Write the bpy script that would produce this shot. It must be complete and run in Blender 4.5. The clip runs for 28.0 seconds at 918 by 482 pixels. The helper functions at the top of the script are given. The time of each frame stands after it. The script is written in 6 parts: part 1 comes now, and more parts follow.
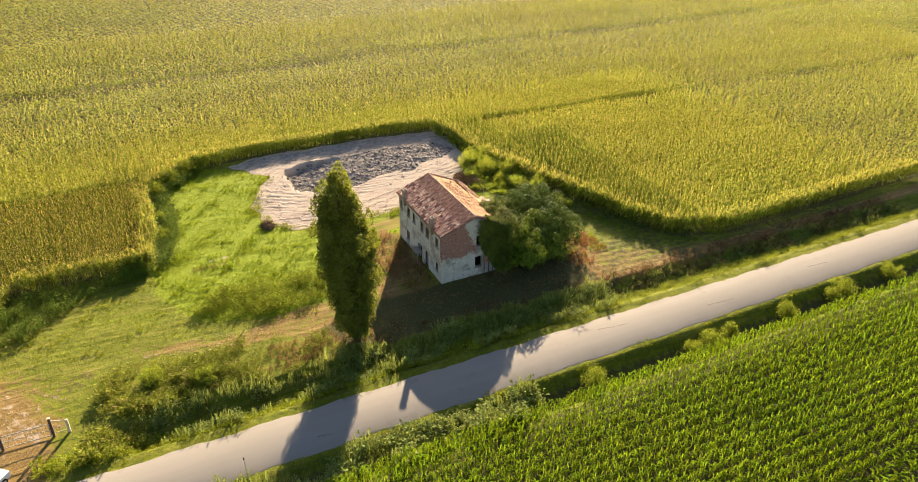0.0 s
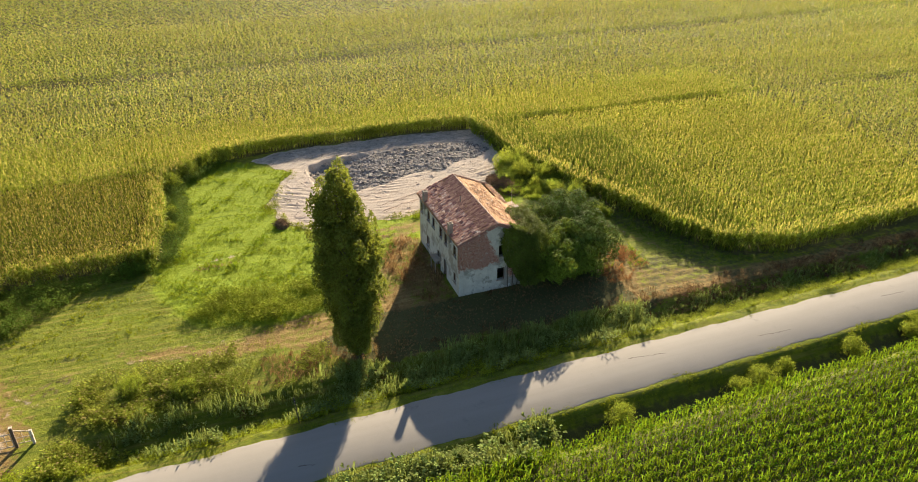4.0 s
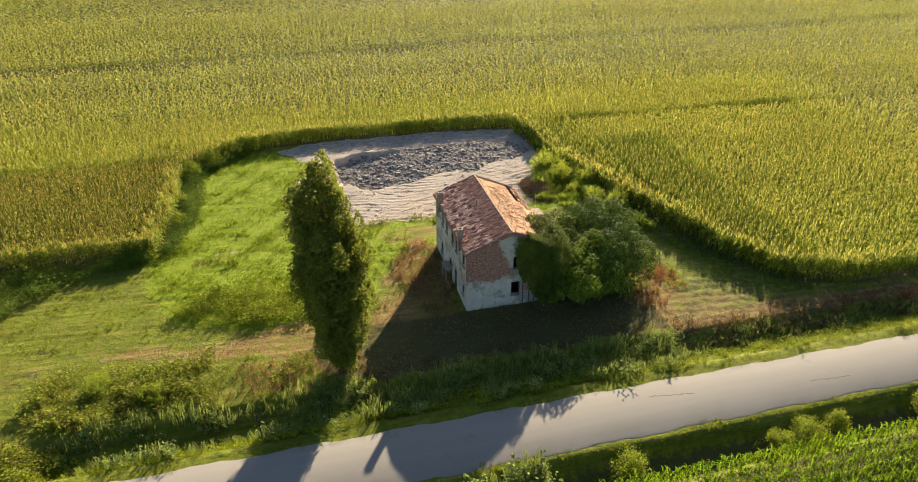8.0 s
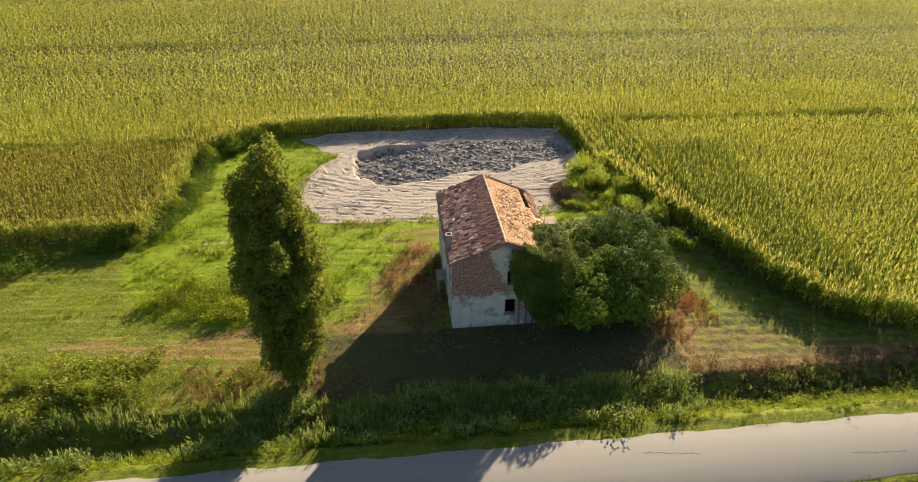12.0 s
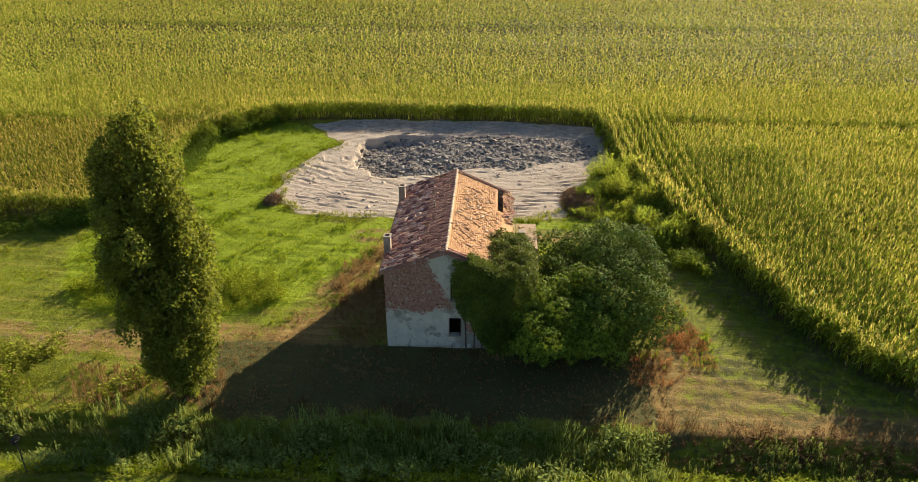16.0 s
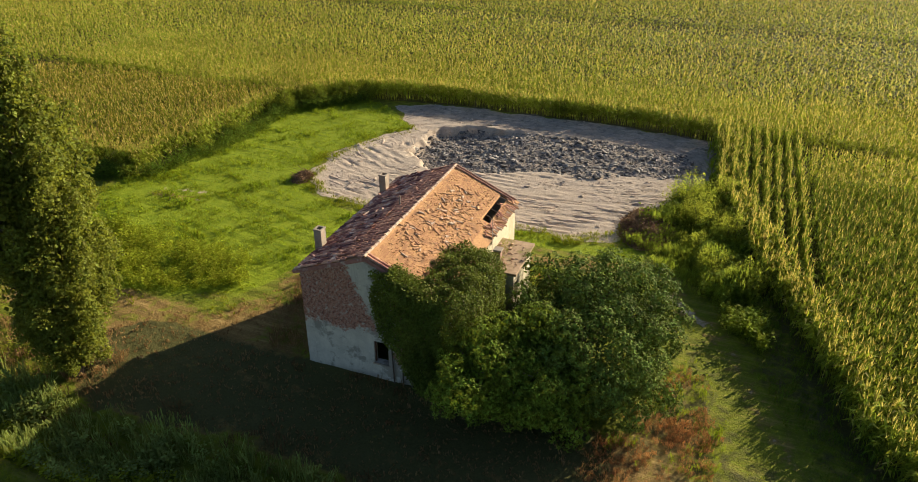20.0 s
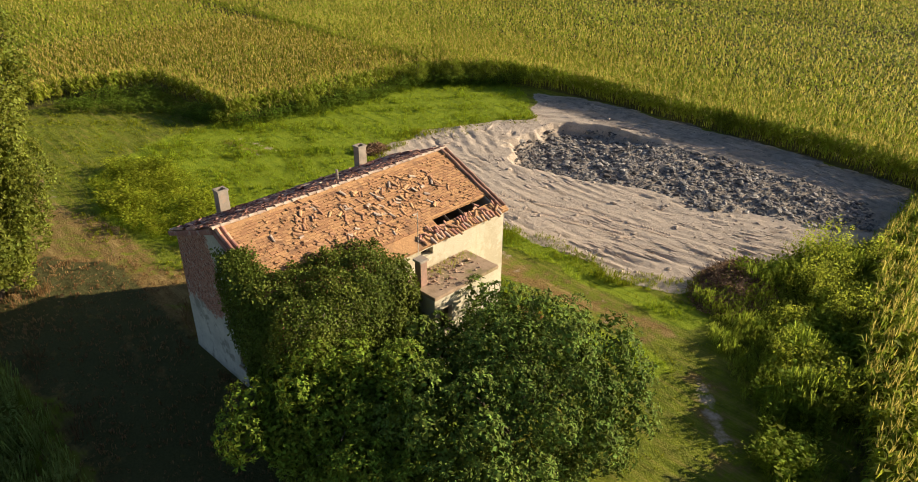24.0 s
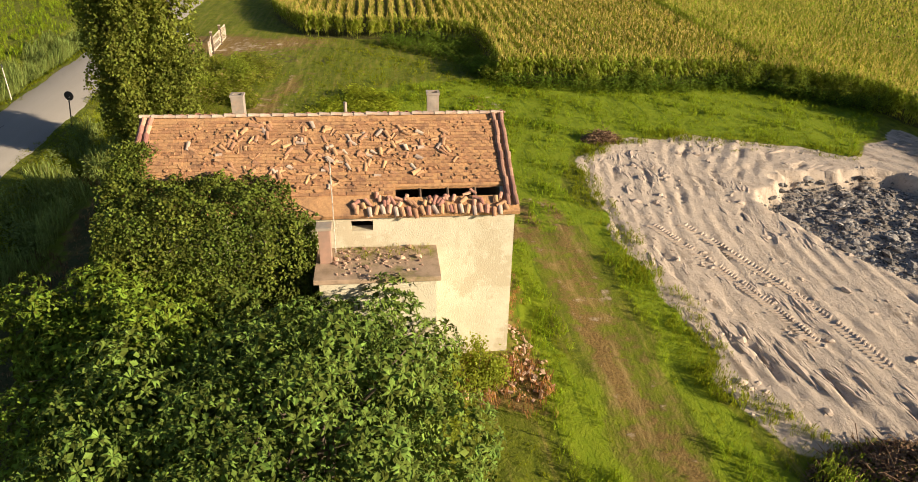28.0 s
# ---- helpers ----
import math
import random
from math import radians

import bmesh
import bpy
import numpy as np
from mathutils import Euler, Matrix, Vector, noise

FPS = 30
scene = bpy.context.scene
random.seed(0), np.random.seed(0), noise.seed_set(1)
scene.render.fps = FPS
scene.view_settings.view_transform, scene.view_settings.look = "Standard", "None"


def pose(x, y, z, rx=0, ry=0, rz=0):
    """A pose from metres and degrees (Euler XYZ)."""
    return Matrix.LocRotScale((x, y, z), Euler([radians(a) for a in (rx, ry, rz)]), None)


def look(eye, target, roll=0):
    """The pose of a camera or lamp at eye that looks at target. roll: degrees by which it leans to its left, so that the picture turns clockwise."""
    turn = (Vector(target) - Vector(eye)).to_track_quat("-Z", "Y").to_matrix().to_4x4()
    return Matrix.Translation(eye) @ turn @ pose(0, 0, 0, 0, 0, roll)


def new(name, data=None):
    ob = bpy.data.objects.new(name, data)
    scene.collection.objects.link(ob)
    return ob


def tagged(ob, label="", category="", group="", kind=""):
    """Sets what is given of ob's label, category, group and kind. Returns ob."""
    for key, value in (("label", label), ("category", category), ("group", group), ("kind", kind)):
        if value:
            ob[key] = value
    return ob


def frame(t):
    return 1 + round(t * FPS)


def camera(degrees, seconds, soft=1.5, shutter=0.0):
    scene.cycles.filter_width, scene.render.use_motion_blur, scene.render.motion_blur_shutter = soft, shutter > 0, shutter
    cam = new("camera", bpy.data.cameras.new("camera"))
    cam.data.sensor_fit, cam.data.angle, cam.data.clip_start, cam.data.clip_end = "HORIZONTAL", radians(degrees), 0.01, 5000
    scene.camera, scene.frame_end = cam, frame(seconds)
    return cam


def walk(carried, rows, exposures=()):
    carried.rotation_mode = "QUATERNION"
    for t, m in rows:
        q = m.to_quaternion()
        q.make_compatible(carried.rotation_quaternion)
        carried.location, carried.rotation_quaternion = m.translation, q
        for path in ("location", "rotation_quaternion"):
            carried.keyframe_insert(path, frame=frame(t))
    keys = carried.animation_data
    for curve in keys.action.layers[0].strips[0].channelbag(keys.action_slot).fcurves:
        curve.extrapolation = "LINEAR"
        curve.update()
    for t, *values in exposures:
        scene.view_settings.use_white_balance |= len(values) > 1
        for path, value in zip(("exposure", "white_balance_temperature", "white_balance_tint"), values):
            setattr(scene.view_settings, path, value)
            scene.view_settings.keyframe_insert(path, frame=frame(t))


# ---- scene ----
cam = camera(65.29, 28.0, 0.9)
# seconds, place in metres, turn in degrees
ROWS = [
    (0, -31.83, -66.77, 43.35, 60.61, -0.42, -25.92),
    (0.5, -31.02, -66.07, 42.98, 60.63, -0.41, -25.32),
    (1, -30.22, -65.42, 42.59, 60.64, -0.39, -24.73),
    (1.5, -29.45, -64.80, 42.19, 60.65, -0.37, -24.06),
    (2, -28.69, -64.20, 41.82, 60.66, -0.34, -23.41),
    (2.5, -27.93, -63.62, 41.46, 60.66, -0.33, -22.76),
    (3, -27.15, -63.06, 41.09, 60.69, -0.31, -22.13),
    (3.5, -26.37, -62.47, 40.72, 60.67, -0.28, -21.49),
    (5.5, -22.89, -60.29, 39.17, 60.71, -0.17, -18.82),
    (6, -21.99, -59.73, 38.80, 60.72, -0.15, -18.06),
    (6.5, -21.02, -59.18, 38.44, 60.72, -0.15, -17.22),
    (7, -20.06, -58.61, 38.07, 60.75, -0.15, -16.34),
    (7.5, -19.07, -58.02, 37.69, 60.76, -0.17, -15.37),
    (8, -18.06, -57.41, 37.31, 60.77, -0.19, -14.33),
    (8.5, -17.03, -56.79, 36.92, 60.77, -0.20, -13.36),
    (9, -15.93, -56.16, 36.51, 60.78, -0.20, -12.39),
    (9.5, -14.81, -55.49, 36.11, 60.79, -0.20, -11.38),
    (10, -13.65, -54.79, 35.70, 60.80, -0.20, -10.32),
    (10.5, -12.44, -54.09, 35.29, 60.82, -0.18, -9.29),
    (11, -11.23, -53.36, 34.85, 60.83, -0.20, -8.30),
    (11.5, -9.98, -52.62, 34.38, 60.83, -0.20, -7.25),
    (12, -8.70, -51.89, 33.90, 60.84, -0.20, -6.22),
    (12.5, -7.39, -51.11, 33.43, 60.85, -0.20, -5.21),
    (14.5, -1.82, -47.68, 31.60, 60.80, -0.13, -0.94),
    (15, -0.32, -46.70, 31.07, 60.82, -0.12, 0.21),
    (15.5, 1.24, -45.65, 30.52, 60.85, -0.09, 1.40),
    (16, 2.76, -44.51, 29.98, 60.89, -0.12, 3.14),
    (16.5, 4.36, -43.32, 29.47, 60.90, -0.12, 5.25),
    (17, 5.96, -42.07, 28.93, 60.93, -0.12, 7.36),
    (17.5, 7.55, -40.74, 28.42, 60.93, -0.13, 9.42),
    (18, 9.14, -39.31, 27.86, 60.96, -0.11, 11.48),
    (18.5, 10.73, -37.81, 27.28, 61.01, -0.08, 13.60),
    (19, 12.23, -36.23, 26.72, 61.03, -0.09, 15.87),
    (19.5, 13.73, -34.60, 26.15, 61.08, -0.09, 18.42),
    (20, 15.16, -32.91, 25.57, 61.13, -0.10, 21.05),
    (20.5, 16.55, -31.16, 24.95, 61.20, -0.12, 23.80),
    (21, 17.87, -29.34, 24.33, 61.27, -0.17, 26.66),
    (21.5, 19.13, -27.43, 23.72, 61.34, -0.18, 29.52),
    (23.5, 23.13, -19.04, 21.21, 61.60, -0.20, 41.69),
    (24, 23.90, -16.82, 20.62, 61.66, -0.25, 44.96),
    (24.5, 24.55, -14.56, 20.03, 61.73, -0.34, 48.70),
    (25, 25.11, -12.24, 19.44, 61.79, -0.45, 52.92),
    (25.5, 25.49, -9.91, 18.86, 61.83, -0.54, 57.31),
    (26, 25.70, -7.54, 18.26, 61.88, -0.69, 62.10),
    (26.5, 25.72, -5.13, 17.65, 61.91, -0.78, 67.01),
    (27, 25.57, -2.72, 17.02, 61.94, -0.87, 72.11),
    (27.5, 25.21, -0.29, 16.45, 61.92, -0.96, 77.74),
    (28, 24.55, 2.09, 15.89, 61.99, -1.05, 84.10),
]
EXPOSURES = [(0, 2.14, 6850, 12), (3, 1.98, 6450, 9), (6, 1.88, 6300, 7), (12, 1.76, 6350, 7), (18, 1.47, 6350, 6), (21, 1.27, 6350, 7), (24, 1.2, 6350, 9), (28, 1.2, 6450, 10)]
walk(cam, [(t, pose(x, y, z, a, b, c)) for t, x, y, z, a, b, c in ROWS], EXPOSURES)

# ---- world and sun ----
SUN_TO = Vector((0.515 * 0.9466, 0.857 * 0.9466, 0.3223)).normalized()
world = bpy.data.worlds.new("sky")
scene.world = world
world.use_nodes = True
wn = world.node_tree
wn.nodes.clear()
sky = wn.nodes.new("ShaderNodeTexSky")
sky.sky_type, sky.sun_disc = "NISHITA", False
sky.air_density = 0.8
sky.sun_elevation, sky.sun_rotation = radians(18.8), math.atan2(0.515, 0.857)
bgd, wout = wn.nodes.new("ShaderNodeBackground"), wn.nodes.new("ShaderNodeOutputWorld")
bgd.inputs["Strength"].default_value = 0.05
wn.links.new(sky.outputs[0], bgd.inputs[0])
wn.links.new(bgd.outputs[0], wout.inputs[0])
sun = new("sun", bpy.data.lights.new("sun", "SUN"))
sun.data.energy, sun.data.angle, sun.data.color = 5.0, radians(0.5), (1.0, 0.82, 0.57)
sun.matrix_world = look((0, 0, 60), Vector((0, 0, 60)) - SUN_TO)


# ---- materials ----
def tree(name):
    m = bpy.data.materials.new(name)
    m.use_nodes = True
    nt = m.node_tree
    nt.nodes.clear()
    return m, nt


class Net:
    """Short hand for wiring nodes."""

    def __init__(self, nt):
        self.nt = nt
        self.co = nt.nodes.new("ShaderNodeTexCoord")

    def add(self, kind, **inputs):
        n = self.nt.nodes.new(kind)
        for k, v in inputs.items():
            self.put(n.inputs[k.replace("_", " ")], v)
        return n

    def put(self, socket, v):
        if isinstance(v, bpy.types.NodeSocket):
            self.nt.links.new(v, socket)
        elif isinstance(v, tuple) and len(v) == 3 and socket.type == "RGBA":
            socket.default_value = (*v, 1)
        else:
            socket.default_value = v

    def noise(self, scale, detail=4.0, rough=0.6, where=None):
        n = self.add("ShaderNodeTexNoise", Scale=scale, Detail=detail, Roughness=rough)
        self.put(n.inputs["Vector"], where or self.co.outputs["Object"])
        return n.outputs["Fac"]

    def span(self, v, lo, hi, a=0.0, b=1.0):
        n = self.add("ShaderNodeMapRange")
        for i, x in enumerate((v, lo, hi, a, b)):
            self.put(n.inputs[i], x)
        return n.outputs[0]

    def mix(self, f, a, b):
        n = self.nt.nodes.new("ShaderNodeMix")
        n.data_type = "RGBA"
        self.put(n.inputs[0], f)
        self.put(n.inputs[6], a)
        self.put(n.inputs[7], b)
        return n.outputs[2]

    def math(self, op, a, b=0.0):
        n = self.nt.nodes.new("ShaderNodeMath")
        n.operation = op
        self.put(n.inputs[0], a)
        self.put(n.inputs[1], b)
        return n.outputs[0]

    def bump(self, h, strength, dist=0.02):
        n = self.add("ShaderNodeBump", Strength=strength, Distance=dist, Height=h)
        return n.outputs[0]

    def shift(self, colour, v, amount):
        """Brightness and hue that vary by a random value."""
        n = self.add("ShaderNodeHueSaturation", Color=colour)
        self.put(n.inputs["Value"], self.span(v, 0, 1, 1 - amount, 1 + amount))
        self.put(n.inputs["Hue"], self.span(v, 0, 1, 0.5 - amount * 0.045, 0.5 + amount * 0.03))
        return n.outputs[0]

    def out(self, colour, rough=0.8, bump=None, metal=0.0, spec=0.3, through_light=0.0, light_colour=None, matt=0.0):
        p = self.add("ShaderNodeBsdfPrincipled", Roughness=rough, Metallic=metal)
        self.put(p.inputs["Base Color"], colour)
        p.inputs["Specular IOR Level"].default_value = spec
        self.put(p.inputs["Diffuse Roughness"], matt)
        if bump is not None:
            self.put(p.inputs["Normal"], bump)
        o = self.nt.nodes.new("ShaderNodeOutputMaterial")
        last = p.outputs[0]
        if through_light:
            t = self.nt.nodes.new("ShaderNodeBsdfTranslucent")
            self.put(t.inputs[0], light_colour or colour)
            mx = self.nt.nodes.new("ShaderNodeMixShader")
            mx.inputs[0].default_value = through_light
            self.nt.links.new(last, mx.inputs[1])
            self.nt.links.new(t.outputs[0], mx.inputs[2])
            last = mx.outputs[0]
        self.nt.links.new(last, o.inputs[0])


def plain(name, a, b, scale=6.0, rough=0.8, bump=0.3, grain=60.0, c=None, stain=1.2, metal=0.0, spec=0.3, vary=0.0, island=False):
    """Two tones in noise, stains of a third, fine relief."""
    m, nt = tree(name)
    n = Net(nt)
    col = n.mix(n.span(n.noise(scale), 0.3, 0.7), a, b)
    if c:
        col = n.mix(n.span(n.noise(stain, 5, 0.65), 0.52, 0.68), col, c)
    if vary:
        info = nt.nodes.new("ShaderNodeNewGeometry" if island else "ShaderNodeObjectInfo")
        col = n.shift(col, info.outputs["Random Per Island" if island else "Random"], vary)
    n.out(col, rough, n.bump(n.noise(grain), bump), metal, spec)
    return m


def foliage(name, a, b, glow, through_light=0.35, vary=0.3, patch=0.15, rough=0.55, dry=None, dry_at=0.7, spec=0.04, stripe=0.0):
    """Leaves: two tones by the leaf, larger patches over the ground, light that comes through."""
    m, nt = tree(name)
    n = Net(nt)
    geo = nt.nodes.new("ShaderNodeNewGeometry")
    rnd = geo.outputs["Random Per Island"]
    col = n.mix(n.span(n.noise(patch, 3), 0.35, 0.65), a, b)
    if dry:
        col = n.mix(n.span(rnd, dry_at, dry_at + 0.04), col, dry)
    col = n.shift(col, rnd, vary)
    clump = n.add("ShaderNodeHueSaturation", Color=col)
    n.put(clump.inputs["Value"], n.span(n.noise(0.9, 4, 0.7), 0.3, 0.7, 0.62, 1.3))
    col = clump.outputs[0]
    if stripe:
        rows = n.add("ShaderNodeMapping")
        n.put(rows.inputs["Vector"], n.co.outputs["Object"])
        rows.inputs["Scale"].default_value = (0.014, 0.17, 0.0)
        band = n.add("ShaderNodeHueSaturation", Color=col)
        f = n.noise(1.0, 5, 0.65, rows.outputs[0])
        n.put(band.inputs["Value"], n.span(f, 0.3, 0.7, 1 - stripe, 1 + stripe))
        n.put(band.inputs["Hue"], n.span(n.noise(0.035, 3, 0.6), 0.3, 0.7, 0.488, 0.512))
        col = band.outputs[0]
    lit = n.mix(0.45, col, glow)
    n.out(col, rough, None, 0.0, spec, through_light, lit)
    return m


def ground_material():
    """Cover weights: red sand, green dry grass, blue tall crop soil that also deepens shaded ground, alpha lush grass.
    """
    m, nt = tree("ground_cover")
    n = Net(nt)
    at = nt.nodes.new("ShaderNodeAttribute")
    at.attribute_name = "cover"
    sep = nt.nodes.new("ShaderNodeSeparateColor")
    nt.links.new(at.outputs["Color"], sep.inputs[0])
    fine, mid, big = n.noise(9.0, 6, 0.7), n.noise(1.4, 5, 0.65), n.noise(0.22, 4)
    edge = n.math("MULTIPLY", n.math("SUBTRACT", mid, 0.5), 0.9)

    def weight(s):
        return n.span(n.math("ADD", s, edge), 0.4, 0.6)

    grass = n.mix(n.span(big, 0.35, 0.65), (0.13, 0.158, 0.010), (0.172, 0.20, 0.015))
    grass = n.mix(n.span(mid, 0.35, 0.7), grass, (0.07, 0.09, 0.012))
    grass = n.mix(n.span(fine, 0.52, 0.75), grass, (0.215, 0.20, 0.045))
    stretch = n.add("ShaderNodeMapping")
    n.put(stretch.inputs["Vector"], n.co.outputs["Object"])
    stretch.inputs["Rotation"].default_value = (0, 0, 0.45)
    stretch.inputs["Scale"].default_value = (0.22, 2.4, 1)
    mown = n.noise(1.0, 5, 0.7, stretch.outputs[0])
    grass = n.mix(n.span(mown, 0.5, 0.72), grass, (0.22, 0.19, 0.045))
    grass = n.mix(n.span(mown, 0.46, 0.3), grass, (0.075, 0.10, 0.01))
    lush = n.mix(n.span(mid, 0.35, 0.65), (0.15, 0.21, 0.010), (0.20, 0.25, 0.015))
    lush = n.mix(n.span(mown, 0.45, 0.3), lush, (0.065, 0.11, 0.007))
    lush = n.mix(n.span(fine, 0.55, 0.7), lush, (0.20, 0.245, 0.028))
    dry = n.mix(n.span(fine, 0.35, 0.65), (0.25, 0.165, 0.06), (0.14, 0.092, 0.034))
    dry = n.mix(n.span(mid, 0.58, 0.8), dry, (0.13, 0.115, 0.03))
    dry = n.mix(n.span(mown, 0.5, 0.66), dry, (0.30, 0.215, 0.085))
    sand = n.mix(n.span(n.noise(3.5, 8, 0.72), 0.35, 0.65), (0.57, 0.47, 0.38), (0.43, 0.355, 0.29))
    sand = n.mix(n.span(big, 0.45, 0.7), sand, (0.47, 0.395, 0.33))
    sand = n.mix(n.span(n.noise(7.0, 5, 0.7), 0.6, 0.68), sand, (0.22, 0.175, 0.14))
    soil = n.mix(n.span(fine, 0.3, 0.7), (0.055, 0.056, 0.02), (0.10, 0.095, 0.034))
    col = n.mix(weight(at.outputs["Alpha"]), grass, lush)
    col = n.mix(weight(sep.outputs[1]), col, dry)
    col = n.mix(weight(sep.outputs[0]), col, sand)
    col = n.mix(weight(sep.outputs[2]), col, soil)
    dig = n.mix(n.span(n.noise(2.2, 6, 0.7), 0.35, 0.65), (0.12, 0.108, 0.10), (0.21, 0.185, 0.168))
    stirred = n.math("MULTIPLY", weight(sep.outputs[0]), n.span(sep.outputs[2], 0.15, 0.45))
    col = n.mix(n.math("MULTIPLY", stirred, n.span(mid, 0.3, 0.6, 0.35, 0.9)), col, dig)
    # streaks that follow the way vehicles turned round the pit
    axes = nt.nodes.new("ShaderNodeSeparateXYZ")
    nt.links.new(n.co.outputs["Object"], axes.inputs[0])
    u = n.math("DIVIDE", n.math("SUBTRACT", axes.outputs[0], 1.0), 14.5)
    v = n.math("DIVIDE", n.math("SUBTRACT", axes.outputs[1], 28.5), 6.3)
    ring = n.math("MULTIPLY", n.math("SQRT", n.math("ADD", n.math("MULTIPLY", u, u), n.math("MULTIPLY", v, v))), 6.5)
    turn = n.math("ARCTAN2", v, u)
    both = nt.nodes.new("ShaderNodeCombineXYZ")
    n.put(both.inputs[0], n.math("ADD", n.math("MULTIPLY", ring, 1.7), n.math("MULTIPLY", mid, 1.2)))
    n.put(both.inputs[1], n.math("MULTIPLY", turn, 5.0))
    streak = n.noise(1.0, 6, 0.62, both.outputs[0])
    sandy = weight(sep.outputs[0])
    col = n.mix(n.math("MULTIPLY", sandy, n.span(n.math("MULTIPLY", streak, n.span(n.noise(0.5, 4, 0.6), 0.35, 0.6, 0.75, 1.15)), 0.58, 0.74)), col, (0.30, 0.24, 0.19))
    h = n.math("ADD", n.math("MULTIPLY", fine, n.math("SUBTRACT", 0.7, n.math("MULTIPLY", sandy, 0.3))), n.math("MULTIPLY", mid, n.math("SUBTRACT", 1.0, n.math("MULTIPLY", sandy, 0.3))))
    h = n.math("ADD", h, n.math("MULTIPLY", n.math("MULTIPLY", sandy, streak), 0.9))
    n.out(col, 0.95, n.bump(h, 0.8, 0.14), 0, 0.1, matt=n.math("MULTIPLY", sandy, 0.4))
    return m


def asphalt_material():
    m, nt = tree("old_asphalt")
    n = Net(nt)
    col = n.mix(n.span(n.noise(30, 6, 0.75), 0.35, 0.65), (0.222, 0.204, 0.184), (0.272, 0.25, 0.226))
    long_way = n.add("ShaderNodeMapping")
    n.put(long_way.inputs["Vector"], n.co.outputs["Object"])
    long_way.inputs["Scale"].default_value = (0.05, 0.9, 1)
    col = n.mix(n.span(n.noise(1.0, 4, 0.6, long_way.outputs[0]), 0.42, 0.66), col, (0.262, 0.243, 0.222))
    col = n.mix(n.span(n.noise(0.35, 6, 0.7), 0.62, 0.72), col, (0.185, 0.172, 0.158))
    n.out(col, 0.9, n.bump(n.noise(90, 4), 0.4, 0.01), 0, 0.15, matt=0.2)
    return m


def plaster_material(name, light, dark, streak, brick_mask=False):
    """Old lime plaster with stains; where asked, fallen off over brick courses."""
    m, nt = tree(name)
    n = Net(nt)
    col = n.mix(n.span(n.noise(1.1, 6, 0.7), 0.35, 0.65), light, dark)
    run = n.add("ShaderNodeMapping")
    n.put(run.inputs["Vector"], n.co.outputs["Object"])
    run.inputs["Scale"].default_value = (2.2, 2.2, 0.25)
    col = n.mix(n.span(n.noise(1.0, 5, 0.7, run.outputs[0]), 0.56, 0.8), col, streak)
    col = n.mix(n.span(n.noise(9, 6, 0.75), 0.58, 0.68), col, (0.36, 0.31, 0.25))
    col = n.mix(n.span(n.noise(0.45, 5, 0.7), 0.5, 0.56), col, streak)
    col = n.mix(n.span(n.noise(2.3, 6, 0.8), 0.58, 0.64), col, light)
    height = n.noise(25, 5, 0.7)
    if brick_mask:
        axes = nt.nodes.new("ShaderNodeSeparateXYZ")
        nt.links.new(n.co.outputs["Object"], axes.inputs[0])
        flat = nt.nodes.new("ShaderNodeCombineXYZ")
        n.put(flat.inputs[0], n.math("ADD", axes.outputs[0], axes.outputs[1]))
        nt.links.new(axes.outputs[2], flat.inputs[1])
        br = n.add("ShaderNodeTexBrick", Vector=flat.outputs[0], Scale=1.0, Color1=(0.42, 0.15, 0.10), Color2=(0.28, 0.09, 0.06), Mortar=(0.45, 0.36, 0.29))
        br.inputs["Mortar Size"].default_value = 0.012
        br.inputs["Brick Width"].default_value = 0.26
        br.inputs["Row Height"].default_value = 0.075
        bricks = n.mix(n.span(n.noise(3.2, 5, 0.75), 0.42, 0.6), br.outputs[0], (0.44, 0.235, 0.175))
        bricks = n.mix(n.span(n.noise(6.0, 6, 0.8), 0.5, 0.58), bricks, (0.15, 0.065, 0.05))
        bricks = n.mix(n.span(n.noise(4.3, 6, 0.8), 0.56, 0.62), bricks, (0.46, 0.40, 0.34))
        wob = n.math("ADD", n.math("MULTIPLY", n.math("SUBTRACT", n.noise(0.8, 6, 0.75), 0.5), 3.4), n.math("MULTIPLY", n.math("SUBTRACT", n.noise(5.0, 5, 0.75), 0.5), 1.6))
        up = n.span(n.math("ADD", axes.outputs[2], n.math("MULTIPLY", wob, 0.6)), 3.2, 3.32)
        side = n.span(n.math("ADD", n.math("ADD", axes.outputs[0], n.math("MULTIPLY", axes.outputs[2], 0.42)), wob), 1.75, 1.55)
        side2 = n.span(n.math("ADD", axes.outputs[0], wob), 1.15, 1.3)
        keep = n.span(n.math("ADD", axes.outputs[2], n.math("MULTIPLY", wob, 0.3)), 1.3, 1.6)
        mask = n.math("MAXIMUM", n.math("MULTIPLY", up, side), n.math("MULTIPLY", side2, keep))
        col = n.mix(mask, col, bricks)
        height = n.math("SUBTRACT", height, n.math("MULTIPLY", mask, n.math("ADD", 0.6, br.outputs[1])))
    n.out(col, 0.92, n.bump(height, 0.6, 0.03), 0, 0.15)
    return m


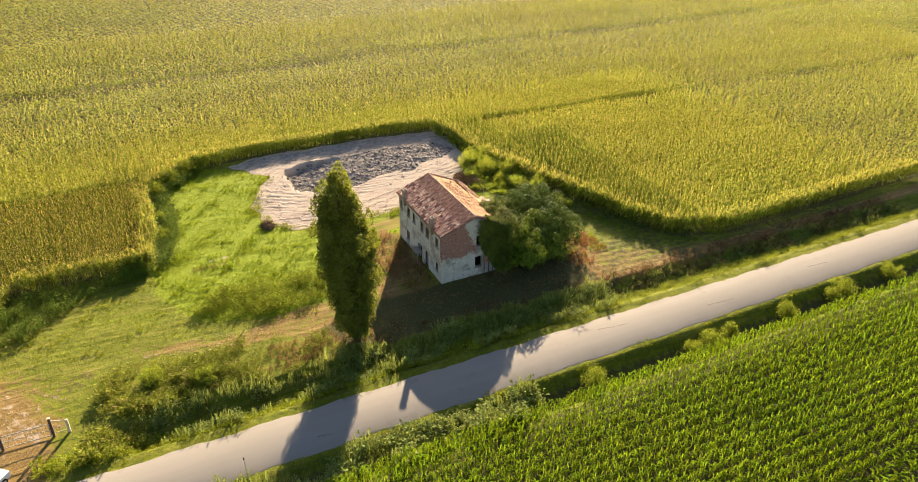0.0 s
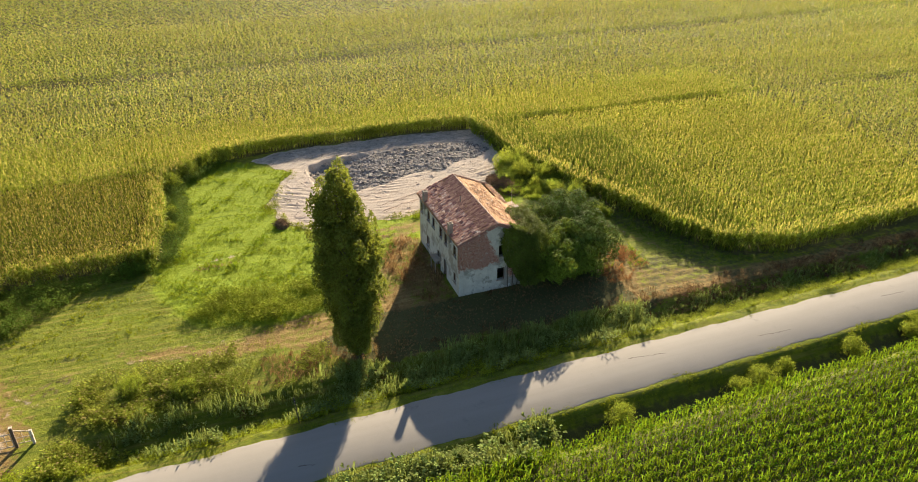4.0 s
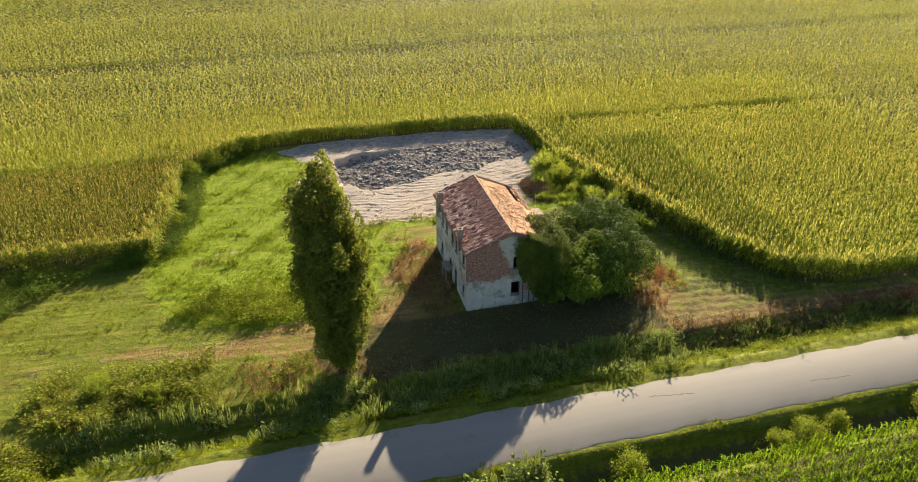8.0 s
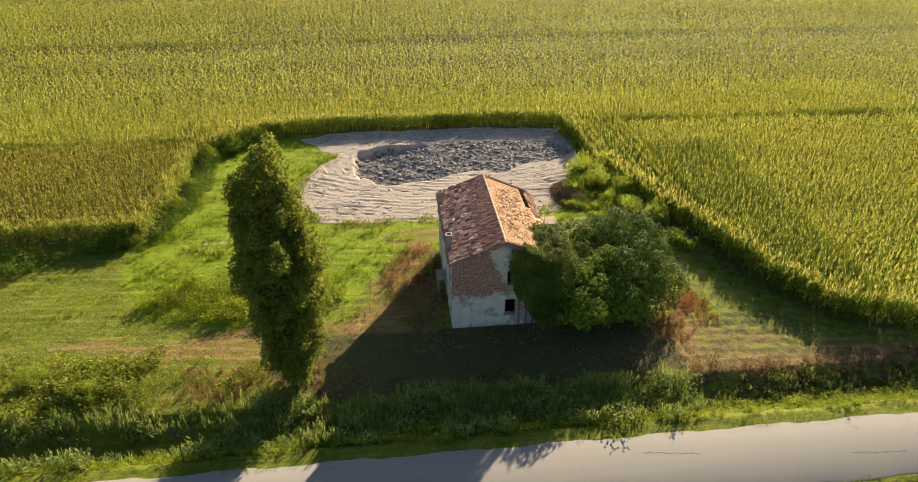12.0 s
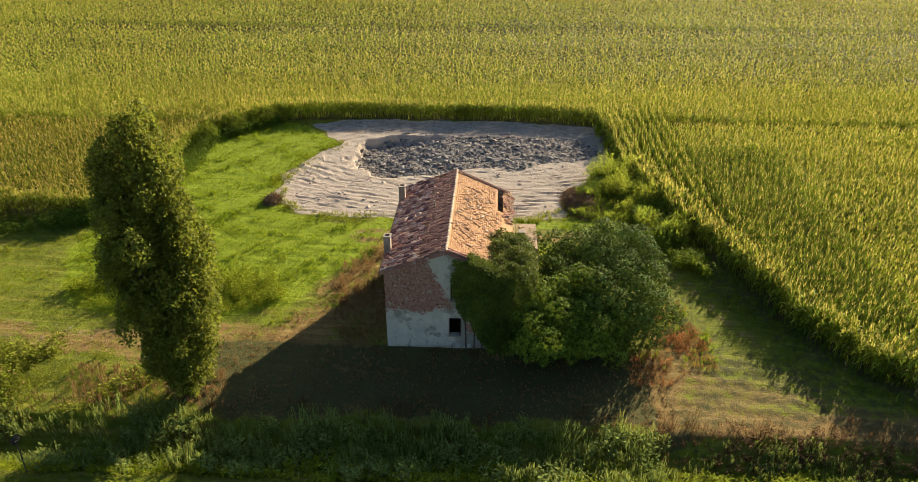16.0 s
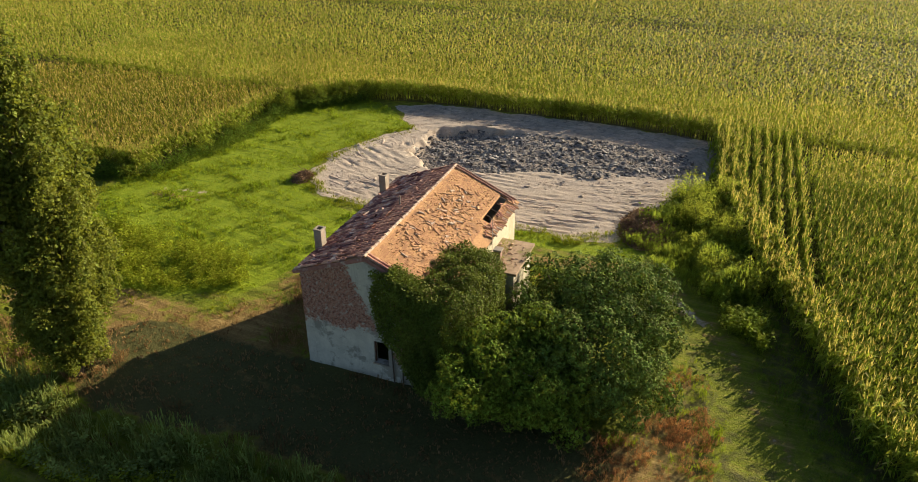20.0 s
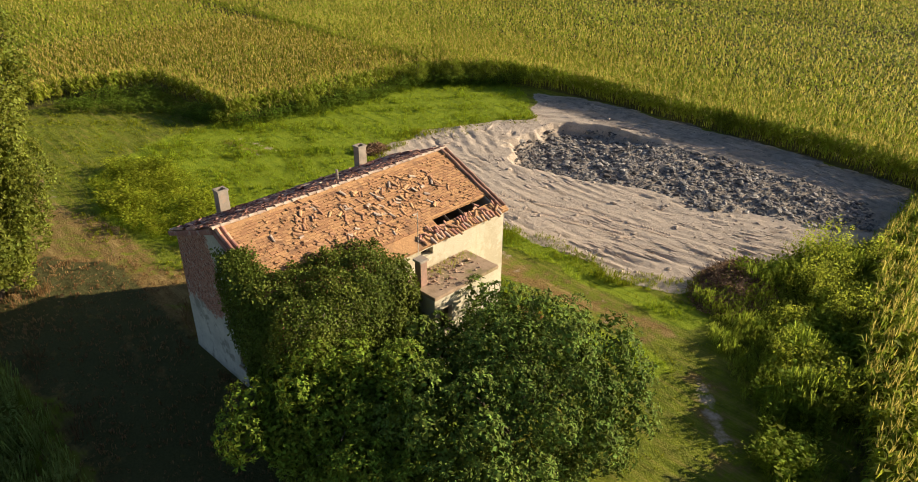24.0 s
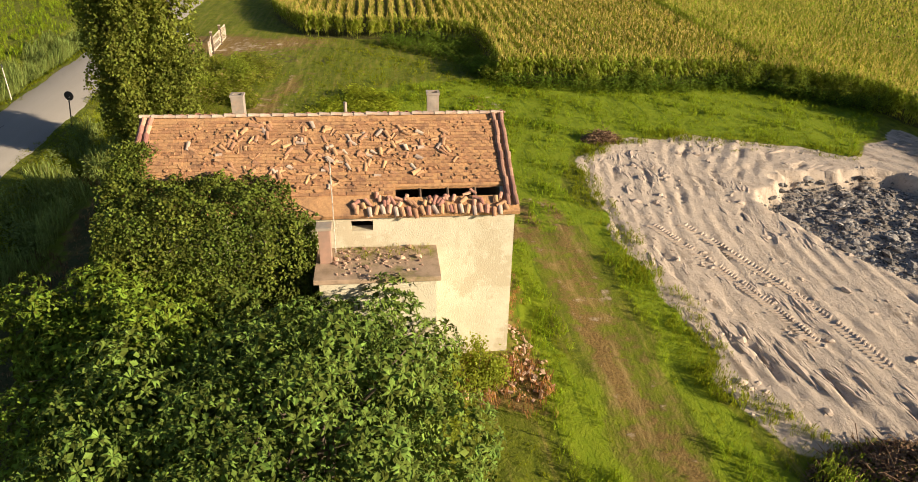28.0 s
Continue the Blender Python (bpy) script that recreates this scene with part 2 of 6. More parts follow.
GROUND = ground_material()
ASPHALT = asphalt_material()
GROUND_SAND = plain("pressed_sand", (0.51, 0.415, 0.345), (0.39, 0.315, 0.255), 3.5, 0.95, 0.5, 30)
GABLE = plaster_material("gable_plaster_over_brick", (0.60, 0.56, 0.48), (0.45, 0.42, 0.36), (0.29, 0.265, 0.225), True)
WEST_PLASTER = plaster_material("pale_plaster", (0.60, 0.57, 0.51), (0.46, 0.43, 0.38), (0.33, 0.29, 0.25))
EAST_PLASTER = plaster_material("cream_plaster", (0.55, 0.505, 0.395), (0.46, 0.41, 0.31), (0.43, 0.375, 0.275))
CONCRETE = plain("weathered_concrete", (0.34, 0.29, 0.24), (0.22, 0.19, 0.16), 2.5, 0.9, 0.5, 30, (0.40, 0.27, 0.19), 1.1)
TILE_RED = plain("old_red_roof_tile", (0.43, 0.23, 0.165), (0.31, 0.155, 0.11), 6, 0.9, 0.6, 35, (0.46, 0.35, 0.28), 2.4, vary=0.4)
TILE_PALE = plain("mortar_smeared_tile", (0.46, 0.37, 0.30), (0.34, 0.25, 0.19), 7, 0.92, 0.6, 30, (0.36, 0.21, 0.14), 2.4, vary=0.2)
TILE_DARK = plain("dark_verge_tile", (0.27, 0.15, 0.11), (0.18, 0.10, 0.075), 6, 0.9, 0.6, 35, (0.36, 0.25, 0.19), 2.4, vary=0.3)
TILE_LOOSE = plain("loose_orange_tile", (0.44, 0.255, 0.14), (0.34, 0.19, 0.10), 6, 0.9, 0.6, 35, (0.48, 0.34, 0.23), 2.4, vary=0.25)
TILE_BED = plain("orange_flat_brick", (0.43, 0.235, 0.115), (0.30, 0.165, 0.082), 9, 0.92, 0.9, 25, (0.20, 0.11, 0.065), 1.6, vary=0.16)
TILE_RED_LAID = plain("laid_red_roof_tile", (0.47, 0.25, 0.19), (0.32, 0.155, 0.115), 5, 0.9, 0.5, 40, (0.62, 0.51, 0.44), 2.6, vary=0.7, island=True)
TILE_BED_LAID = plain("laid_flat_brick", (0.43, 0.235, 0.115), (0.30, 0.165, 0.082), 9, 0.92, 0.9, 25, (0.20, 0.11, 0.065), 1.6, vary=0.16, island=True)
TIMBER = plain("old_grey_timber", (0.13, 0.09, 0.06), (0.075, 0.055, 0.04), 8, 0.9, 0.5, 40)
SHUTTER = plain("brown_window_wood", (0.17, 0.085, 0.05), (0.09, 0.05, 0.035), 7, 0.8, 0.4, 30)
# Room darkness is put into the colour of inner walls and floors.
DARK_ROOM = plain("dim_room_surface", (0.10, 0.085, 0.07), (0.07, 0.06, 0.05), 3)
BARK = plain("grey_bark", (0.13, 0.10, 0.07), (0.07, 0.055, 0.04), 10, 0.95, 0.9, 18)
GATE_PAINT = plain("flaking_cream_paint", (0.62, 0.55, 0.45), (0.46, 0.37, 0.28), 7, 0.7, 0.3, 40, (0.26, 0.16, 0.10), 4)
METAL = plain("galvanised_metal", (0.66, 0.62, 0.56), (0.54, 0.48, 0.42), 9, 0.55, 0.2, 50, (0.25, 0.14, 0.08), 5, metal=0.4)
POST_DARK = plain("dark_post_sign_silhouette", (0.05, 0.045, 0.04), (0.03, 0.028, 0.025), 9, 0.6)
CAR_PAINT = plain("white_car_paint", (0.78, 0.78, 0.76), (0.74, 0.74, 0.72), 2, 0.25, 0.0, 50, spec=0.6)
CAR_GLASS = plain("dark_car_glass", (0.02, 0.022, 0.025), (0.03, 0.03, 0.033), 2, 0.08, 0.0, 50, spec=0.8)
TAR = plain("old_tar", (0.10, 0.085, 0.07), (0.16, 0.14, 0.12), 6, 0.85)
RUBBER = plain("black_rubber", (0.025, 0.025, 0.025), (0.035, 0.034, 0.033), 6, 0.8)
FLAT_ROOF = plain("mossy_concrete_slab", (0.40, 0.29, 0.205), (0.25, 0.18, 0.12), 3.0, 0.95, 0.6, 25, (0.15, 0.14, 0.04), 0.9)
CLOD = plain("dark_clods", (0.20, 0.185, 0.178), (0.085, 0.08, 0.078), 2.5, 0.85, 0.7, 20, (0.36, 0.335, 0.32), 2.2, vary=0.65, island=True)
CLOD_LUMP = plain("large_clods", (0.23, 0.21, 0.20), (0.11, 0.10, 0.095), 3.5, 0.85, 0.8, 14, (0.38, 0.35, 0.33), 2.6, vary=0.6)
RUBBLE = plain("brick_rubble", (0.44, 0.28, 0.20), (0.33, 0.23, 0.17), 3, 0.95, 0.5, 30, vary=0.3)
DEADWOOD = plain("dry_brown_branches", (0.20, 0.12, 0.07), (0.11, 0.07, 0.045), 6, 0.95)
MAIZE = foliage("ripening_maize", (0.205, 0.26, 0.027), (0.27, 0.315, 0.035), (0.64, 0.71, 0.064), 0.46, 0.4, 0.05, 0.65, spec=0.07, dry=(0.42, 0.33, 0.12), dry_at=0.93, stripe=0.24)
MAIZE_DEEP = foliage("deep_green_maize", (0.105, 0.16, 0.018), (0.15, 0.195, 0.024), (0.42, 0.50, 0.045), 0.42, 0.45, 0.08, 0.8, spec=0.03, dry=(0.34, 0.27, 0.10), dry_at=0.95, stripe=0.1)
MAIZE_RIPE = foliage("browning_maize", (0.17, 0.20, 0.024), (0.225, 0.24, 0.03), (0.44, 0.45, 0.05), 0.3, 0.4, 0.08, 0.9, spec=0.0, dry=(0.36, 0.28, 0.10), dry_at=0.87, stripe=0.12)
TASSEL = foliage("golden_maize_tassels", (0.44, 0.37, 0.09), (0.51, 0.43, 0.105), (0.66, 0.56, 0.12), 0.42, 0.3, 0.05, 0.8, spec=0.04, stripe=0.18)
TASSEL_DRY = foliage("brown_maize_tassels", (0.47, 0.355, 0.10), (0.54, 0.41, 0.115), (0.52, 0.41, 0.11), 0.2, 0.35, 0.05, 0.9, spec=0.0)
MAIZE_GREEN = foliage("young_green_maize", (0.105, 0.18, 0.008), (0.15, 0.225, 0.011), (0.38, 0.49, 0.016), 0.40, 0.6, 0.10, 0.8, spec=0.02, stripe=0.14)
GRASS = foliage("meadow_grass", (0.15, 0.178, 0.010), (0.20, 0.226, 0.013), (0.46, 0.50, 0.022), 0.4, 0.45, 0.2, 0.8)
LUSH = foliage("lush_weeds", (0.155, 0.222, 0.012), (0.215, 0.275, 0.017), (0.47, 0.57, 0.027), 0.4, 0.5, 0.25, 0.8)
RUST = foliage("withered_reeds", (0.115, 0.07, 0.035), (0.165, 0.10, 0.045), (0.28, 0.17, 0.06), 0.3, 0.45, 0.3, 0.85)
LITTER = foliage("withered_leaves", (0.21, 0.135, 0.085), (0.30, 0.20, 0.12), (0.36, 0.24, 0.12), 0.15, 0.5, 0.5, 0.9)
RUSTY = foliage("rust_coloured_weeds", (0.40, 0.205, 0.08), (0.30, 0.14, 0.055), (0.58, 0.30, 0.10), 0.3, 0.45, 0.4, 0.85)
STRAW = foliage("dry_grass", (0.29, 0.185, 0.085), (0.21, 0.12, 0.058), (0.46, 0.28, 0.10), 0.3, 0.45, 0.3, 0.85)
SCRUB = foliage("ditch_scrub", (0.17, 0.205, 0.022), (0.25, 0.27, 0.034), (0.52, 0.56, 0.05), 0.42, 0.5, 0.35, 0.8, dry=(0.24, 0.16, 0.07), dry_at=0.9)
VERGE = foliage("verge_growth", (0.20, 0.24, 0.016), (0.27, 0.30, 0.024), (0.56, 0.62, 0.04), 0.42, 0.5, 0.3, 0.8)
# Border weeds' green, dark enough to deepen shade by crop and ditch
EDGE = foliage("shade_dark_weeds", (0.085, 0.135, 0.014), (0.125, 0.18, 0.02), (0.32, 0.42, 0.04), 0.34, 0.5, 0.3, 0.8)
REED = foliage("ditch_reeds", (0.165, 0.215, 0.055), (0.225, 0.27, 0.075), (0.42, 0.46, 0.09), 0.4, 0.45, 0.3, 0.8)
POPLAR_LEAF = foliage("poplar_leaves", (0.105, 0.132, 0.022), (0.16, 0.178, 0.028), (0.48, 0.51, 0.05), 0.36, 0.55, 0.5, 0.6, spec=0.08)
FIG_YOUNG = foliage("young_fig_leaves", (0.104, 0.152, 0.017), (0.142, 0.192, 0.022), (0.56, 0.66, 0.055), 0.14, 0.6, 0.35, 0.6, spec=0.04)
FIG_LEAF = foliage("fig_leaves", (0.08, 0.122, 0.024), (0.122, 0.168, 0.03), (0.36, 0.46, 0.05), 0.07, 0.6, 0.35, 0.6, spec=0.03)
SHRUB_PALE = foliage("pale_shrub_leaves", (0.20, 0.245, 0.03), (0.26, 0.295, 0.04), (0.62, 0.68, 0.07), 0.52, 0.45, 0.4, 0.75)
SHRUB_LEAF = foliage("shrub_leaves", (0.165, 0.21, 0.024), (0.22, 0.26, 0.03), (0.46, 0.52, 0.045), 0.38, 0.5, 0.4, 0.75)
BRAMBLE = foliage("bramble_leaves", (0.155, 0.215, 0.026), (0.215, 0.265, 0.036), (0.60, 0.70, 0.075), 0.55, 0.5, 0.4, 0.7)
IVY_LEAF = foliage("ivy_leaves", (0.075, 0.105, 0.016), (0.12, 0.145, 0.022), (0.30, 0.35, 0.04), 0.18, 0.55, 0.5, 0.6, spec=0.08)


# ---- mesh helpers ----
def np_mesh(name, verts, faces, material, smooth=False, second=None, marks=None):
    verts, faces = np.asarray(verts, np.float32), np.asarray(faces, np.int32)
    me = bpy.data.meshes.new(name)
    k = faces.shape[1]
    me.vertices.add(len(verts))
    me.vertices.foreach_set("co", verts.ravel())
    me.loops.add(faces.size)
    me.loops.foreach_set("vertex_index", faces.ravel())
    me.polygons.add(len(faces))
    me.polygons.foreach_set("loop_start", np.arange(0, faces.size, k, dtype=np.int32))
    me.polygons.foreach_set("use_smooth", np.full(len(faces), smooth))
    me.materials.append(material)
    if second is not None:
        me.materials.append(second)
        me.polygons.foreach_set("material_index", np.asarray(marks, np.int32))
    me.update(calc_edges=True)
    return me


def part(name, bm, material, parent=None, label=""):
    """Links a bmesh, or a ready mesh, as one object under its thing."""
    if isinstance(bm, bmesh.types.BMesh):
        me = bpy.data.meshes.new(name)
        bmesh.ops.recalc_face_normals(bm, faces=bm.faces)
        bm.to_mesh(me)
        bm.free()
        me.materials.append(material)
    else:
        me = bm
    ob = new(name, me)
    if parent is not None:
        ob.parent = parent
    if label:
        ob["label"] = label
    return ob


def box(bm, lo, hi, bevel=0.0):
    r = bmesh.ops.create_cube(bm, size=1.0)
    for v in r["verts"]:
        v.co = Vector([lo[i] + (v.co[i] + 0.5) * (hi[i] - lo[i]) for i in range(3)])
    if bevel:
        edges = {e for v in r["verts"] for e in v.link_edges}
        bmesh.ops.bevel(bm, geom=list(edges), offset=bevel, segments=2, affect="EDGES", profile=0.7)
    return r["verts"]


def boxed(*args, bevel=0.0):
    bm = bmesh.new()
    for lo, hi in args:
        box(bm, lo, hi, bevel)
    return bm


def tube(bm, a, b, r0, r1=None, n=8):
    a, b = Vector(a), Vector(b)
    r1 = r0 if r1 is None else r1
    m = Matrix.Translation((a + b) / 2) @ (b - a).to_track_quat("Z", "Y").to_matrix().to_4x4()
    bmesh.ops.create_cone(bm, cap_ends=True, segments=n, radius1=r0, radius2=r1, depth=(b - a).length, matrix=m)


def tubed(*args, n=8):
    bm = bmesh.new()
    for a in args:
        tube(bm, *a, n=n)
    return bm


def thing(name, label, category, at=(0, 0, 0), group="", kind=""):
    ob = new(name)
    ob.location = at
    ob.empty_display_size = 0.1
    return tagged(ob, label, category, group, kind)


def scatter(template, pos, yaw, scale, tall=None, lean=None):
    """Copies a small mesh (vertices, triangles) to many places; returns vertices and triangles."""
    tv, tf = template
    n, k = len(pos), len(tv)
    c, s = np.cos(yaw)[:, None], np.sin(yaw)[:, None]
    sc = np.asarray(scale)[:, None]
    tall = sc if tall is None else np.asarray(tall)[:, None]
    x, y, z = tv[None, :, 0] * sc, tv[None, :, 1] * sc, tv[None, :, 2] * tall
    v = np.stack([x * c - y * s, x * s + y * c, z + 0 * c], -1)
    if lean is not None:
        v[..., :2] += lean[:, None, :] * v[..., 2:3]
    v += pos[:, None, :]
    f = tf[None] + (np.arange(n) * k)[:, None, None]
    return v.reshape(-1, 3), f.reshape(-1, 3)


def joined(sets):
    vs, fs, base = [], [], 0
    for v, f in sets:
        vs.append(v)
        fs.append(f + base)
        base += len(v)
    return np.concatenate(vs), np.concatenate(fs)


def blade(base, way, length, width, rise, droop, side=None):
    """One bent leaf: a tapered strip of five points."""
    base, way = np.array(base, float), np.array((*way, 0.0), float)
    side = np.array((-way[1], way[0], 0.0)) * width / 2
    mid = base + way * length * 0.45 + (0, 0, rise)
    tip = base + way * length + (0, 0, rise - droop)
    v = np.array([base - side * 0.5, base + side * 0.5, mid - side, mid + side, tip])
    return v, np.array([[0, 1, 3], [0, 3, 2], [2, 3, 4]])


def lean_blade(base, way, length, width, rise, droop):
    """The same leaf in two triangles, for plants far off."""
    base, way = np.array(base, float), np.array((*way, 0.0), float)
    side = np.array((-way[1], way[0], 0.0)) * width / 2
    mid = base + way * length * 0.4 + (0, 0, rise)
    tip = base + way * length + (0, 0, rise - droop)
    return np.array([base, mid - side, mid + side, tip]), np.array([[0, 1, 2], [1, 3, 2]])


def tuft(rng, count, length, width, spread, tall):
    out = []
    for i in range(count):
        a = rng.uniform(0, 2 * np.pi)
        w = (math.cos(a), math.sin(a))
        h = tall * rng.uniform(0.6, 1.0)
        p = rng.normal(0, spread * 0.4, 2)
        out.append(blade((*p, 0), w, length * rng.uniform(0.5, 1), width, h, h * rng.uniform(0.1, 0.5)))
    return joined(out)


def herb(rng, count, spread=0.32):
    """A bushy weed: leafy shoots that fan out from one foot; one metre tall."""
    out = []
    for k in range(count):
        a, u = rng.uniform(0, 6.28), rng.uniform(0.12, 1.0)
        lean = spread * rng.uniform(0.2, 1.0) * u
        c, q = math.cos(a), math.sin(a)
        b, w = a + rng.normal(0, 0.9), rng.uniform(0.05, 0.085)
        L, tip = rng.uniform(0.14, 0.24), rng.uniform(-0.02, 0.10)
        cb, qb = math.cos(b), math.sin(b)
        p = np.array((lean * c, lean * q, u * rng.uniform(0.8, 1.0)))
        out.append((np.array([p, p + (L * 0.5 * cb + w * qb, L * 0.5 * qb - w * cb, 0.05), p + (L * 0.5 * cb - w * qb, L * 0.5 * qb + w * cb, 0.05), p + (L * cb, L * qb, tip)]), np.array([[0, 1, 2], [1, 3, 2]])))
    return joined(out)


def maize_plant(rng, leaves, tassel=1, fine=False, upright=0.0, stalk=True, leaf=0.085, plume=0.017, turn=0.75):
    """A stalk with arching leaves, most of them along the row, and a branched tassel; one metre tall."""
    out = []
    make = blade if fine else lean_blade
    a = rng.choice([0.0, np.pi])
    for i in range(leaves):
        a += np.pi
        w = a + rng.normal(0, turn)
        z = 0.22 + 0.58 * (i + rng.uniform(0, 0.8)) / leaves
        out.append(make((0, 0, z), (math.cos(w), math.sin(w)), rng.uniform(0.2, 0.33) * (1 - 0.4 * upright), leaf, rng.uniform(0.10, 0.16) * (1 + upright), rng.uniform(0.02, 0.2) * (1 - upright)))
    if stalk:
        out.append((np.array([(-0.009, 0, 0), (0.009, 0, 0), (0, 0.004, 0.9)]), np.array([[0, 1, 2]])))
    a = rng.uniform(0, 6.28)
    for k in range(tassel):
        w, far = a + 2.2 * k, 0.03 if k == 0 else 0.085
        px, py = -math.sin(w) * plume, math.cos(w) * plume
        out.append((np.array([(-px, -py, 0.86), (px, py, 0.86), (far * math.cos(w), far * math.sin(w), 1.07 - 0.04 * k)]), np.array([[0, 1, 2]])))
    return joined(out)


def inside(poly, x, y):
    """Which of the points lie in the polygon."""
    r = np.zeros(x.shape, bool)
    for (x0, y0), (x1, y1) in zip(poly, poly[1:] + poly[:1]):
        if y0 != y1:
            r ^= ((y0 > y) != (y1 > y)) & (x < (x1 - x0) * (y - y0) / (y1 - y0) + x0)
    return r


def ripple(x, y, f, seed=0.0):
    """Smooth made-up unevenness from a few sines, about -1 to 1."""
    return (np.sin(x * f + seed) * np.cos(y * f * 1.13 - seed * 2) + np.sin(x * f * 2.3 - y * f * 1.7 + seed * 3) * 0.6 + np.cos(y * f * 3.1 + x * f * 0.7 + seed) * 0.4) / 2


def road_y(x):
    return 0.0101 * x


# ---- plan ----
CLEARING = [(-75, -12.3), (-59, -9.5), (-49.6, -5.6), (-48.2, -0.5), (-48.6, 4), (-47.6, 7.5), (-46.5, 11.4), (-41, 11.7), (-32.2, 11.4), (-31.0, 19), (-31, 32), (-24, 38.5), (-12, 39.8), (3, 39.8), (14.8, 38.6), (15.7, 25), (19.2, 12), (22.0, 5), (23.8, -2), (27.2, -7.5), (34, -10), (60, -9.3), (200, -8), (200, -60), (-75, -60)]
SAND = [(-19.5, 37.8), (-14.8, 30.8), (-17.7, 26), (-19, 22), (-18, 16), (-14, 13.2), (-9, 13), (-4, 13.3), (3, 13.5), (9.5, 14.3), (11.5, 21.5), (15, 24.5), (15.6, 38.6), (3, 39.6), (-12, 39.6)]
PIT = [(-8.5, 22.2), (-12.3, 25.5), (-12.6, 30), (-11.5, 33), (-5, 34.3), (5, 34.6), (13, 33.5), (14.5, 30), (12, 28.2), (8.7, 27), (5.5, 25.2), (0, 24.6), (-4.5, 23.4)]
LUSHES = [(-30.5, 32), (-24, 37.5), (-19.5, 36.5), (-15, 30.8), (-18, 26), (-19.5, 21), (-18, 15.5), (-13, 12), (-6.5, 12), (-6, 9), (-12, -1), (-20, -4), (-29, -1.5), (-33, 8), (-31, 18)]
DRY = [(-6, 8.5), (-4.3, 7.5), (-3.8, -5), (13, -5.5), (15, -5), (14.5, -9), (13, -12.5), (-14, -13), (-17, -11), (-19, -8), (-13, -4)]
RUST_PATCH = [(12.2, -9), (12.8, -5), (13.8, -1.6), (15.4, 0.6), (16.6, -0.6), (17.4, -3.6), (16.4, -7), (14.4, -9.6)]
WALL_FOOT = [(3.5, 4.5), (6.2, 4.2), (7.5, 7.4), (3.0, 7.5), (-4.5, 7.2), (-4.5, 6.4), (3.5, 6.4)]
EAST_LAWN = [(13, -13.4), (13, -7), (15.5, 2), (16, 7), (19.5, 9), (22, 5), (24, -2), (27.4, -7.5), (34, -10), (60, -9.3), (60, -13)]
MEADOW = [(-46, 2), (-39, 8.5), (-32, 11), (-31, 20), (-26, 16), (-14, 6), (-11, -3), (-20, -5.4), (-33, -3.6), (-44, -3.5)]
BROWN_YARD = [(-27, -7), (-25, -3.6), (-13, -4.4), (-11, -7), (-13.6, -10.3), (-20, -9)]
WORN_WAY = [(-12.5, -3.2), (-19, -3.4), (-26, -5), (-33, -4.2), (-34, -5.6), (-26, -8), (-17, -9)]
STUBBLE = [(14, -5), (19, -7.5), (26, -10), (40, -12), (40, -13.4), (13, -13)]
BARE = [(-46.5, -4.5), (-43.5, -9.5), (-42.6, -12.4), (-42.0, -15), (-42.6, -18.4), (-51, -18.4), (-50, -13), (-48, -9), (-48.8, -6)]
TRACKS = [(1.0, 10.2, -8.5, 9.7), (10.0, 10.4, 1.0, 10.2), (17.0, 5.3, 13.8, 8.6), (19.0, 0.6, 17.0, 5.3), (20.9, -4.6, 19.0, 0.6), (-45.5, -4.8, -43.5, -12), (-28, 9.1, -24, 9.9), (-42, -7.4, -39.5, -5.5), (-14, -8.3, -26, -6.1), (-26, -6.1, -36, -3.9)]


def off_track(x, y):
    """Places beside the worn wheel tracks."""
    ok = np.ones(len(x), bool)
    for x0, y0, x1, y1 in TRACKS:
        d = np.array((x1 - x0, y1 - y0))
        t = np.clip(((x - x0) * d[0] + (y - y0) * d[1]) / (d @ d), 0, 1)
        off = np.hypot(x - x0 - t * d[0], y - y0 - t * d[1])
        ok &= off > 0.85 if x0 > 15 else np.abs(off - 0.85) > (0.6 if 0 < x0 < 12 else 0.45)
    return ok


def bend(x, y):
    """The places shifted a little, so that borders run unevenly."""
    return x + 0.7 * ripple(x, y, 0.55, 1.0) + 0.25 * ripple(x, y, 1.9, 2.0), y + 0.7 * ripple(x, y, 0.5, 4.0) + 0.25 * ripple(x, y, 2.1, 5.0)


def ditch(d, half, deep):
    return -deep * np.clip(1 - (d / half) ** 2, 0, 1)


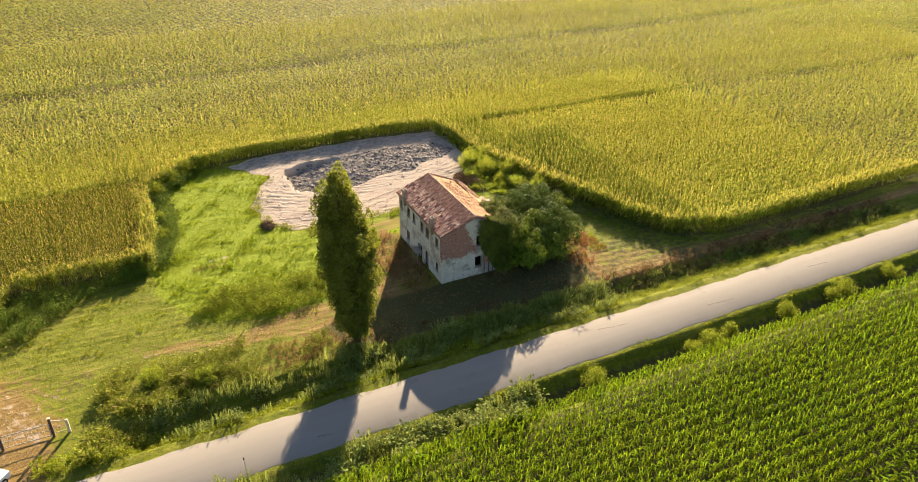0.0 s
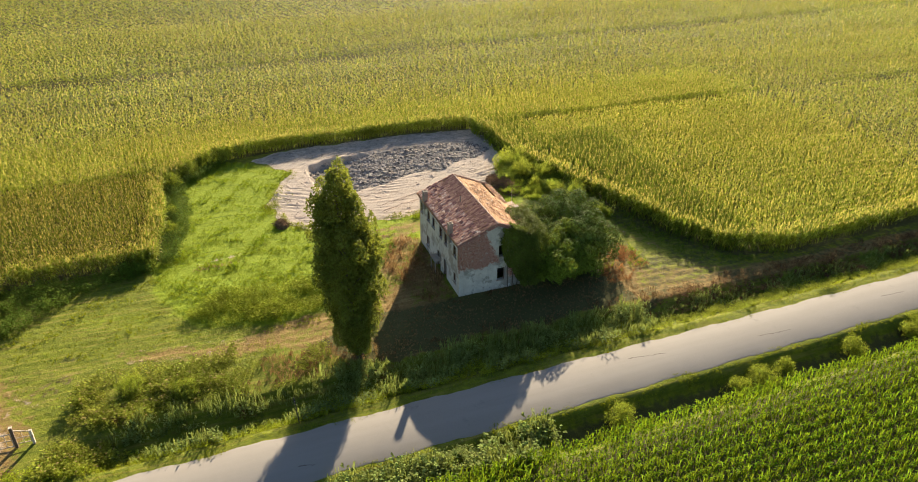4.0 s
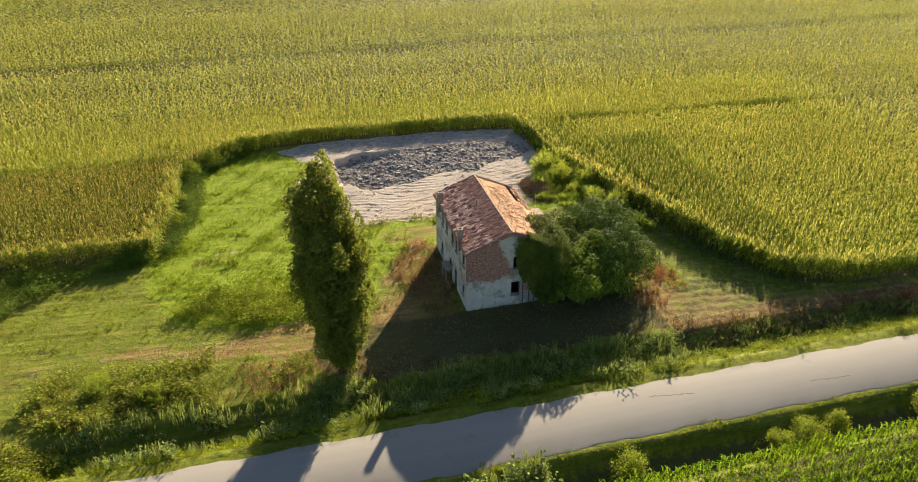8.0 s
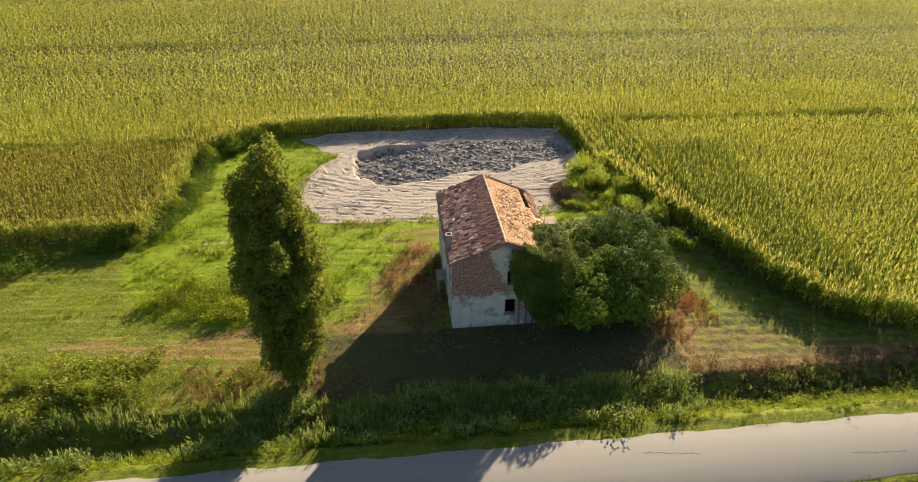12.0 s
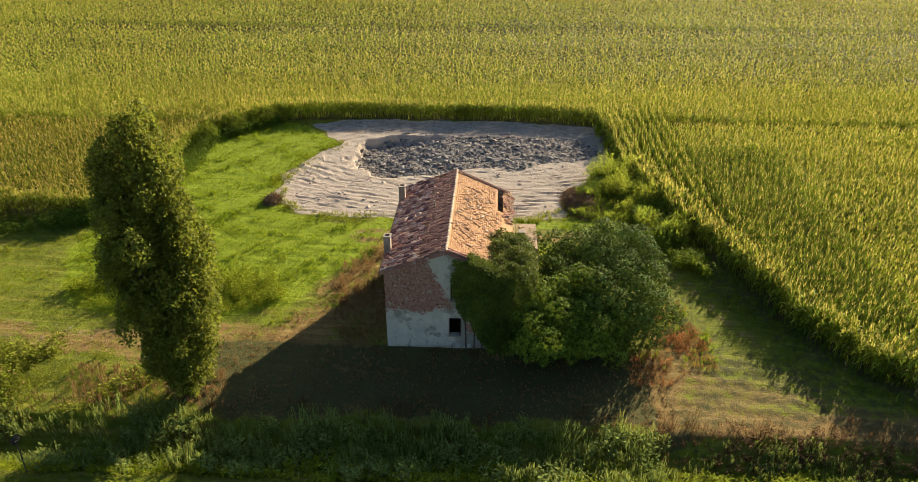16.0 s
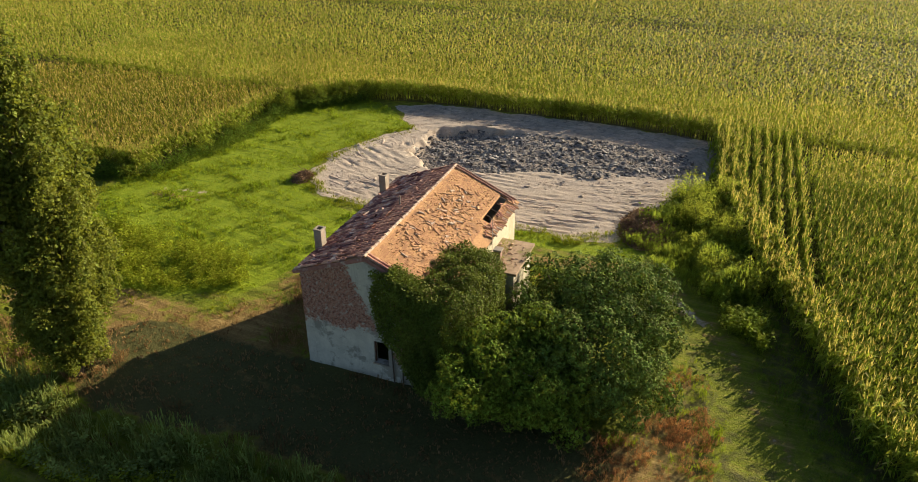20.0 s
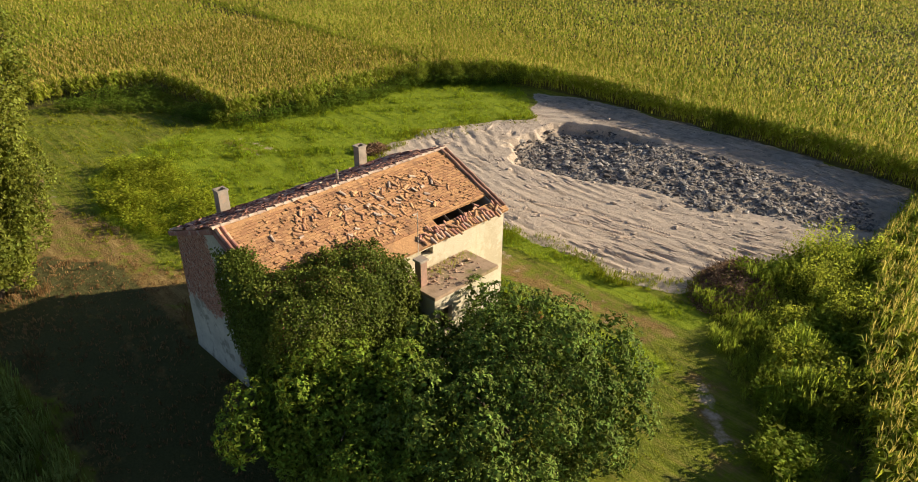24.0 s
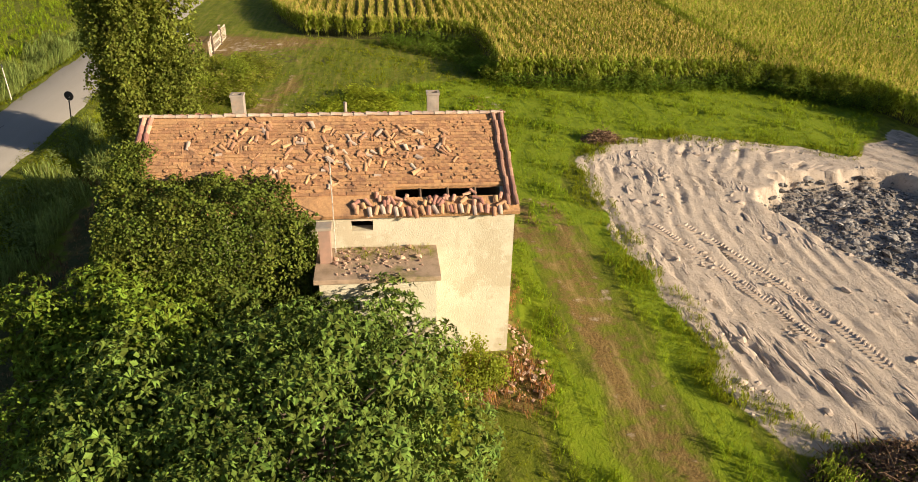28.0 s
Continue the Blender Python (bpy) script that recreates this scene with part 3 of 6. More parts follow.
def height(x, y):
    """The lie of the land."""
    yy = y - road_y(x)
    z = 0.05 * ripple(x, y, 0.35, 3.0) + 0.03 * ripple(x, y, 1.3, 7.0)
    mown = np.where((x > 12) & (x < 45) & (yy > -12.6) & (y < -3.5), 0.6, np.where((x < -5.5) & (x > -48) & (y > -9) & (y < 9), 0.45, 0.0))
    z = z + 0.075 * mown * np.sin((y + 0.1 * x + 0.9 * ripple(x, y, 0.1, 2.0) + 0.22 * ripple(x, y, 0.7, 3.0)) * 5.6) * (0.45 + 0.75 * ripple(x, y * 1.6, 0.45, 6.0))
    z = np.where((yy > -24.6) & (yy < -18.2), 0.0 * z, z)
    z = z + ditch(yy + 15.4, 2.2, 0.75) * np.interp(x, (-22, -18, 10, 16), (1.6, 1, 1, 1.25)) * np.clip((38.5 + x) / 2, 0, 1) + ditch(yy + 26.5, 2.05, 0.95) * np.interp(x, (-8, -2), (0.7, 1.4))
    near_wall = np.hypot(np.clip(np.abs(x + 0.08) - 4.03, 0, None), np.clip(np.abs(y - 0.11) - 6.11, 0, None))
    z = z + 0.32 * np.clip(1 - near_wall / 1.5, 0, 1) ** 1.4
    bx, by = bend(x, y)
    sandy = inside(SAND, bx, by)
    ring = (np.sqrt(((x - 1) / 14.5) ** 2 + ((y - 28.5) / 6.3) ** 2) - 1) * 6.5 + 0.35 * ripple(x, y, 0.3, 6.0)
    turn = np.arctan2((y - 28.5) / 6.3, (x - 1) / 14.5) * 13
    ruts = np.sin(ring * 7.9 + 0.6 * ripple(x, y, 0.8, 8.0)) * np.clip(0.3 + ripple(x, y, 0.45, 9.0) + 0.6 * ripple(x, y, 1.6, 3.0), 0, 1)
    lane = np.round(ring * 1.7 + 0.5 * ripple(x, y, 0.35, 1.0))
    gouge = np.clip(np.sin((ring * 1.7 + 0.5 * ripple(x, y, 0.35, 1.0)) * 6.283 + 1.57 + 0.8 * np.sin(turn * 0.9)) - 0.35, 0, 1) * np.clip(1.5 * np.sin(turn * 0.8 + lane * 2.4) + 0.9 * np.sin(turn * 2.3 + lane * 1.1) - 0.3, 0, 1) * np.clip(0.6 + 1.3 * ripple(x, y, 0.3, 2.0), 0, 1)
    z = np.where(sandy, z + 0.05 * ruts - 0.26 * gouge + 0.055 * ripple(x, y, 2.7, 2.0) * ripple(x, y, 0.7, 5.0) + 0.012 * ripple(x, y, 6.1, 1.0), z)
    crumble = 0.22 + 0.15 * ripple(x, y, 1.7, 6.0)
    pit = sum(inside(PIT, bx + crumble * math.cos(k), by + crumble * math.sin(k)) * 0.125 for k in np.arange(8) * math.pi / 4)
    z = z + pit * (-z + np.interp(x, (-13, -9, -3, 4, 15), (-1.0, -0.9, -0.25, 0.0, 0.05)) + 0.18 * ripple(x, y, 1.1, 5.0) + 0.10 * ripple(x, y, 3.7, 2.0))
    return z


def steps(*legs):
    out = [legs[0][0]]
    for a, b, d in legs:
        out += list(np.linspace(a, b, max(1, round((b - a) / d)) + 1)[1:])
    return np.array(out)


def build_ground():
    xs = steps((-3000, -600, 600), (-600, -80, 65), (-80, -50, 1.5), (-50, -20, 0.5), (-20, 16.4, 0.16), (16.4, 50, 0.5), (50, 90, 2), (90, 600, 85), (600, 3000, 600))
    ys = steps((-3000, -600, 600), (-600, -80, 65), (-80, -30, 2), (-30, -14, 0.4), (-14, 9, 0.26), (9, 40.4, 0.18), (40.4, 60, 1.5), (60, 600, 60), (600, 3000, 600))
    X, Y = np.meshgrid(xs, ys)
    Z = height(X, Y)
    nx, ny = len(xs), len(ys)
    idx = np.arange(nx * ny).reshape(ny, nx)
    faces = np.stack([idx[:-1, :-1], idx[:-1, 1:], idx[1:, 1:], idx[1:, :-1]], -1).reshape(-1, 4)
    me = np_mesh("ground", np.stack([X, Y, Z], -1).reshape(-1, 3), faces, GROUND, True)
    bx, by = bend(X, Y)
    cover = np.zeros((ny, nx, 4), np.float32)
    cover[..., 0] = inside(SAND, bx, by)
    worn = np.zeros_like(X)
    line = np.zeros(X.shape)
    for x0, y0, x1, y1 in TRACKS:
        d = np.array((x1 - x0, y1 - y0))
        t = np.clip(((X - x0) * d[0] + (Y - y0) * d[1]) / (d @ d), 0, 1)
        off = np.hypot(X - x0 - t * d[0], Y - y0 - t * d[1])
        line = np.maximum(line, (x0 > 15) * np.clip(1.5 - off * 1.8, 0, 1))
        worn = np.maximum(worn, np.clip(2.0 - off * 1.0, 0, 1.05) if 0 < x0 < 12 else np.clip(1.25 - off * 0.6, 0, 1))
        cover[..., 0] = np.maximum(cover[..., 0], np.clip(1.3 - off * 1.6, 0, 1) * 0.6 if x0 > 15 else np.clip(1.15 - np.abs(off - 0.85) * 1.6, 0, 1) * (0.55 if x0 < -20 else 0.40 + 0.10 * ripple(X, Y, 0.9, 2.0)))
    cover[..., 1] = (inside(DRY, bx, by) | inside(WALL_FOOT, bx, by)) * (0.58 + 0.22 * ripple(X, Y, 0.6, 1.5) + 0.15 * ((Y < -6) & (X < 13)))
    cover[..., 1] = np.maximum(cover[..., 1], inside(RUST_PATCH, bx, by) * (0.62 + 0.2 * ripple(X, Y, 0.9, 2.5)))
    cover[..., 1] = np.maximum(cover[..., 1], inside(BROWN_YARD, bx, by) * (0.5 + 0.25 * ripple(X * 0.25, Y, 1.4, 2.5)))
    yy = Y - road_y(X)
    cover[..., 1] = np.maximum(cover[..., 1], ((yy > -13.4) & (yy < -11.5) & (X > 12)) * 0.75)
    cover[..., 1] = np.maximum(cover[..., 1], worn * (0.5 + 0.28 * ripple(X * 0.12, Y, 2.6, 3.5)))
    cover[..., 1] = np.maximum(cover[..., 1], inside(STUBBLE, bx, by) * (0.55 + 0.25 * ripple(X * 0.15, Y, 1.9, 4.5)))
    cover[..., 2] = 0
    crop = ~inside(CLEARING, X, Y) | ((yy < -28.6) & (X > -24.5)) | inside(PIT, bx, by)
    cover[..., 2] = np.maximum(crop, ((abs(yy + 15.4) < 1.2) & (X > -38)) * 0.36)
    # dark earth streaks, weighted up to deepen the house's shade before the gable
    shade_earth = inside(DRY, bx, by) & (Y < -5.5) & (X < 13)
    cover[..., 2] = np.maximum(cover[..., 2], shade_earth * (0.7 + 0.2 * ripple(X * 0.12, Y, 1.7, 3.0) + 0.08 * ripple(X, Y, 0.8, 2.0)))
    # soil between stubble rows; over the lawn it also deepens the crop's shade
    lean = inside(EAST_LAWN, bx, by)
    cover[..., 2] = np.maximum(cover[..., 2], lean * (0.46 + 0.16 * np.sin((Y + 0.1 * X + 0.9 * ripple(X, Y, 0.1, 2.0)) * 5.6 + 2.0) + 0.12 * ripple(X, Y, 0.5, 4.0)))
    cover[..., 2] *= 1 - line
    # soil weight darkens the far ditch's bank in place of its shade
    cover[..., 2] = np.maximum(cover[..., 2], (abs(yy + 26.4) < 1.3) * 0.75)
    for px, py in ((-39.9, -2.8), (-40.3, -5.9), (-41.4, -7.4)):
        cover[..., 2] = np.maximum(cover[..., 2], 0.58 * np.clip(1.8 - np.hypot((X - px) * 0.8, (Y - py) * 1.6), 0, 1))
    way_in = inside([(-52, 4), (-47.5, 2), (-43.5, -3), (-41.5, -8), (-41.5, -13), (-52, -13)], bx, by)
    cover[..., 1] = np.maximum(cover[..., 1], way_in * (0.42 + 0.22 * ripple(X, Y, 0.5, 3.0)))
    cover[..., 0] = np.maximum(cover[..., 0], inside(BARE, bx, by) * (0.36 + 0.12 * ripple(X, Y, 0.7, 2.0)))
    cover[..., 1] = np.maximum(cover[..., 1], inside(BARE, bx, by) * 0.7)
    # grey-brown tone grows towards the sand's north edge and east end
    greyish = np.clip((Y - 33.8) / 3, 0, 0.36) + 0.36 * np.clip((X - 6) / 3, 0, 1) * np.clip((Y - 28.5) / 1.5, 0, 1)
    cover[..., 2] = np.maximum(cover[..., 2], inside(SAND, bx, by) * np.clip(greyish, 0, 0.36))
    beyond = (X < -130) | (X > 170) | (Y > 180) | (Y < -76) | ((X > 76) & (Y < -28))
    cover[..., 2] *= ~beyond
    cover[..., 1] = np.maximum(cover[..., 1], inside(WORN_WAY, bx, by) * (0.50 + 0.22 * ripple(X * 0.3, Y, 1.4, 2.5)))
    in_pit = inside(PIT, bx, by)
    cover[..., 0] = np.where(in_pit, 1.0, cover[..., 0])
    cover[..., 2] = np.where(in_pit, 0.36, cover[..., 2])
    cover[..., 3] = np.maximum(inside(LUSHES, bx, by), (0.36 + 0.16 * ripple(X, Y, 0.45, 2.0)) * inside(MEADOW, bx, by))
    bands = ((abs(by - 8.0) < 0.7) | (abs(by - 12.7) < 0.8)) & (bx > -8) & (bx < 12)
    cover[..., 3] = np.maximum(cover[..., 3], 0.9 * bands)
    for _ in range(4):
        for ax in (0, 1):
            cover = (np.roll(cover, 1, ax) + 2 * cover + np.roll(cover, -1, ax)) / 4
    at = me.attributes.new("cover", "FLOAT_COLOR", "POINT")
    at.data.foreach_set("color", cover.astype(np.float32).ravel())
    tagged(new("ground", me), "farm clearing of mown grass, bare sand and dry straw among fields", "ground", kind="structure")


build_ground()


def build_road():
    xs = np.arange(-140, 161, 1.0)
    prof = [(-23.95, -0.02), (-23.8, 0.05), (-21.3, 0.10), (-18.85, 0.05), (-18.7, -0.02)]
    v = np.array([[(x, y + road_y(x) + (0.10 * math.sin(x * 0.9) + 0.06 * math.sin(x * 2.7) if abs(y + 21.3) > 2 else 0), z) for y, z in prof] for x in xs])
    idx = np.arange(v.shape[0] * 5).reshape(-1, 5)
    f = np.stack([idx[:-1, :-1], idx[1:, :-1], idx[1:, 1:], idx[:-1, 1:]], -1).reshape(-1, 4)
    tagged(new("road", np_mesh("road", v.reshape(-1, 3), f, ASPHALT, True)), "narrow sunlit grey asphalt country road without markings", "road", kind="structure")


build_road()


def build_cracks():
    """Dark tar seams that stand a little proud of the worn asphalt."""
    rng = np.random.default_rng(7)
    for x0, y0, x1, y1 in ((19.8, -21.6, 23.4, -21.85), (6.6, -20.2, 10.2, -20.7), (-23.0, -22.5, -21.8, -22.7), (36.0, -20.6, 39.0, -20.8)):
        v, f, n = [], [], int((x1 - x0) * 6)
        for k in range(n + 1):
            u = k / n
            x, y = x0 + (x1 - x0) * u, y0 + (y1 - y0) * u + rng.normal(0, 0.035)
            w = rng.uniform(0.02, 0.07) * (1 if 0 < k < n else 0.3)
            for d, lift in ((-w, -0.01), (-w * 0.7, 0.006), (w * 0.7, 0.006), (w, -0.01)):
                z = np.interp(y + d - road_y(x), (-23.8, -21.3, -18.85), (0.05, 0.10, 0.05))
                v.append((x, y + d, z + lift))
        for k in range(n):
            f += [(4 * k + j, 4 * k + 4 + j, 4 * k + 5 + j, 4 * k + 1 + j) for j in range(3)]
        tagged(new("road_crack", np_mesh("road_crack", v, f, TAR)), "dark tar seam along a crack in the asphalt", "road crack", kind="structure")


build_cracks()


# ---- house ----
X0, X1, Y0, Y1 = -4.1, 3.95, -6.0, 6.22
RIDGE_X, RIDGE_Z, EAVE_W, EAVE_E = -0.1, 7.86, (-4.4, 6.22), (4.15, 5.98)


def wall_mesh(along, a0, a1, t0, t1, z0, z1, openings):
    """A wall of real thickness; each opening is (a, a, z, z) and goes through."""
    ca = sorted({a0, a1, *[v for o in openings for v in o[:2]]})
    cz = sorted({z0, z1, *[v for o in openings for v in o[2:]]})

    def solid(i, j):
        if not (0 <= i < len(ca) - 1 and 0 <= j < len(cz) - 1):
            return False
        a, z = (ca[i] + ca[i + 1]) / 2, (cz[j] + cz[j + 1]) / 2
        return not any(o[0] < a < o[1] and o[2] < z < o[3] for o in openings)

    bm, made = bmesh.new(), {}

    def vert(i, k, j):
        if (i, k, j) not in made:
            t = (t0, t1)[k]
            made[i, k, j] = bm.verts.new((ca[i], t, cz[j]) if along == "x" else (t, ca[i], cz[j]))
        return made[i, k, j]

    for i in range(len(ca) - 1):
        for j in range(len(cz) - 1):
            if solid(i, j):
                for k in (0, 1):
                    bm.faces.new([vert(*q) for q in ((i, k, j), (i + 1, k, j), (i + 1, k, j + 1), (i, k, j + 1))])
                for di, dj, p, q in ((-1, 0, (i, j), (i, j + 1)), (1, 0, (i + 1, j), (i + 1, j + 1)), (0, -1, (i, j), (i + 1, j)), (0, 1, (i, j + 1), (i + 1, j + 1))):
                    if not solid(i + di, j + dj):
                        bm.faces.new([vert(p[0], 0, p[1]), vert(q[0], 0, q[1]), vert(q[0], 1, q[1]), vert(p[0], 1, p[1])])
    return bm


def gable_top(bm, t0, t1, z):
    """The triangle of a gable over the wall's level top."""
    pts = [(X0, z), (X1, z), (X1, 5.98), (RIDGE_X, RIDGE_Z - 0.1), (X0, 6.22)]
    f = [bm.verts.new((x, t0, zz)) for x, zz in pts]
    b = [bm.verts.new((x, t1, zz)) for x, zz in pts]
    bm.faces.new(f)
    bm.faces.new(b[::-1])
    for i in range(5):
        bm.faces.new((f[i], b[i], b[(i + 1) % 5], f[(i + 1) % 5]))


WEST_OPENINGS = [(5.1, 5.9, 4.3, 5.5), (2.8, 3.65, 4.3, 5.5), (1.15, 2.0, 4.3, 5.5), (-1.15, -0.3, 4.3, 5.5), (-2.7, -1.85, 4.3, 5.5), (-5.25, -4.35, 4.3, 5.5),
                 (3.0, 4.0, 1.1, 2.3), (-0.6, 0.55, 0.0, 2.3), (-2.45, -1.55, 0.15, 2.35), (-5.1, -4.4, 1.3, 2.35)]
GABLE_OPENINGS = [(0.03, 0.86, 1.31, 2.71), (0.15, 0.98, 4.05, 5.3)]


def window(house, along, o, wall_at, outward, leaf):
    """Frame, sill and, at some, a leaf or a cross bar in an opening."""
    a0, a1, z0, z1 = o

    def at(a, d, z):
        return (a, wall_at + outward * d, z) if along == "x" else (wall_at + outward * d, a, z)

    def cuboid(p, q, d0, d1, lo, hi):
        u, v = at(p, d0, lo), at(q, d1, hi)
        return tuple(map(min, u, v)), tuple(map(max, u, v))

    w = 0.06
    frame_mesh = boxed(cuboid(a0, a0 + w, -0.16, -0.08, z0, z1), cuboid(a1 - w, a1, -0.16, -0.08, z0, z1), cuboid(a0 + w, a1 - w, -0.16, -0.08, z1 - w, z1))
    ob = part("window", frame_mesh, SHUTTER, house)
    if z0 > 0.5:
        part("sill", boxed(cuboid(a0 - 0.08, a1 + 0.08, -0.1, 0.07, z0 - 0.08, z0 - 0.003)), CONCRETE, ob)
    if leaf == 1:
        part("shutter", boxed(cuboid(a0 + w, (a0 + a1) / 2, -0.15, -0.11, z0 + 0.02, z1 - w)), SHUTTER, ob)
    if leaf == 2:
        part("bar", boxed(cuboid((a0 + a1) / 2 - 0.03, (a0 + a1) / 2 + 0.03, -0.15, -0.11, z0, z1 - w), cuboid(a0 + w, a1 - w, -0.145, -0.115, z0 + 0.7, z0 + 0.75)), SHUTTER, ob)


def slope_point(side, u, y, lift=0.0):
    """A place on the roof: u metres down the slope from the ridge."""
    ex, ez = EAVE_W if side < 0 else EAVE_E
    way = Vector((ex - RIDGE_X, 0, ez - RIDGE_Z)).normalized()
    up = Vector((-way.z, 0, way.x)) if way.x > 0 else Vector((way.z, 0, -way.x))
    return Vector((RIDGE_X, y, RIDGE_Z)) + way * u + up * lift, way, up


def slope_length(side):
    ex, ez = EAVE_W if side < 0 else EAVE_E
    return math.hypot(ex - RIDGE_X, ez - RIDGE_Z)


def slope_slab(side, pieces, thick=0.14):
    bm = bmesh.new()
    for u0, u1, y0, y1 in pieces:
        vs = [bm.verts.new(slope_point(side, u, y, h)[0]) for h in (0, -thick) for u, y in ((u0, y0), (u1, y0), (u1, y1), (u0, y1))]
        for f in ((0, 1, 2, 3), (7, 6, 5, 4), (0, 4, 5, 1), (1, 5, 6, 2), (2, 6, 7, 3), (3, 7, 4, 0)):
            bm.faces.new([vs[i] for i in f])
    bmesh.ops.remove_doubles(bm, verts=bm.verts, dist=0.0005)
    return bm


def cover_tile():
    """A half-round clay tile, tapered, 0.45 m long along x, with thickness."""
    v, f = [], []
    for x, r in ((-0.22, 0.10), (0.22, 0.078)):
        for rr in (r, r - 0.018):
            for k in range(6):
                a = math.pi * k / 5
                v.append((x, rr * math.cos(a), rr * math.sin(a) * 0.85))
    for k in range(5):
        f += [(k, k + 1, 13 + k, 12 + k), (7 + k, 6 + k, 18 + k, 19 + k), (k, 6 + k, 7 + k, k + 1), (12 + k, 13 + k, 19 + k, 18 + k)]
    f += [(0, 12, 18, 6), (5, 11, 23, 17)]
    return np.array(v), np.array(f)


def slope_matrix(side, u, y, lift, turn=0.0, tip=0.0):
    p, way, up = slope_point(side, u, y, lift)
    side_way = up.cross(way)
    m = Matrix((way, side_way, up)).transposed().to_4x4()
    return Matrix.Translation(p) @ m @ Euler((tip, 0, turn)).to_matrix().to_4x4()


def build_house():
    rng = np.random.default_rng(5)
    house = thing("farmhouse", "abandoned two-storey farmhouse with fallen plaster, exposed brick and sagging tiled roof", "house")
    t = 0.38
    g = wall_mesh("x", X0, X1, Y0, Y0 + t, -0.2, 5.9, GABLE_OPENINGS)
    gable_top(g, Y0, Y0 + t, 5.9)
    part("gable_wall", g, GABLE, house, "grey plaster fallen away from red brick")
    g = wall_mesh("x", X0, X1, Y1 - t, Y1, -0.2, 5.9, [])
    gable_top(g, Y1 - t, Y1, 5.9)
    part("gable_wall", g, EAST_PLASTER, house)
    part("front_wall", wall_mesh("y", Y0 + t, Y1 - t, X0, X0 + t, -0.2, 6.2, WEST_OPENINGS), WEST_PLASTER, house, "pale stained plaster with rows of dark openings")
    part("rear_wall", wall_mesh("y", Y0 + t, Y1 - t, X1 - t, X1, -0.2, 5.95, [(0.95, 1.65, 5.35, 5.70)]), EAST_PLASTER, house, "sunlit cream plaster")
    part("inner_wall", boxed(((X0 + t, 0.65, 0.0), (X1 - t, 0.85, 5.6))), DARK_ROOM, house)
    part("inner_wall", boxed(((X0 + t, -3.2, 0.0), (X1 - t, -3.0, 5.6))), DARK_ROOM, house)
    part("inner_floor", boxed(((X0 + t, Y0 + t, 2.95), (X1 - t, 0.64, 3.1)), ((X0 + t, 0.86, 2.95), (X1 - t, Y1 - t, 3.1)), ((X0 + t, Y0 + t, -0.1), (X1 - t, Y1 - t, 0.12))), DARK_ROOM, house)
    for i, o in enumerate(WEST_OPENINGS):
        window(house, "y", o, X0, -1, (1, 2, 1, 2, 1, 2, 1, 0, 1, 2)[i])
    for i, o in enumerate(GABLE_OPENINGS):
        window(house, "x", o, Y0, -1, 0)
    # plinth and crumbled corner
    bm = bmesh.new()
    box(bm, (X0 - 0.02, Y0 - 0.08, -0.2), (1.9, Y0 - 0.004, 0.5), 0.02)
    for v in bm.verts:
        if v.co.z > 0.3:
            v.co.y = Y0 - 0.012
            v.co.z += 0.15 * math.sin(v.co.x * 2.0)
    part("plinth", bm, GABLE, house)
    # roof
    L = slope_length(1)
    roof = part("roof", slope_slab(1, [(u0, u1, y0, y1) for u0, u1 in ((0, 3.45), (3.45, 3.92), (3.92, L)) for y0, y1 in ((-6.15, 2.4), (2.4, 5.95), (5.95, 6.36)) if not (u0 == 3.45 and y0 == 2.4)]), TILE_BED_LAID, house, "orange flat bricks laid bare, strewn with loose tiles")
    west = part("roof", slope_slab(-1, [(0.0, slope_length(-1), -6.2, 6.4)]), TILE_BED_LAID, house, "weathered red half-round tiles")
    tv, tf = cover_tile()
    # laid rows on the west slope
    laid = np_mesh("roof_tile", tv, tf, TILE_RED)
    vs, fs, base = [], [], 0
    arc = np.array([(x, r * math.cos(a), r * 0.8 * math.sin(a)) for x, r in ((-0.22, 0.105), (0.22, 0.085)) for a in np.linspace(0, math.pi, 5)])
    arc_f = np.array([(k, k + 1, 6 + k, 5 + k) for k in range(4)])
    for j in range(60):
        for i in range(12):
            if rng.random() < 0.06:
                continue
            m = slope_matrix(-1, 0.22 + i * 0.365, -6.1 + j * 0.21 + rng.normal(0, 0.02), 0.03 + abs(rng.normal(0, 0.012)), rng.normal(0, 0.08))
            if rng.random() < 0.07:
                m = m @ Euler((0, rng.normal(0, 0.2), rng.normal(0, 0.9))).to_matrix().to_4x4()
            if i < 5:
                part("roof_tile", laid, None, west).matrix_basis = m
                continue
            a = np.array(m)
            vs.append(arc @ a[:3, :3].T + a[:3, 3])
            fs.append(arc_f + base)
            base += 10
    ob = part("laid_tiles", np_mesh("laid_tiles", np.concatenate(vs), np.concatenate(fs), TILE_RED_LAID), None, west)
    ob["kind"] = "stuff"
    # bare flat bricks on the east slope
    brick = bmesh.new()
    box(brick, (-0.063, -0.145, 0), (0.063, 0.145, 0.03))
    bme = bpy.data.meshes.new("flat_brick")
    brick.to_mesh(bme)
    brick.free()
    bme.materials.append(TILE_BED)
    bv = np.array([v.co for v in bme.vertices])
    bf = np.array([p.vertices[:] for p in bme.polygons])
    vs, fs, base, made = [], [], 0, 0
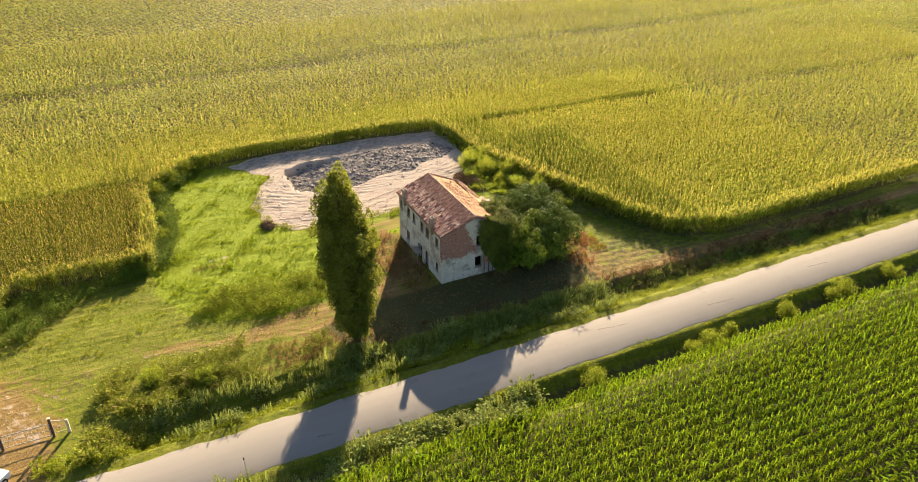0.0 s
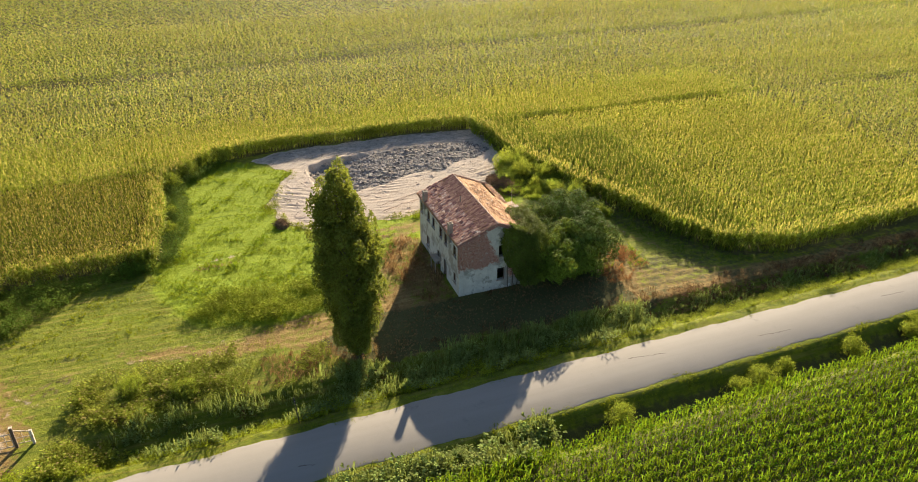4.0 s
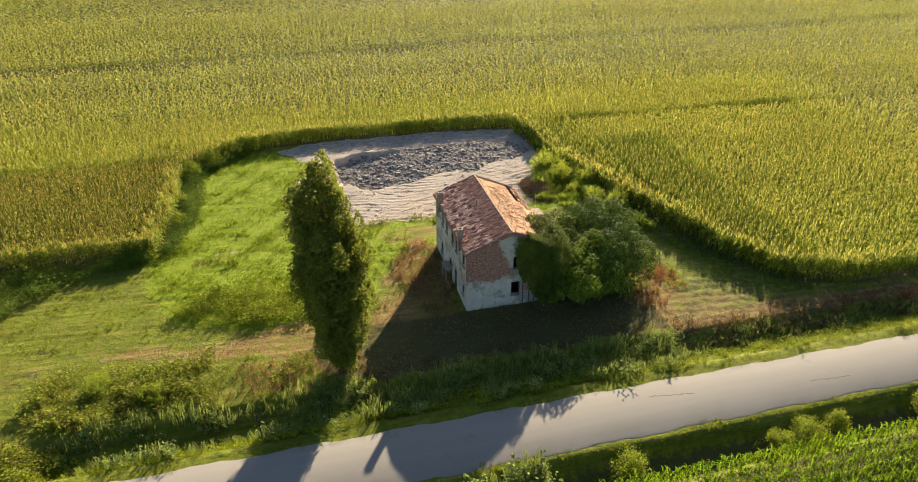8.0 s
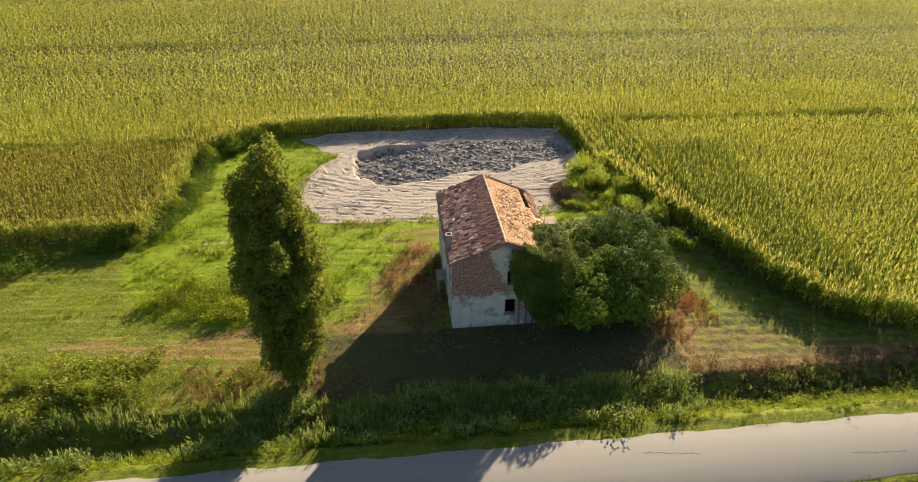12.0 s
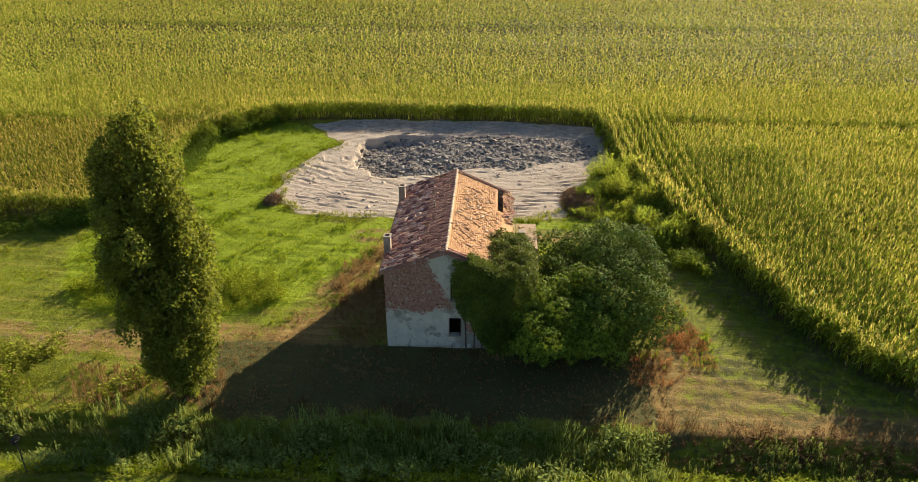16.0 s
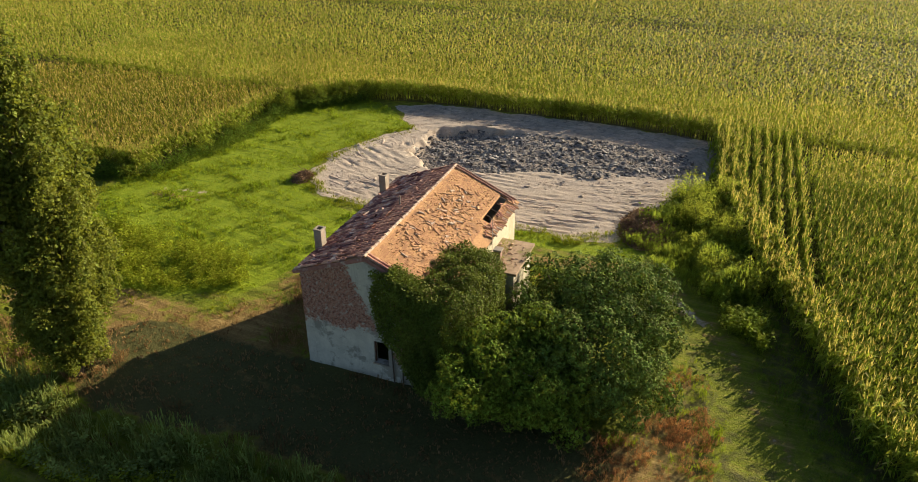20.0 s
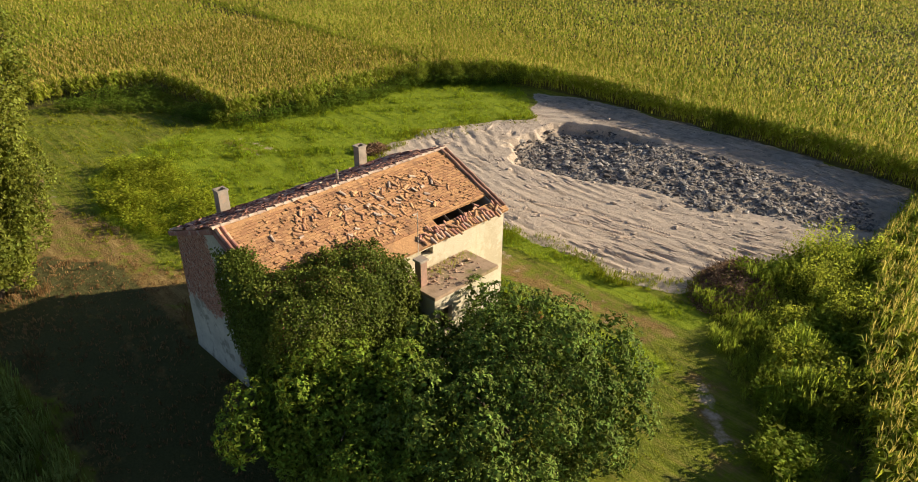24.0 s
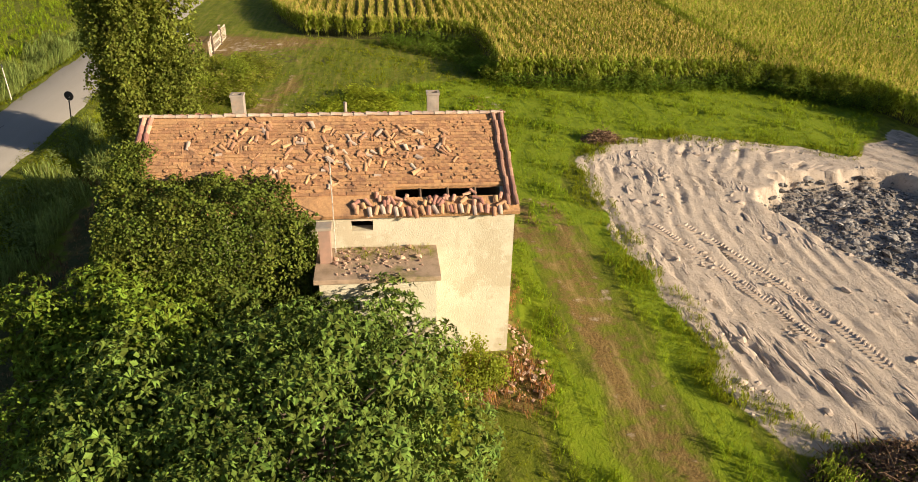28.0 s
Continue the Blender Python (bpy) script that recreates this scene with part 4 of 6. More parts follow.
    for i in range(26):
        for j in range(42):
            u, y = 0.28 + i * 0.15, -5.95 + j * 0.296 + (0.14 if i % 2 else 0)
            if y > 6.1 or (3.35 < u < 3.98 and 2.25 < y < 6.05) or u > 3.75 or rng.random() < 0.06:
                continue
            m = slope_matrix(1, u, y, 0.002 + abs(rng.normal(0, 0.006)), rng.normal(0, 0.05), rng.normal(0, 0.05))
            if y > 1.9 and u > 1.3 and made < 280:
                ob = part("flat_brick", bme, None, roof)
                ob.matrix_basis = m
                made += 1
            else:
                a = np.array(m)
                vs.append(bv @ a[:3, :3].T + a[:3, 3])
                fs.append(bf + base)
                base += 8
    ob = part("laid_bricks", np_mesh("laid_bricks", np.concatenate(vs), np.concatenate(fs), TILE_BED_LAID), None, roof)
    ob["kind"] = "stuff"
    # half-round tiles: ridge, verges, broken eave, loose ones
    tme = np_mesh("roof_tile", tv, tf, TILE_RED)
    tme.polygons.foreach_set("use_smooth", np.zeros(len(tf), bool))

    loose = tme.copy()
    loose.materials[0] = TILE_LOOSE
    pale = tme.copy()
    pale.materials[0] = TILE_PALE

    def tile(m, mesh=tme):
        part("roof_tile", mesh, None, roof).matrix_basis = m

    for j in range(31):
        y = -6.0 + j * 0.405
        tile(Matrix.Translation((RIDGE_X, y, RIDGE_Z + 0.03 + rng.normal(0, 0.012))) @ Euler((0, 0.03, math.pi / 2 + rng.normal(0, 0.05))).to_matrix().to_4x4(), pale)
    dark = tme.copy()
    dark.materials[0] = TILE_DARK
    for i in range(11):
        for y in (6.02, 6.26):
            tile(slope_matrix(1, 0.3 + i * 0.39, y + rng.normal(0, 0.015), 0.05, rng.normal(0, 0.05)), dark)
    for i in range(5):
        for y in (-6.05, -5.83):
            tile(slope_matrix(1, 0.3 + i * 0.39, y, 0.05, rng.normal(0, 0.05)))
    for j in range(24):
        y = 1.15 + j * 0.207
        if rng.random() < 0.9:
            tile(slope_matrix(1, L - 0.10 + rng.normal(0, 0.06), y, 0.04, rng.normal(0, 0.14), rng.normal(0, 0.12)) @ Matrix.Diagonal((0.85, 0.9, 0.9, 1)), (loose, loose, pale, tme)[int(rng.integers(0, 4))])
        if rng.random() < 0.8:
            tile(slope_matrix(1, L - 0.40 + rng.normal(0, 0.10), y + rng.normal(0, 0.06), 0.06, rng.normal(0, 0.4), rng.normal(0, 0.3)) @ Matrix.Diagonal((rng.uniform(0.4, 0.9), 0.8, 0.8, 1)), (loose, tme)[int(rng.integers(0, 2))])
        if rng.random() < 0.5:
            tile(slope_matrix(1, L - 0.62 + rng.normal(0, 0.10), y + rng.normal(0, 0.08), 0.07, rng.normal(0, 0.8), rng.normal(0, 0.4)) @ Matrix.Diagonal((0.6, 0.7, 0.7, 1)))
    for k in range(165):
        u, y = rng.uniform(0.5, 3.2), rng.uniform(-5.2, 5.6)
        if (u - 1.7) ** 2 / 1.3 + (y - 0.5) ** 2 / 14 > rng.uniform(0.5, 2.2):
            continue
        for q in range(int(rng.integers(1, 4))):
            tile(slope_matrix(1, u + rng.normal(0, 0.16), y + rng.normal(0, 0.16), 0.028 + 0.02 * q, rng.normal(0.3, 0.9), rng.choice([0, 0, math.pi]) + rng.normal(0, 0.2)) @ Matrix.Diagonal((rng.uniform(0.45, 0.9), rng.uniform(0.6, 0.9), 0.65, 1)), pale if rng.random() < 0.18 else loose)
    vs, fs, base = [], [], 0
    for k in range(420):
        u, y = rng.uniform(0.3, 3.6), rng.uniform(-5.9, 5.9)
        if (u > 3.2 and y > 2.2) or ripple(np.array(u * 1.5), np.array(y), 1.1, 3.0) < -0.25:
            continue
        a = np.array(slope_matrix(1, u, y, 0.035, rng.uniform(0, 3.1), rng.normal(0, 0.3)) @ Matrix.Diagonal((rng.uniform(0.3, 1.0), rng.uniform(0.15, 0.45), rng.uniform(0.5, 1.7), 1)))
        vs.append(bv @ a[:3, :3].T + a[:3, 3])
        fs.append(bf + base)
        base += 8
    part("broken_tile", np_mesh("broken_tile", np.concatenate(vs), np.concatenate(fs), TILE_BED_LAID), None, roof)["kind"] = "stuff"
    # verge boards and rafters seen in the gap
    for y in (3.2, 4.1, 5.0):
        part("rafter", tubed(((3.0, y, 6.35), (3.75, y, 6.0), 0.05), n=6), TIMBER, roof)
    part("verge_trim", slope_slab(-1, [(0.0, slope_length(-1), -6.24, -6.203)], 0.2), TILE_RED_LAID, house)
    part("verge_trim", slope_slab(1, [(0.0, L, -6.19, -6.153)], 0.2), TILE_RED_LAID, house)
    # chimneys on the front eave, a vent pipe and an aerial
    for y in (-3.68, 4.13):
        c = boxed(((-4.36, y - 0.24, 5.4), (-3.92, y - 0.17, 7.5)), ((-4.36, y + 0.17, 5.4), (-3.92, y + 0.24, 7.5)), ((-4.36, y - 0.168, 5.4), (-4.29, y + 0.168, 7.5)), ((-3.99, y - 0.168, 5.4), (-3.92, y + 0.168, 7.5)))
        ch = part("chimney", c, CONCRETE, house, "slim rendered chimney")
        part("chimney_rim", boxed(((-4.39, y - 0.27, 7.42), (-4.363, y + 0.27, 7.5)), ((-3.917, y - 0.27, 7.42), (-3.89, y + 0.27, 7.5)), ((-4.36, y - 0.27, 7.42), (-3.92, y - 0.243, 7.5)), ((-4.36, y + 0.243, 7.42), (-3.92, y + 0.27, 7.5))), CONCRETE, ch)
    part("vent_pipe", tubed(((-1.4, 0.7, 7.2), (-1.4, 0.7, 7.95), 0.06)), CONCRETE, house)
    part("aerial", tubed(((4.35, 0.45, 4.8), (4.35, 0.45, 7.9), 0.018), ((4.15, 0.45, 7.6), (4.55, 0.45, 7.6), 0.012), n=6), METAL, house)
    # lean-to at the back
    a = part("lean_to", wall_mesh("y", 0.0, 3.55, 5.55, 5.80, -0.2, 4.6, [(0.25, 1.0, 2.6, 3.9)]), EAST_PLASTER, house, "cream plastered lean-to with flat concrete roof")
    part("side_wall", wall_mesh("x", X1 + 0.003, 5.548, 0.0, 0.25, -0.2, 4.6, []), EAST_PLASTER, a)
    part("side_wall", wall_mesh("x", X1 + 0.003, 5.548, 3.3, 3.55, -0.2, 4.6, []), EAST_PLASTER, a)
    bm = boxed(((X1 + 0.003, -0.15, 4.603), (5.98, 3.68, 4.76)), bevel=0.02)
    part("flat_roof", bm, FLAT_ROOF, a, "cracked concrete slab strewn with debris and moss")
    stub = boxed(((4.62, 0.0, 4.763), (4.98, 0.36, 5.92)), bevel=0.015)
    st = part("chimney", stub, RUBBLE, a)
    part("chimney_cap", boxed(((4.56, -0.06, 5.925), (5.04, 0.42, 6.02)), bevel=0.015), CONCRETE, st)
    for k in range(120):
        bm = bmesh.new()
        s = rng.gamma(1.6, 0.018) + 0.02
        bmesh.ops.create_icosphere(bm, subdivisions=1, radius=s)
        for w in bm.verts:
            w.co = Vector((w.co.x * rng.uniform(0.6, 1.4), w.co.y * rng.uniform(0.5, 1.1), w.co.z * rng.uniform(0.3, 0.6)))
        o = part("debris", bm, RUBBLE, a)
        o.matrix_basis = pose(4.05 + 1.85 * rng.beta(1.3, 1.6), 0.45 + 3.1 * rng.beta(1.0, 1.7), 4.77 + s * 0.25, rng.uniform(-20, 20), rng.uniform(-20, 20), rng.uniform(0, 180))
    # broken porch on the front
    p = part("porch", boxed(((X0 - 0.75, -0.9, 1.55), (X0 - 0.003, 0.7, 1.66)), bevel=0.02), CONCRETE, house, "broken concrete porch slab")
    part("porch_post", tubed(((X0 - 0.65, -0.75, 0), (X0 - 0.65, -0.75, 1.548), 0.07)), CONCRETE, p)
    part("porch_post", tubed(((X0 - 0.65, 0.55, 0), (X0 - 0.65, 0.55, 1.548), 0.07)), CONCRETE, p)


build_house()


# ---- trees ----
def limb_mesh(segments, n=7):
    return tubed(*segments, n=n)


LEAF = (np.array([(0, 0, 0), (0.5, -0.38, 0.06), (1, 0, -0.05), (0.5, 0.38, 0.06)]), np.array([[0, 1, 2], [0, 2, 3]]))


def leaf_cloud(pts, normals, size, rng, template=LEAF, spread=0.8):
    """Leaves at points, facing more or less along the normals."""
    tv, tf = template
    n, k = len(pts), len(tv)
    nrm = normals + rng.normal(0, spread, (n, 3))
    nrm /= np.linalg.norm(nrm, axis=1)[:, None] + 1e-9
    a = np.cross(nrm, rng.normal(0, 1, (n, 3)))
    a /= np.linalg.norm(a, axis=1)[:, None] + 1e-9
    b = np.cross(nrm, a)
    s = (size * rng.uniform(0.7, 1.3, n))[:, None, None]
    v = (tv[None, :, 0:1] * a[:, None] + tv[None, :, 1:2] * b[:, None] + tv[None, :, 2:3] * nrm[:, None]) * s + pts[:, None]
    return v.reshape(-1, 3), (tf[None] + (np.arange(n) * k)[:, None, None]).reshape(-1, 3)


def build_poplar():
    rng = np.random.default_rng(11)
    base = np.array((-15.6, -11.4, 0.0))
    ob = thing("poplar_tree", "tall columnar poplar with dense dark green leaves beside the ditch", "tree", base)
    columns = [((0, 0.2, 0), (-0.9, 1.2, 18.4), 2.2, 200), ((-0.4, 0.1, 0), (-2.1, 0.7, 16.4), 1.85, 145), ((0.3, 0.2, 0), (1.2, 0.3, 13.2), 1.9, 115),
               ((0, 0.8, 0), (-0.4, 3.1, 15.0), 2.1, 125), ((-0.2, -0.3, 0), (-0.9, -1.2, 14.6), 1.9, 105), ((0.3, 0.3, 0), (0.5, 0.6, 16.4), 1.85, 110)]
    axis = np.array((-0.8, 1.0, 18.3)) / 18.3
    part("trunk", limb_mesh([((0, 0, -0.2), tuple(axis * 6), 0.36, 0.24), (tuple(axis * 6), tuple(axis * 16.5), 0.24, 0.04)], 9), BARK, ob)
    limbs, pts, nrm, fill, fill_n = [], [], [], [], []
    for foot, head, wide, shoots in columns:
        foot, head = np.array(foot, float), np.array(head, float)
        made = []
        for i in range(shoots * 3):
            u0 = rng.uniform(0.07, 0.95)
            a = rng.uniform(0, 2 * np.pi)
            wave = 1 + 0.14 * math.sin(2 * a + u0 * 14 + foot[0] * 5)
            r1 = wide * min(1.0, 0.2 + 2.9 * u0, (1.05 - u0) * 4.2) * wave * math.sqrt(rng.uniform(0.22, 0.72))
            out = np.array((math.cos(a), math.sin(a), 0))
            mid = foot + (head - foot) * u0 + out * r1
            if len(made) >= shoots // 3.6 or any(np.hypot(*(mid - o)[:2]) < 0.62 and abs(mid[2] - o[2]) < 1.15 for o in made):
                continue
            made.append(mid)
            half, r = rng.uniform(0.9, 1.6) * (1.15 - 0.45 * u0), rng.uniform(0.45, 0.74) * min(1.0, 0.5 + 2.0 * u0)
            limbs.append((tuple(foot + (head - foot) * max(u0 - 0.12, 0.03)), tuple(mid + (0, 0, half * 0.5)), 0.05, 0.01))
            m = int(560 * r * half)
            d = rng.normal(0, 1, (m, 3)) + out * 0.35
            d /= np.linalg.norm(d, axis=1)[:, None]
            taper = np.clip(1.15 - 0.55 * (d[:, 2:3] + 0.3), 0.35, 1.2)
            rough = 1 + 0.22 * ripple(d[:, 0] * 4 + i, d[:, 2] * 6, 1.1, i * 0.7)[:, None]
            p = mid + d * np.array((r, r, half)) * np.concatenate([taper, taper, np.ones_like(taper)], 1) * rough * rng.uniform(0.72, 1.0, (m, 1))
            p[:, :2] += (foot - head)[:2] / head[2] * -0.6 * (p[:, 2:3] - mid[2]) * 0.3
            p[:, 2] = np.clip(p[:, 2], 0.5, head[2] + 0.9 * rng.uniform(0.2, 1, m))
            pts.append(p)
            nrm.append(d * (1, 1, 0.6) + np.array((0, 0, 0.25)))
        m = shoots * 26
        u = rng.uniform(0.06, 0.96, (m, 1))
        a = rng.uniform(0, 2 * np.pi, m)
        r1 = wide * 0.72 * np.minimum(1.0, np.minimum(0.2 + 2.9 * u, (1.02 - u) * 4.2)) * np.sqrt(rng.uniform(0.1, 1, (m, 1)))
        way = np.stack([np.cos(a), np.sin(a), 0 * a], -1)
        fill.append(foot + (head - foot) * u + way * r1)
        fill_n.append(way + np.array((0, 0, 0.3)))
    part("branchwork", limb_mesh(limbs, 5), BARK, ob)["kind"] = "stuff"
    outer = leaf_cloud(np.concatenate(pts), np.concatenate(nrm), 0.16, rng)
    inner = leaf_cloud(np.concatenate(fill), np.concatenate(fill_n), 0.24, rng)
    v, f = joined([outer, inner])
    part("crown", np_mesh("crown", v, f, POPLAR_LEAF), None, ob)


build_poplar()


def rosette(rng, leaves=10):
    """Long lobed leaves in a star round a shoot's end."""
    out = []
    for k in range(leaves):
        a = 2.4 * k + rng.normal(0, 0.25)
        c, s = math.cos(a), math.sin(a)
        L, w, lift = rng.uniform(0.8, 1.1), rng.uniform(0.11, 0.16), 0.6 * (1 - k / leaves) - 0.12
        raw = [(0.06, 0, 0.05), (0.5 * L, -w, 0.18 + lift * 0.6), (0.5 * L, w, 0.18 + lift * 0.6), (L, 0, lift - rng.uniform(0.05, 0.3))]
        out.append((np.array([(x * c - y * s, x * s + y * c, z) for x, y, z in raw]), np.array([[0, 1, 2], [1, 3, 2]])))
    return joined(out)


def ball_points(rng, balls, n, depth=0.35, lumps=0.22):
    """Points near the outside of a union of ellipsoids, and the outward ways."""
    pts, nrm = [], []
    weights = np.array([r[0] * r[1] + r[1] * r[2] + r[0] * r[2] for _, r in balls])
    for (c, r), w in zip(balls, weights / weights.sum()):
        m = int(n * w * 1.6)
        d = rng.normal(0, 1, (m, 3))
        d /= np.linalg.norm(d, axis=1)[:, None]
        q = 1 + lumps * ripple(d[:, 0] * 5 + d[:, 2] * 2, d[:, 1] * 5, 1.3, c[0]) - depth * rng.uniform(0, 1, m) ** 2
        p = np.array(c) + d * np.array(r) * q[:, None]
        ok = p[:, 2] > 0.15
        for c2, r2 in balls:
            if c2 != c:
                ok &= (((p - np.array(c2)) / np.array(r2)) ** 2).sum(1) > 0.72
        pts.append(p[ok])
        g = d / np.array(r)
        nrm.append((g / np.linalg.norm(g, axis=1)[:, None])[ok])
    return np.concatenate(pts), np.concatenate(nrm)


def broad_tree(name, label, at, balls, count, size, leaf, seed, stems):
    rng = np.random.default_rng(seed)
    ob = thing(name, label, "tree", at)
    segs = []
    for tx, ty, tz in stems:
        b = (rng.normal(0, 0.3), rng.normal(0, 0.3), -0.2)
        m = (tx * 0.45, ty * 0.45, tz * 0.6)
        segs += [(b, m, 0.16, 0.11), (m, (tx, ty, tz), 0.11, 0.03)]
        for k in range(3):
            segs.append((m, (tx * 0.6 + rng.normal(0, 1.3), ty * 0.6 + rng.normal(0, 1.3), tz * 0.9), 0.05, 0.015))
    part("trunk", limb_mesh(segs), BARK, ob)
    # boughs: lobes that stand out from the crown's round form, with gaps between them
    q, m = ball_points(rng, balls, 5000, 0.10, 0.16)
    lobes, ways = [], []
    for k in range(len(q)):
        if q[k][2] > 0.6 and all((q[k] - o) @ (q[k] - o) > 1.5 ** 2 for o in lobes):
            lobes.append(q[k])
            ways.append(m[k])
    lobes, ways = np.array(lobes), np.array(ways)
    radii = rng.uniform(0.6, 1.05, len(lobes))
    lobes = lobes - ways * radii[:, None] * 0.48
    p, n, cores, sides = [], [], [], []
    for o, w, r in zip(lobes, ways, radii):
        k = int(count * r * r)
        d = rng.normal(0, 1, (k, 3)) + w * 0.9 + np.array((0, 0, 0.25))
        d /= np.linalg.norm(d, axis=1)[:, None]
        x = o + d * r * rng.uniform(0.85, 1.06, (k, 1))
        deep = (((x[:, None] - lobes[None]) ** 2).sum(2) / radii[None] ** 2).min(1)
        ok = (deep > 0.5) & (x[:, 2] > 0.25)
        p.append(x[ok])
        n.append((d * 0.8 + w * 0.5)[ok])
        d = rng.normal(0, 1, (int(170 * r * r), 3))
        d /= np.linalg.norm(d, axis=1)[:, None]
        cores.append(o + d * r * rng.uniform(0.6, 0.8, (len(d), 1)))
        sides.append(d)
    p, n = np.concatenate(p), np.concatenate(n)
    # each rosette keeps its own room, so that the dark inside shows between them
    keep = []
    for k in rng.permutation(len(p)):
        if not keep or ((p[keep] - p[k]) ** 2).sum(1).min() > (size * 1.3) ** 2:
            keep.append(k)
    p, n = p[keep], n[keep]
    sets = []
    kinds = [rosette(rng, k) for k in (10, 11, 12)]
    pick = rng.integers(0, 3, len(p))
    up = n + np.array((0, 0, 0.35))
    q, m = ball_points(rng, balls, 20000, 0.22, 0.1)
    mid = np.mean(q, axis=0) * (1, 1, 0.6)
    sets.append(leaf_cloud(mid + (q - mid) * 0.8, m, 0.17, rng, LEAF, 0.5))
    sets.append(leaf_cloud(np.concatenate(cores), np.concatenate(sides), 0.2, rng, LEAF, 0.35))
    for k in range(3):
        q = pick == k
        sets.append(leaf_cloud(p[q], up[q], size, rng, kinds[k], 0.35))
    v, f = joined(sets)
    part("crown", np_mesh("crown", v, f, leaf), None, ob)


broad_tree("fig_tree", "large spreading fig tree with broad glossy leaves behind the house", (9.6, -0.3, 0),
           [((1.6, 0.4, 2.7), (4.0, 4.2, 3.4)), ((-1.9, -1.6, 2.5), (2.7, 2.8, 2.6)), ((1.9, -3.0, 2.5), (3.5, 3.3, 2.85)), ((-2.1, 1.6, 2.7), (2.0, 2.7, 2.5))], 120, 0.235, FIG_LEAF, 21, [(2, 2, 5.2), (-2, 1, 4.6), (1, -3, 4.6), (3.4, -0.5, 4.4), (-2.2, -2, 4.2)])
broad_tree("fig_tree", "lower fig thicket with light green leaves at the gable corner", (6.5, -5.7, 0),
           [((0.1, 0.2, 2.3), (2.7, 2.6, 3.2)), ((2.6, 0.2, 1.9), (2.8, 2.6, 2.3)), ((1.6, 1.4, 3.0), (2.0, 2.0, 2.3)), ((-0.4, -1.9, 3.1), (1.9, 1.9, 1.7))], 120, 0.235, FIG_YOUNG, 22, [(1, 1, 4.3), (-1.3, -1, 4.0), (2.5, -0.5, 3.4)])


def shrub(at, r, tall, seed, label="dense green shrub at the crop's border", leaf=None):
    rng = np.random.default_rng(seed)
    ob = thing("shrub", label, "shrub", at, group="shrubs along the border")
    p, n, stems = [], [], []
    for k in range(int(26 * r) + 8):
        a, q = rng.uniform(0, 6.28), math.sqrt(rng.uniform(0, 1))
        foot = np.array((math.cos(a) * r * q * 0.6, math.sin(a) * r * q * 0.6, 0))
        tip = np.array((math.cos(a) * r * q * rng.uniform(0.8, 1.35), math.sin(a) * r * q * rng.uniform(0.8, 1.35), tall * (1.05 - 0.5 * q * q) * rng.uniform(0.6, 1.1)))
        m = int(105 * rng.uniform(0.6, 1.2))
        u = rng.uniform(0.15, 1, (m, 1))
        spray = foot * (1 - u) + tip * u + rng.normal(0, 1, (m, 3)) * (0.16 + 0.12 * r) * (1.15 - 0.8 * u)
        spray[:, 2] = np.abs(spray[:, 2])
        p.append(spray)
        n.append(np.tile((math.cos(a) * q, math.sin(a) * q, 0.7), (m, 1)))
        if k % 5 == 0:
            stems.append(((foot[0] * 0.4, foot[1] * 0.4, -0.1), tuple(tip * 0.9), 0.03, 0.01))
    v, f = leaf_cloud(np.concatenate(p), np.concatenate(n), 0.10, rng, LEAF, 0.8)
    part("crown", np_mesh("crown", v, f, leaf or SHRUB_LEAF), None, ob)
    part("stems", limb_mesh(stems, 5), BARK, ob)


for k, (x, y, r, tall) in enumerate(((-30.2, 31.5, 1.3, 2.0), (-28.2, 34.6, 1.7, 2.6), (-25.6, 37.0, 1.6, 2.6), (-23.6, 38.8, 1.2, 2.3), (-30.6, 23.0, 1.0, 1.5), (-30.9, 18.6, 1.1, 1.5), (-1.0, 40.6, 0.9, 2.9), (-33.5, 11.2, 1.1, 1.8),
                                     (13.6, 22.6, 1.7, 2.9), (16.2, 23.2, 1.4, 2.8), (14.9, 19.4, 1.6, 2.8), (17.2, 17.0, 1.4, 2.6), (15.0, 15.2, 1.1, 1.4), (18.6, 11.0, 1.2, 2.3), (16.4, 12.2, 1.3, 2.0), (7.0, 3.4, 1.2, 2.7), (5.2, 5.0, 0.9, 1.7), (2.2, -26.3, 1.2, 2.1), (13.9, -26.3, 0.9, 1.1), (16.4, -26.1, 1.3, 1.4), (19.0, -25.9, 0.8, 1.5), (27.0, -25.7, 1.1, 1.7), (34.2, -25.6, 0.8, 1.3), (36.2, -25.4, 1.4, 1.9), (44.5, -25.4, 1.2, 1.6), (-34.5, -9.5, 1.3, 1.7), (-30.2, -11.2, 1.1, 1.6))):
    if x > 4 and x < 8:
        shrub((x, y, 0), r, tall, 100 + k, "yellowing shrub against the rear wall", SHRUB_PALE)
    elif y < -5:
        shrub((x, y, -0.7 if y < -20 else 0), r, tall, 100 + k, "leafy green bush growing in the roadside ditch" if y < -20 else "yellow-green bush among the weeds")
    elif x > 12:
        shrub((x, y, 0), r, tall, 100 + k, "pale yellow-green shrub in the thicket by the crop", SHRUB_PALE)
    else:
        shrub((x, y, 0), r, tall, 100 + k)


